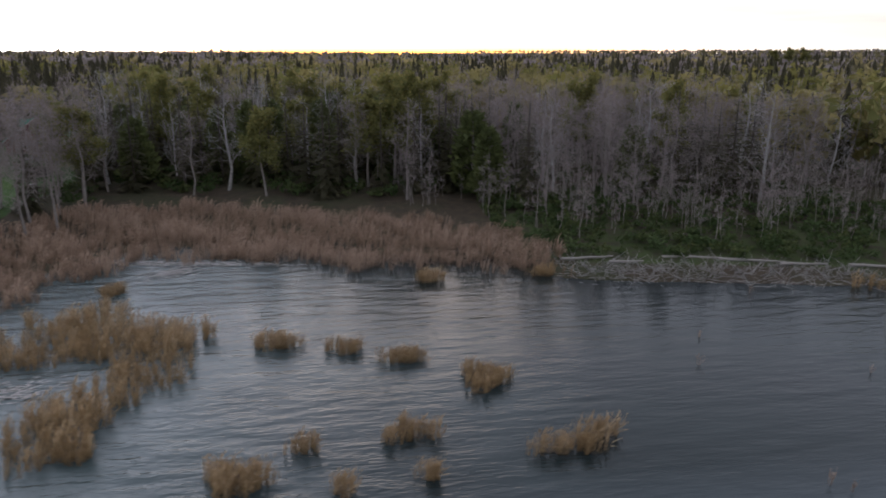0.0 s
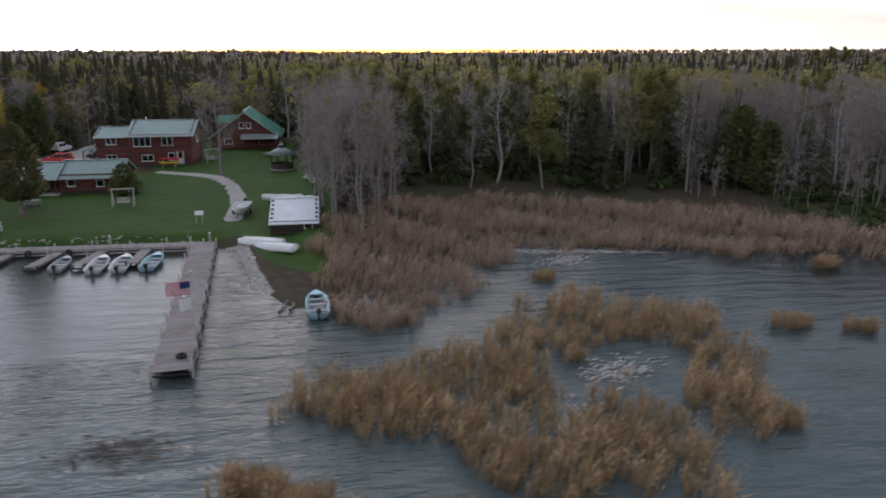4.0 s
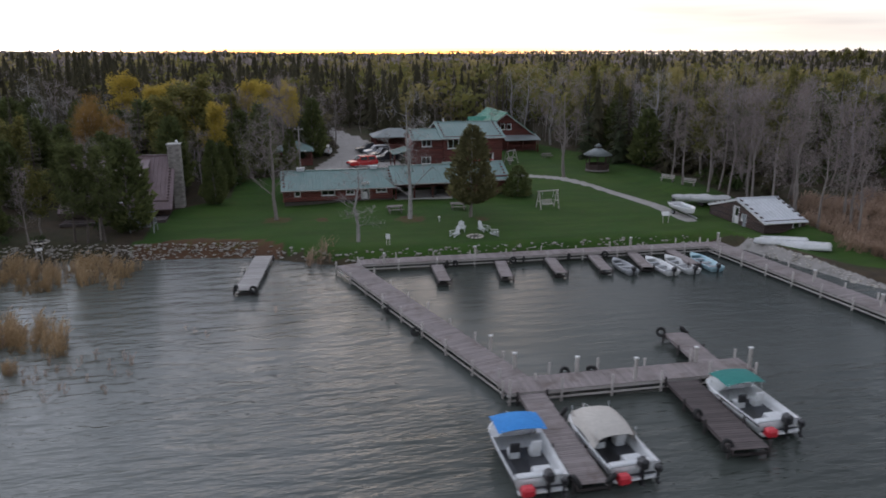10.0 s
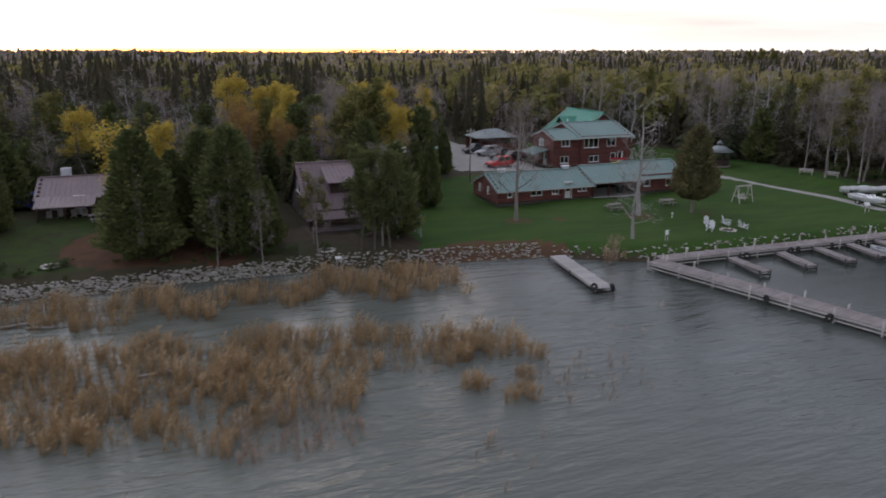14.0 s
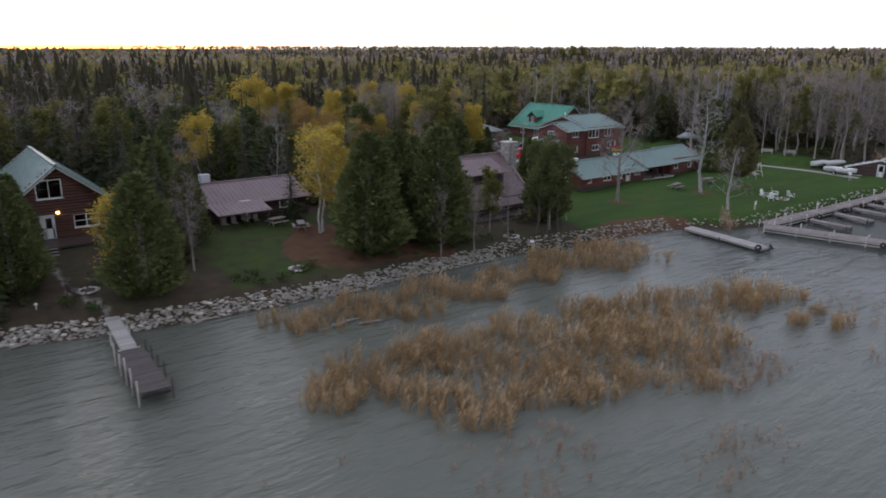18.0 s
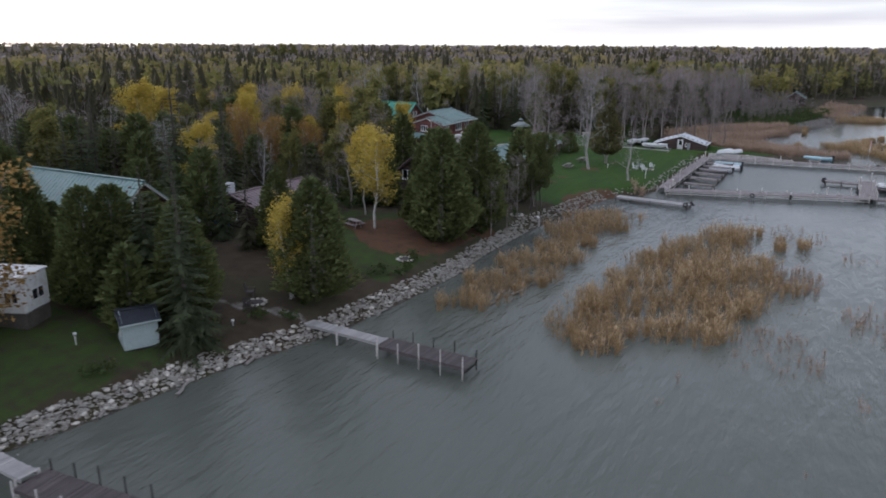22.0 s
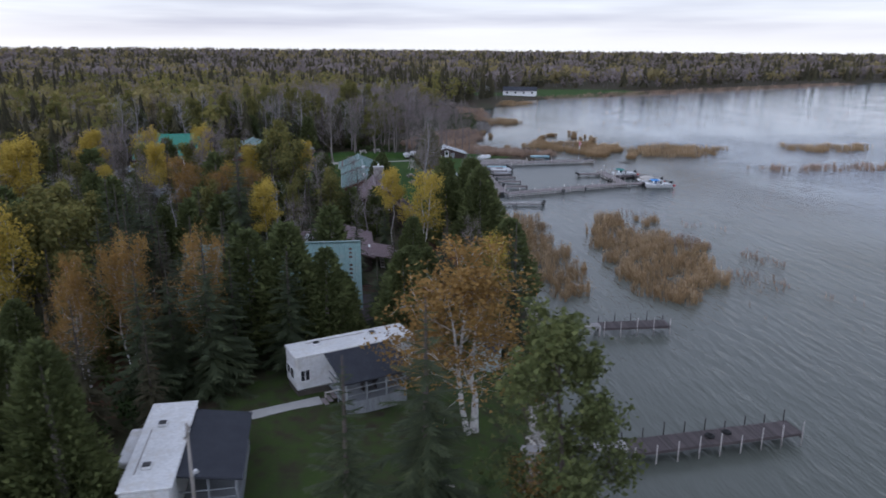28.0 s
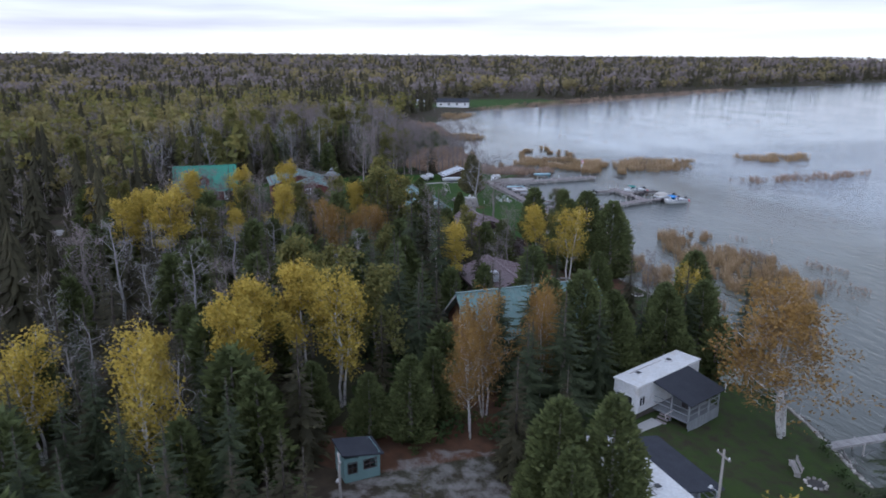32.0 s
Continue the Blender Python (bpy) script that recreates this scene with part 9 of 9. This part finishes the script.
debris_mat(-14.5, 68.6, 9.0, 0.9, 420, -10, "pale floating mat of broken reeds in the bay")
debris_mat(-15.6, 65.6, 3.0, 1.4, 220, 30, "pale floating mat of broken reeds in the bay")
debris_mat(-47.8, 37.6, 2.6, 1.5, 200, -8, "dark water weed showing at the surface of the bay", "water_weed", "stone_dark")
debris_mat(-20.2, 42.4, 3.0, 1.6, 160, 20, "pale broken reeds afloat between the reed beds")
debris_mat(-24.5, 36.0, 2.4, 1.6, 120, 60, "pale broken reeds afloat between the reed beds")
debris_mat(23.5, 59.0, 4.5, 0.7, 260, -12, "bleached dead wood along the marshy shore")
debris_mat(36.0, 55.6, 9.5, 0.8, 420, -13, "bleached dead wood along the marshy shore")


def dead_brush(x0, y0, x1, y1, n, label):
    """Tangled grey branches fallen at the water's edge."""
    g = Grow(int(abs(x0 * 3 + y0)))
    t = g.r.random(n)
    p = np.stack([x0 + (x1 - x0) * t, y0 + (y1 - y0) * t, np.zeros(n)], -1) + g.r.normal(size=(n, 3)) * [0.5, 1.5, 0.15]
    p[:, 2] = np.abs(p[:, 2])
    d = unit(g.r.normal(size=(n, 3)) * [1, 1, 0.45] + [0, -0.3, 0.35])
    for i in range(n):
        ln = g.r.uniform(0.6, 2.4)
        g.tube([p[i], p[i] + d[i] * ln * 0.5 + g.r.normal(0, 0.06, 3), p[i] + d[i] * ln], [0.035, 0.025, 0.008], 3)
    v, f, m, tt = g.arrays()
    tagged(new("fallen_branches", tri_mesh("fallen_branches", v, f, ["bark_pale"])), label, "dead wood", kind="stuff")


for x, y, ln, rz in ((20.4, 63.2, 5.2, 1), (24.6, 61.8, 3.2, -14), (30.2, 62.4, 5.6, -12), (35.2, 61.0, 6.0, -20), (40.0, 58.6, 4.4, -8), (46.0, 57.2, 5.0, -16)):
    driftlog(x, y, ln, 0.15, rz, "long bleached fallen trunk along the marshy shore", 0.45)
dead_brush(20.0, 60.6, 47.0, 55.0, 900, "tangle of grey fallen branches along the marshy shore")
dead_brush(47.0, 53.0, 90.0, 46.5, 420, "tangle of grey fallen branches along the marshy shore")
dead_brush(-176.5, 93.4, -171.0, 92.2, 26, "grey broken branches on the stony bank")

# ---------------------------------------------------------------- the stone bank
def build_riprap():
    """Pale shore stones from the west yard to the marina: the nearest each a piece, the rest joined."""
    bank = tagged(new("stone_bank"), "bank of pale broken stones along the shore", "stones", kind="structure")
    rr = np.random.default_rng(77)
    n = 7000
    x = np.concatenate([rr.uniform(-182, -117, n), rr.uniform(-117, -93, 900), rr.uniform(-92, -50, 260)])
    d = np.concatenate([rr.beta(1.5, 1.7, n) * 2.05 - 0.6, rr.uniform(-0.4, 1.8, 900), rr.uniform(0.3, 1.6, 260)])
    y = shore(x) + d
    s = np.concatenate([rr.gamma(2.2, 0.029, n) + 0.045, rr.gamma(2.0, 0.035, 900) + 0.04, rr.gamma(2.0, 0.045, 260) + 0.04])
    s = np.clip(s, 0.045, 0.21)
    z = np.maximum(height(x, y), -0.15) + s * 0.2
    near = np.argsort(-(s + 0.25 * ((x < -140) & (x > -178))))[:300]
    picked = set(near.tolist())
    for i in near:
        wet = d[i] < 0.1
        put("stone", stone_mesh(int(i) % 6, "stone_dark" if wet else "stone"), bank, float(x[i]), float(y[i]), float(z[i]), float(rr.uniform(0, 360)), float(rr.uniform(-20, 20)), 0, scale=(float(s[i] * 1.25), float(s[i]), float(s[i] * 0.62)))
    for mt, sel in (("stone", [i for i in range(len(x)) if i not in picked and d[i] >= 0.05]), ("stone_dark", [i for i in range(len(x)) if i not in picked and d[i] < 0.05])):
        vs, fs, base = [], [], 0
        for k in range(6):
            me = stone_mesh(k, mt)
            co = np.zeros(len(me.vertices) * 3)
            me.vertices.foreach_get("co", co)
            co = co.reshape(-1, 3)
            fa = np.array([tuple(p.vertices) for p in me.polygons])
            idx = np.array([i for i in sel if i % 6 == k])
            if not len(idx):
                continue
            a = rr.uniform(0, 6.283, len(idx))[:, None]
            sx, sy, sz = s[idx][:, None] * 1.25, s[idx][:, None], s[idx][:, None] * 0.65
            px = co[:, 0] * sx * np.cos(a) - co[:, 1] * sy * np.sin(a) + x[idx][:, None]
            py = co[:, 0] * sx * np.sin(a) + co[:, 1] * sy * np.cos(a) + y[idx][:, None]
            pz = co[None, :, 2] * sz + z[idx][:, None]
            vs.append(np.stack([px, py, pz], -1).reshape(-1, 3))
            fs.append((fa[None] + (np.arange(len(idx)) * len(co))[:, None, None]).reshape(-1, 3) + base)
            base += len(idx) * len(co)
        if vs:
            ob = part("small_stones", tri_mesh("small_stones", np.concatenate(vs), np.concatenate(fs), [mt]), bank)
            tagged(ob, kind="stuff")


build_riprap()


def build_beach():
    """Pale pebbles and broken stones of the little beach beside the long dock."""
    rr = np.random.default_rng(31)
    x, y = rr.uniform(-48, -40, 2600), rr.uniform(59, 78, 2600)
    ok = inside(x, y, STONY) & (np.sin(x * 2.1) * np.sin(y * 1.3) + rr.normal(0, 0.5, 2600) > -0.1)
    x, y = x[ok], y[ok]
    me = stone_mesh(2)
    co = np.zeros(len(me.vertices) * 3)
    me.vertices.foreach_get("co", co)
    fa = np.array([tuple(p.vertices) for p in me.polygons])
    form = (co.reshape(-1, 3) * [1.2, 1.0, 0.5], fa, np.zeros(len(fa), int), np.zeros(len(co) // 3))
    me = scatter_mesh("beach_stones", [form], np.stack([x, y, height(x, y)], -1), rr.gamma(2.0, 0.035, len(x)) + 0.04, rr.uniform(0, 6.28, len(x)), np.zeros(len(x)), ["stone"])
    tagged(new("beach_stones", me), "pale pebbles and broken stones of a small beach", "stones", kind="stuff")


build_beach()
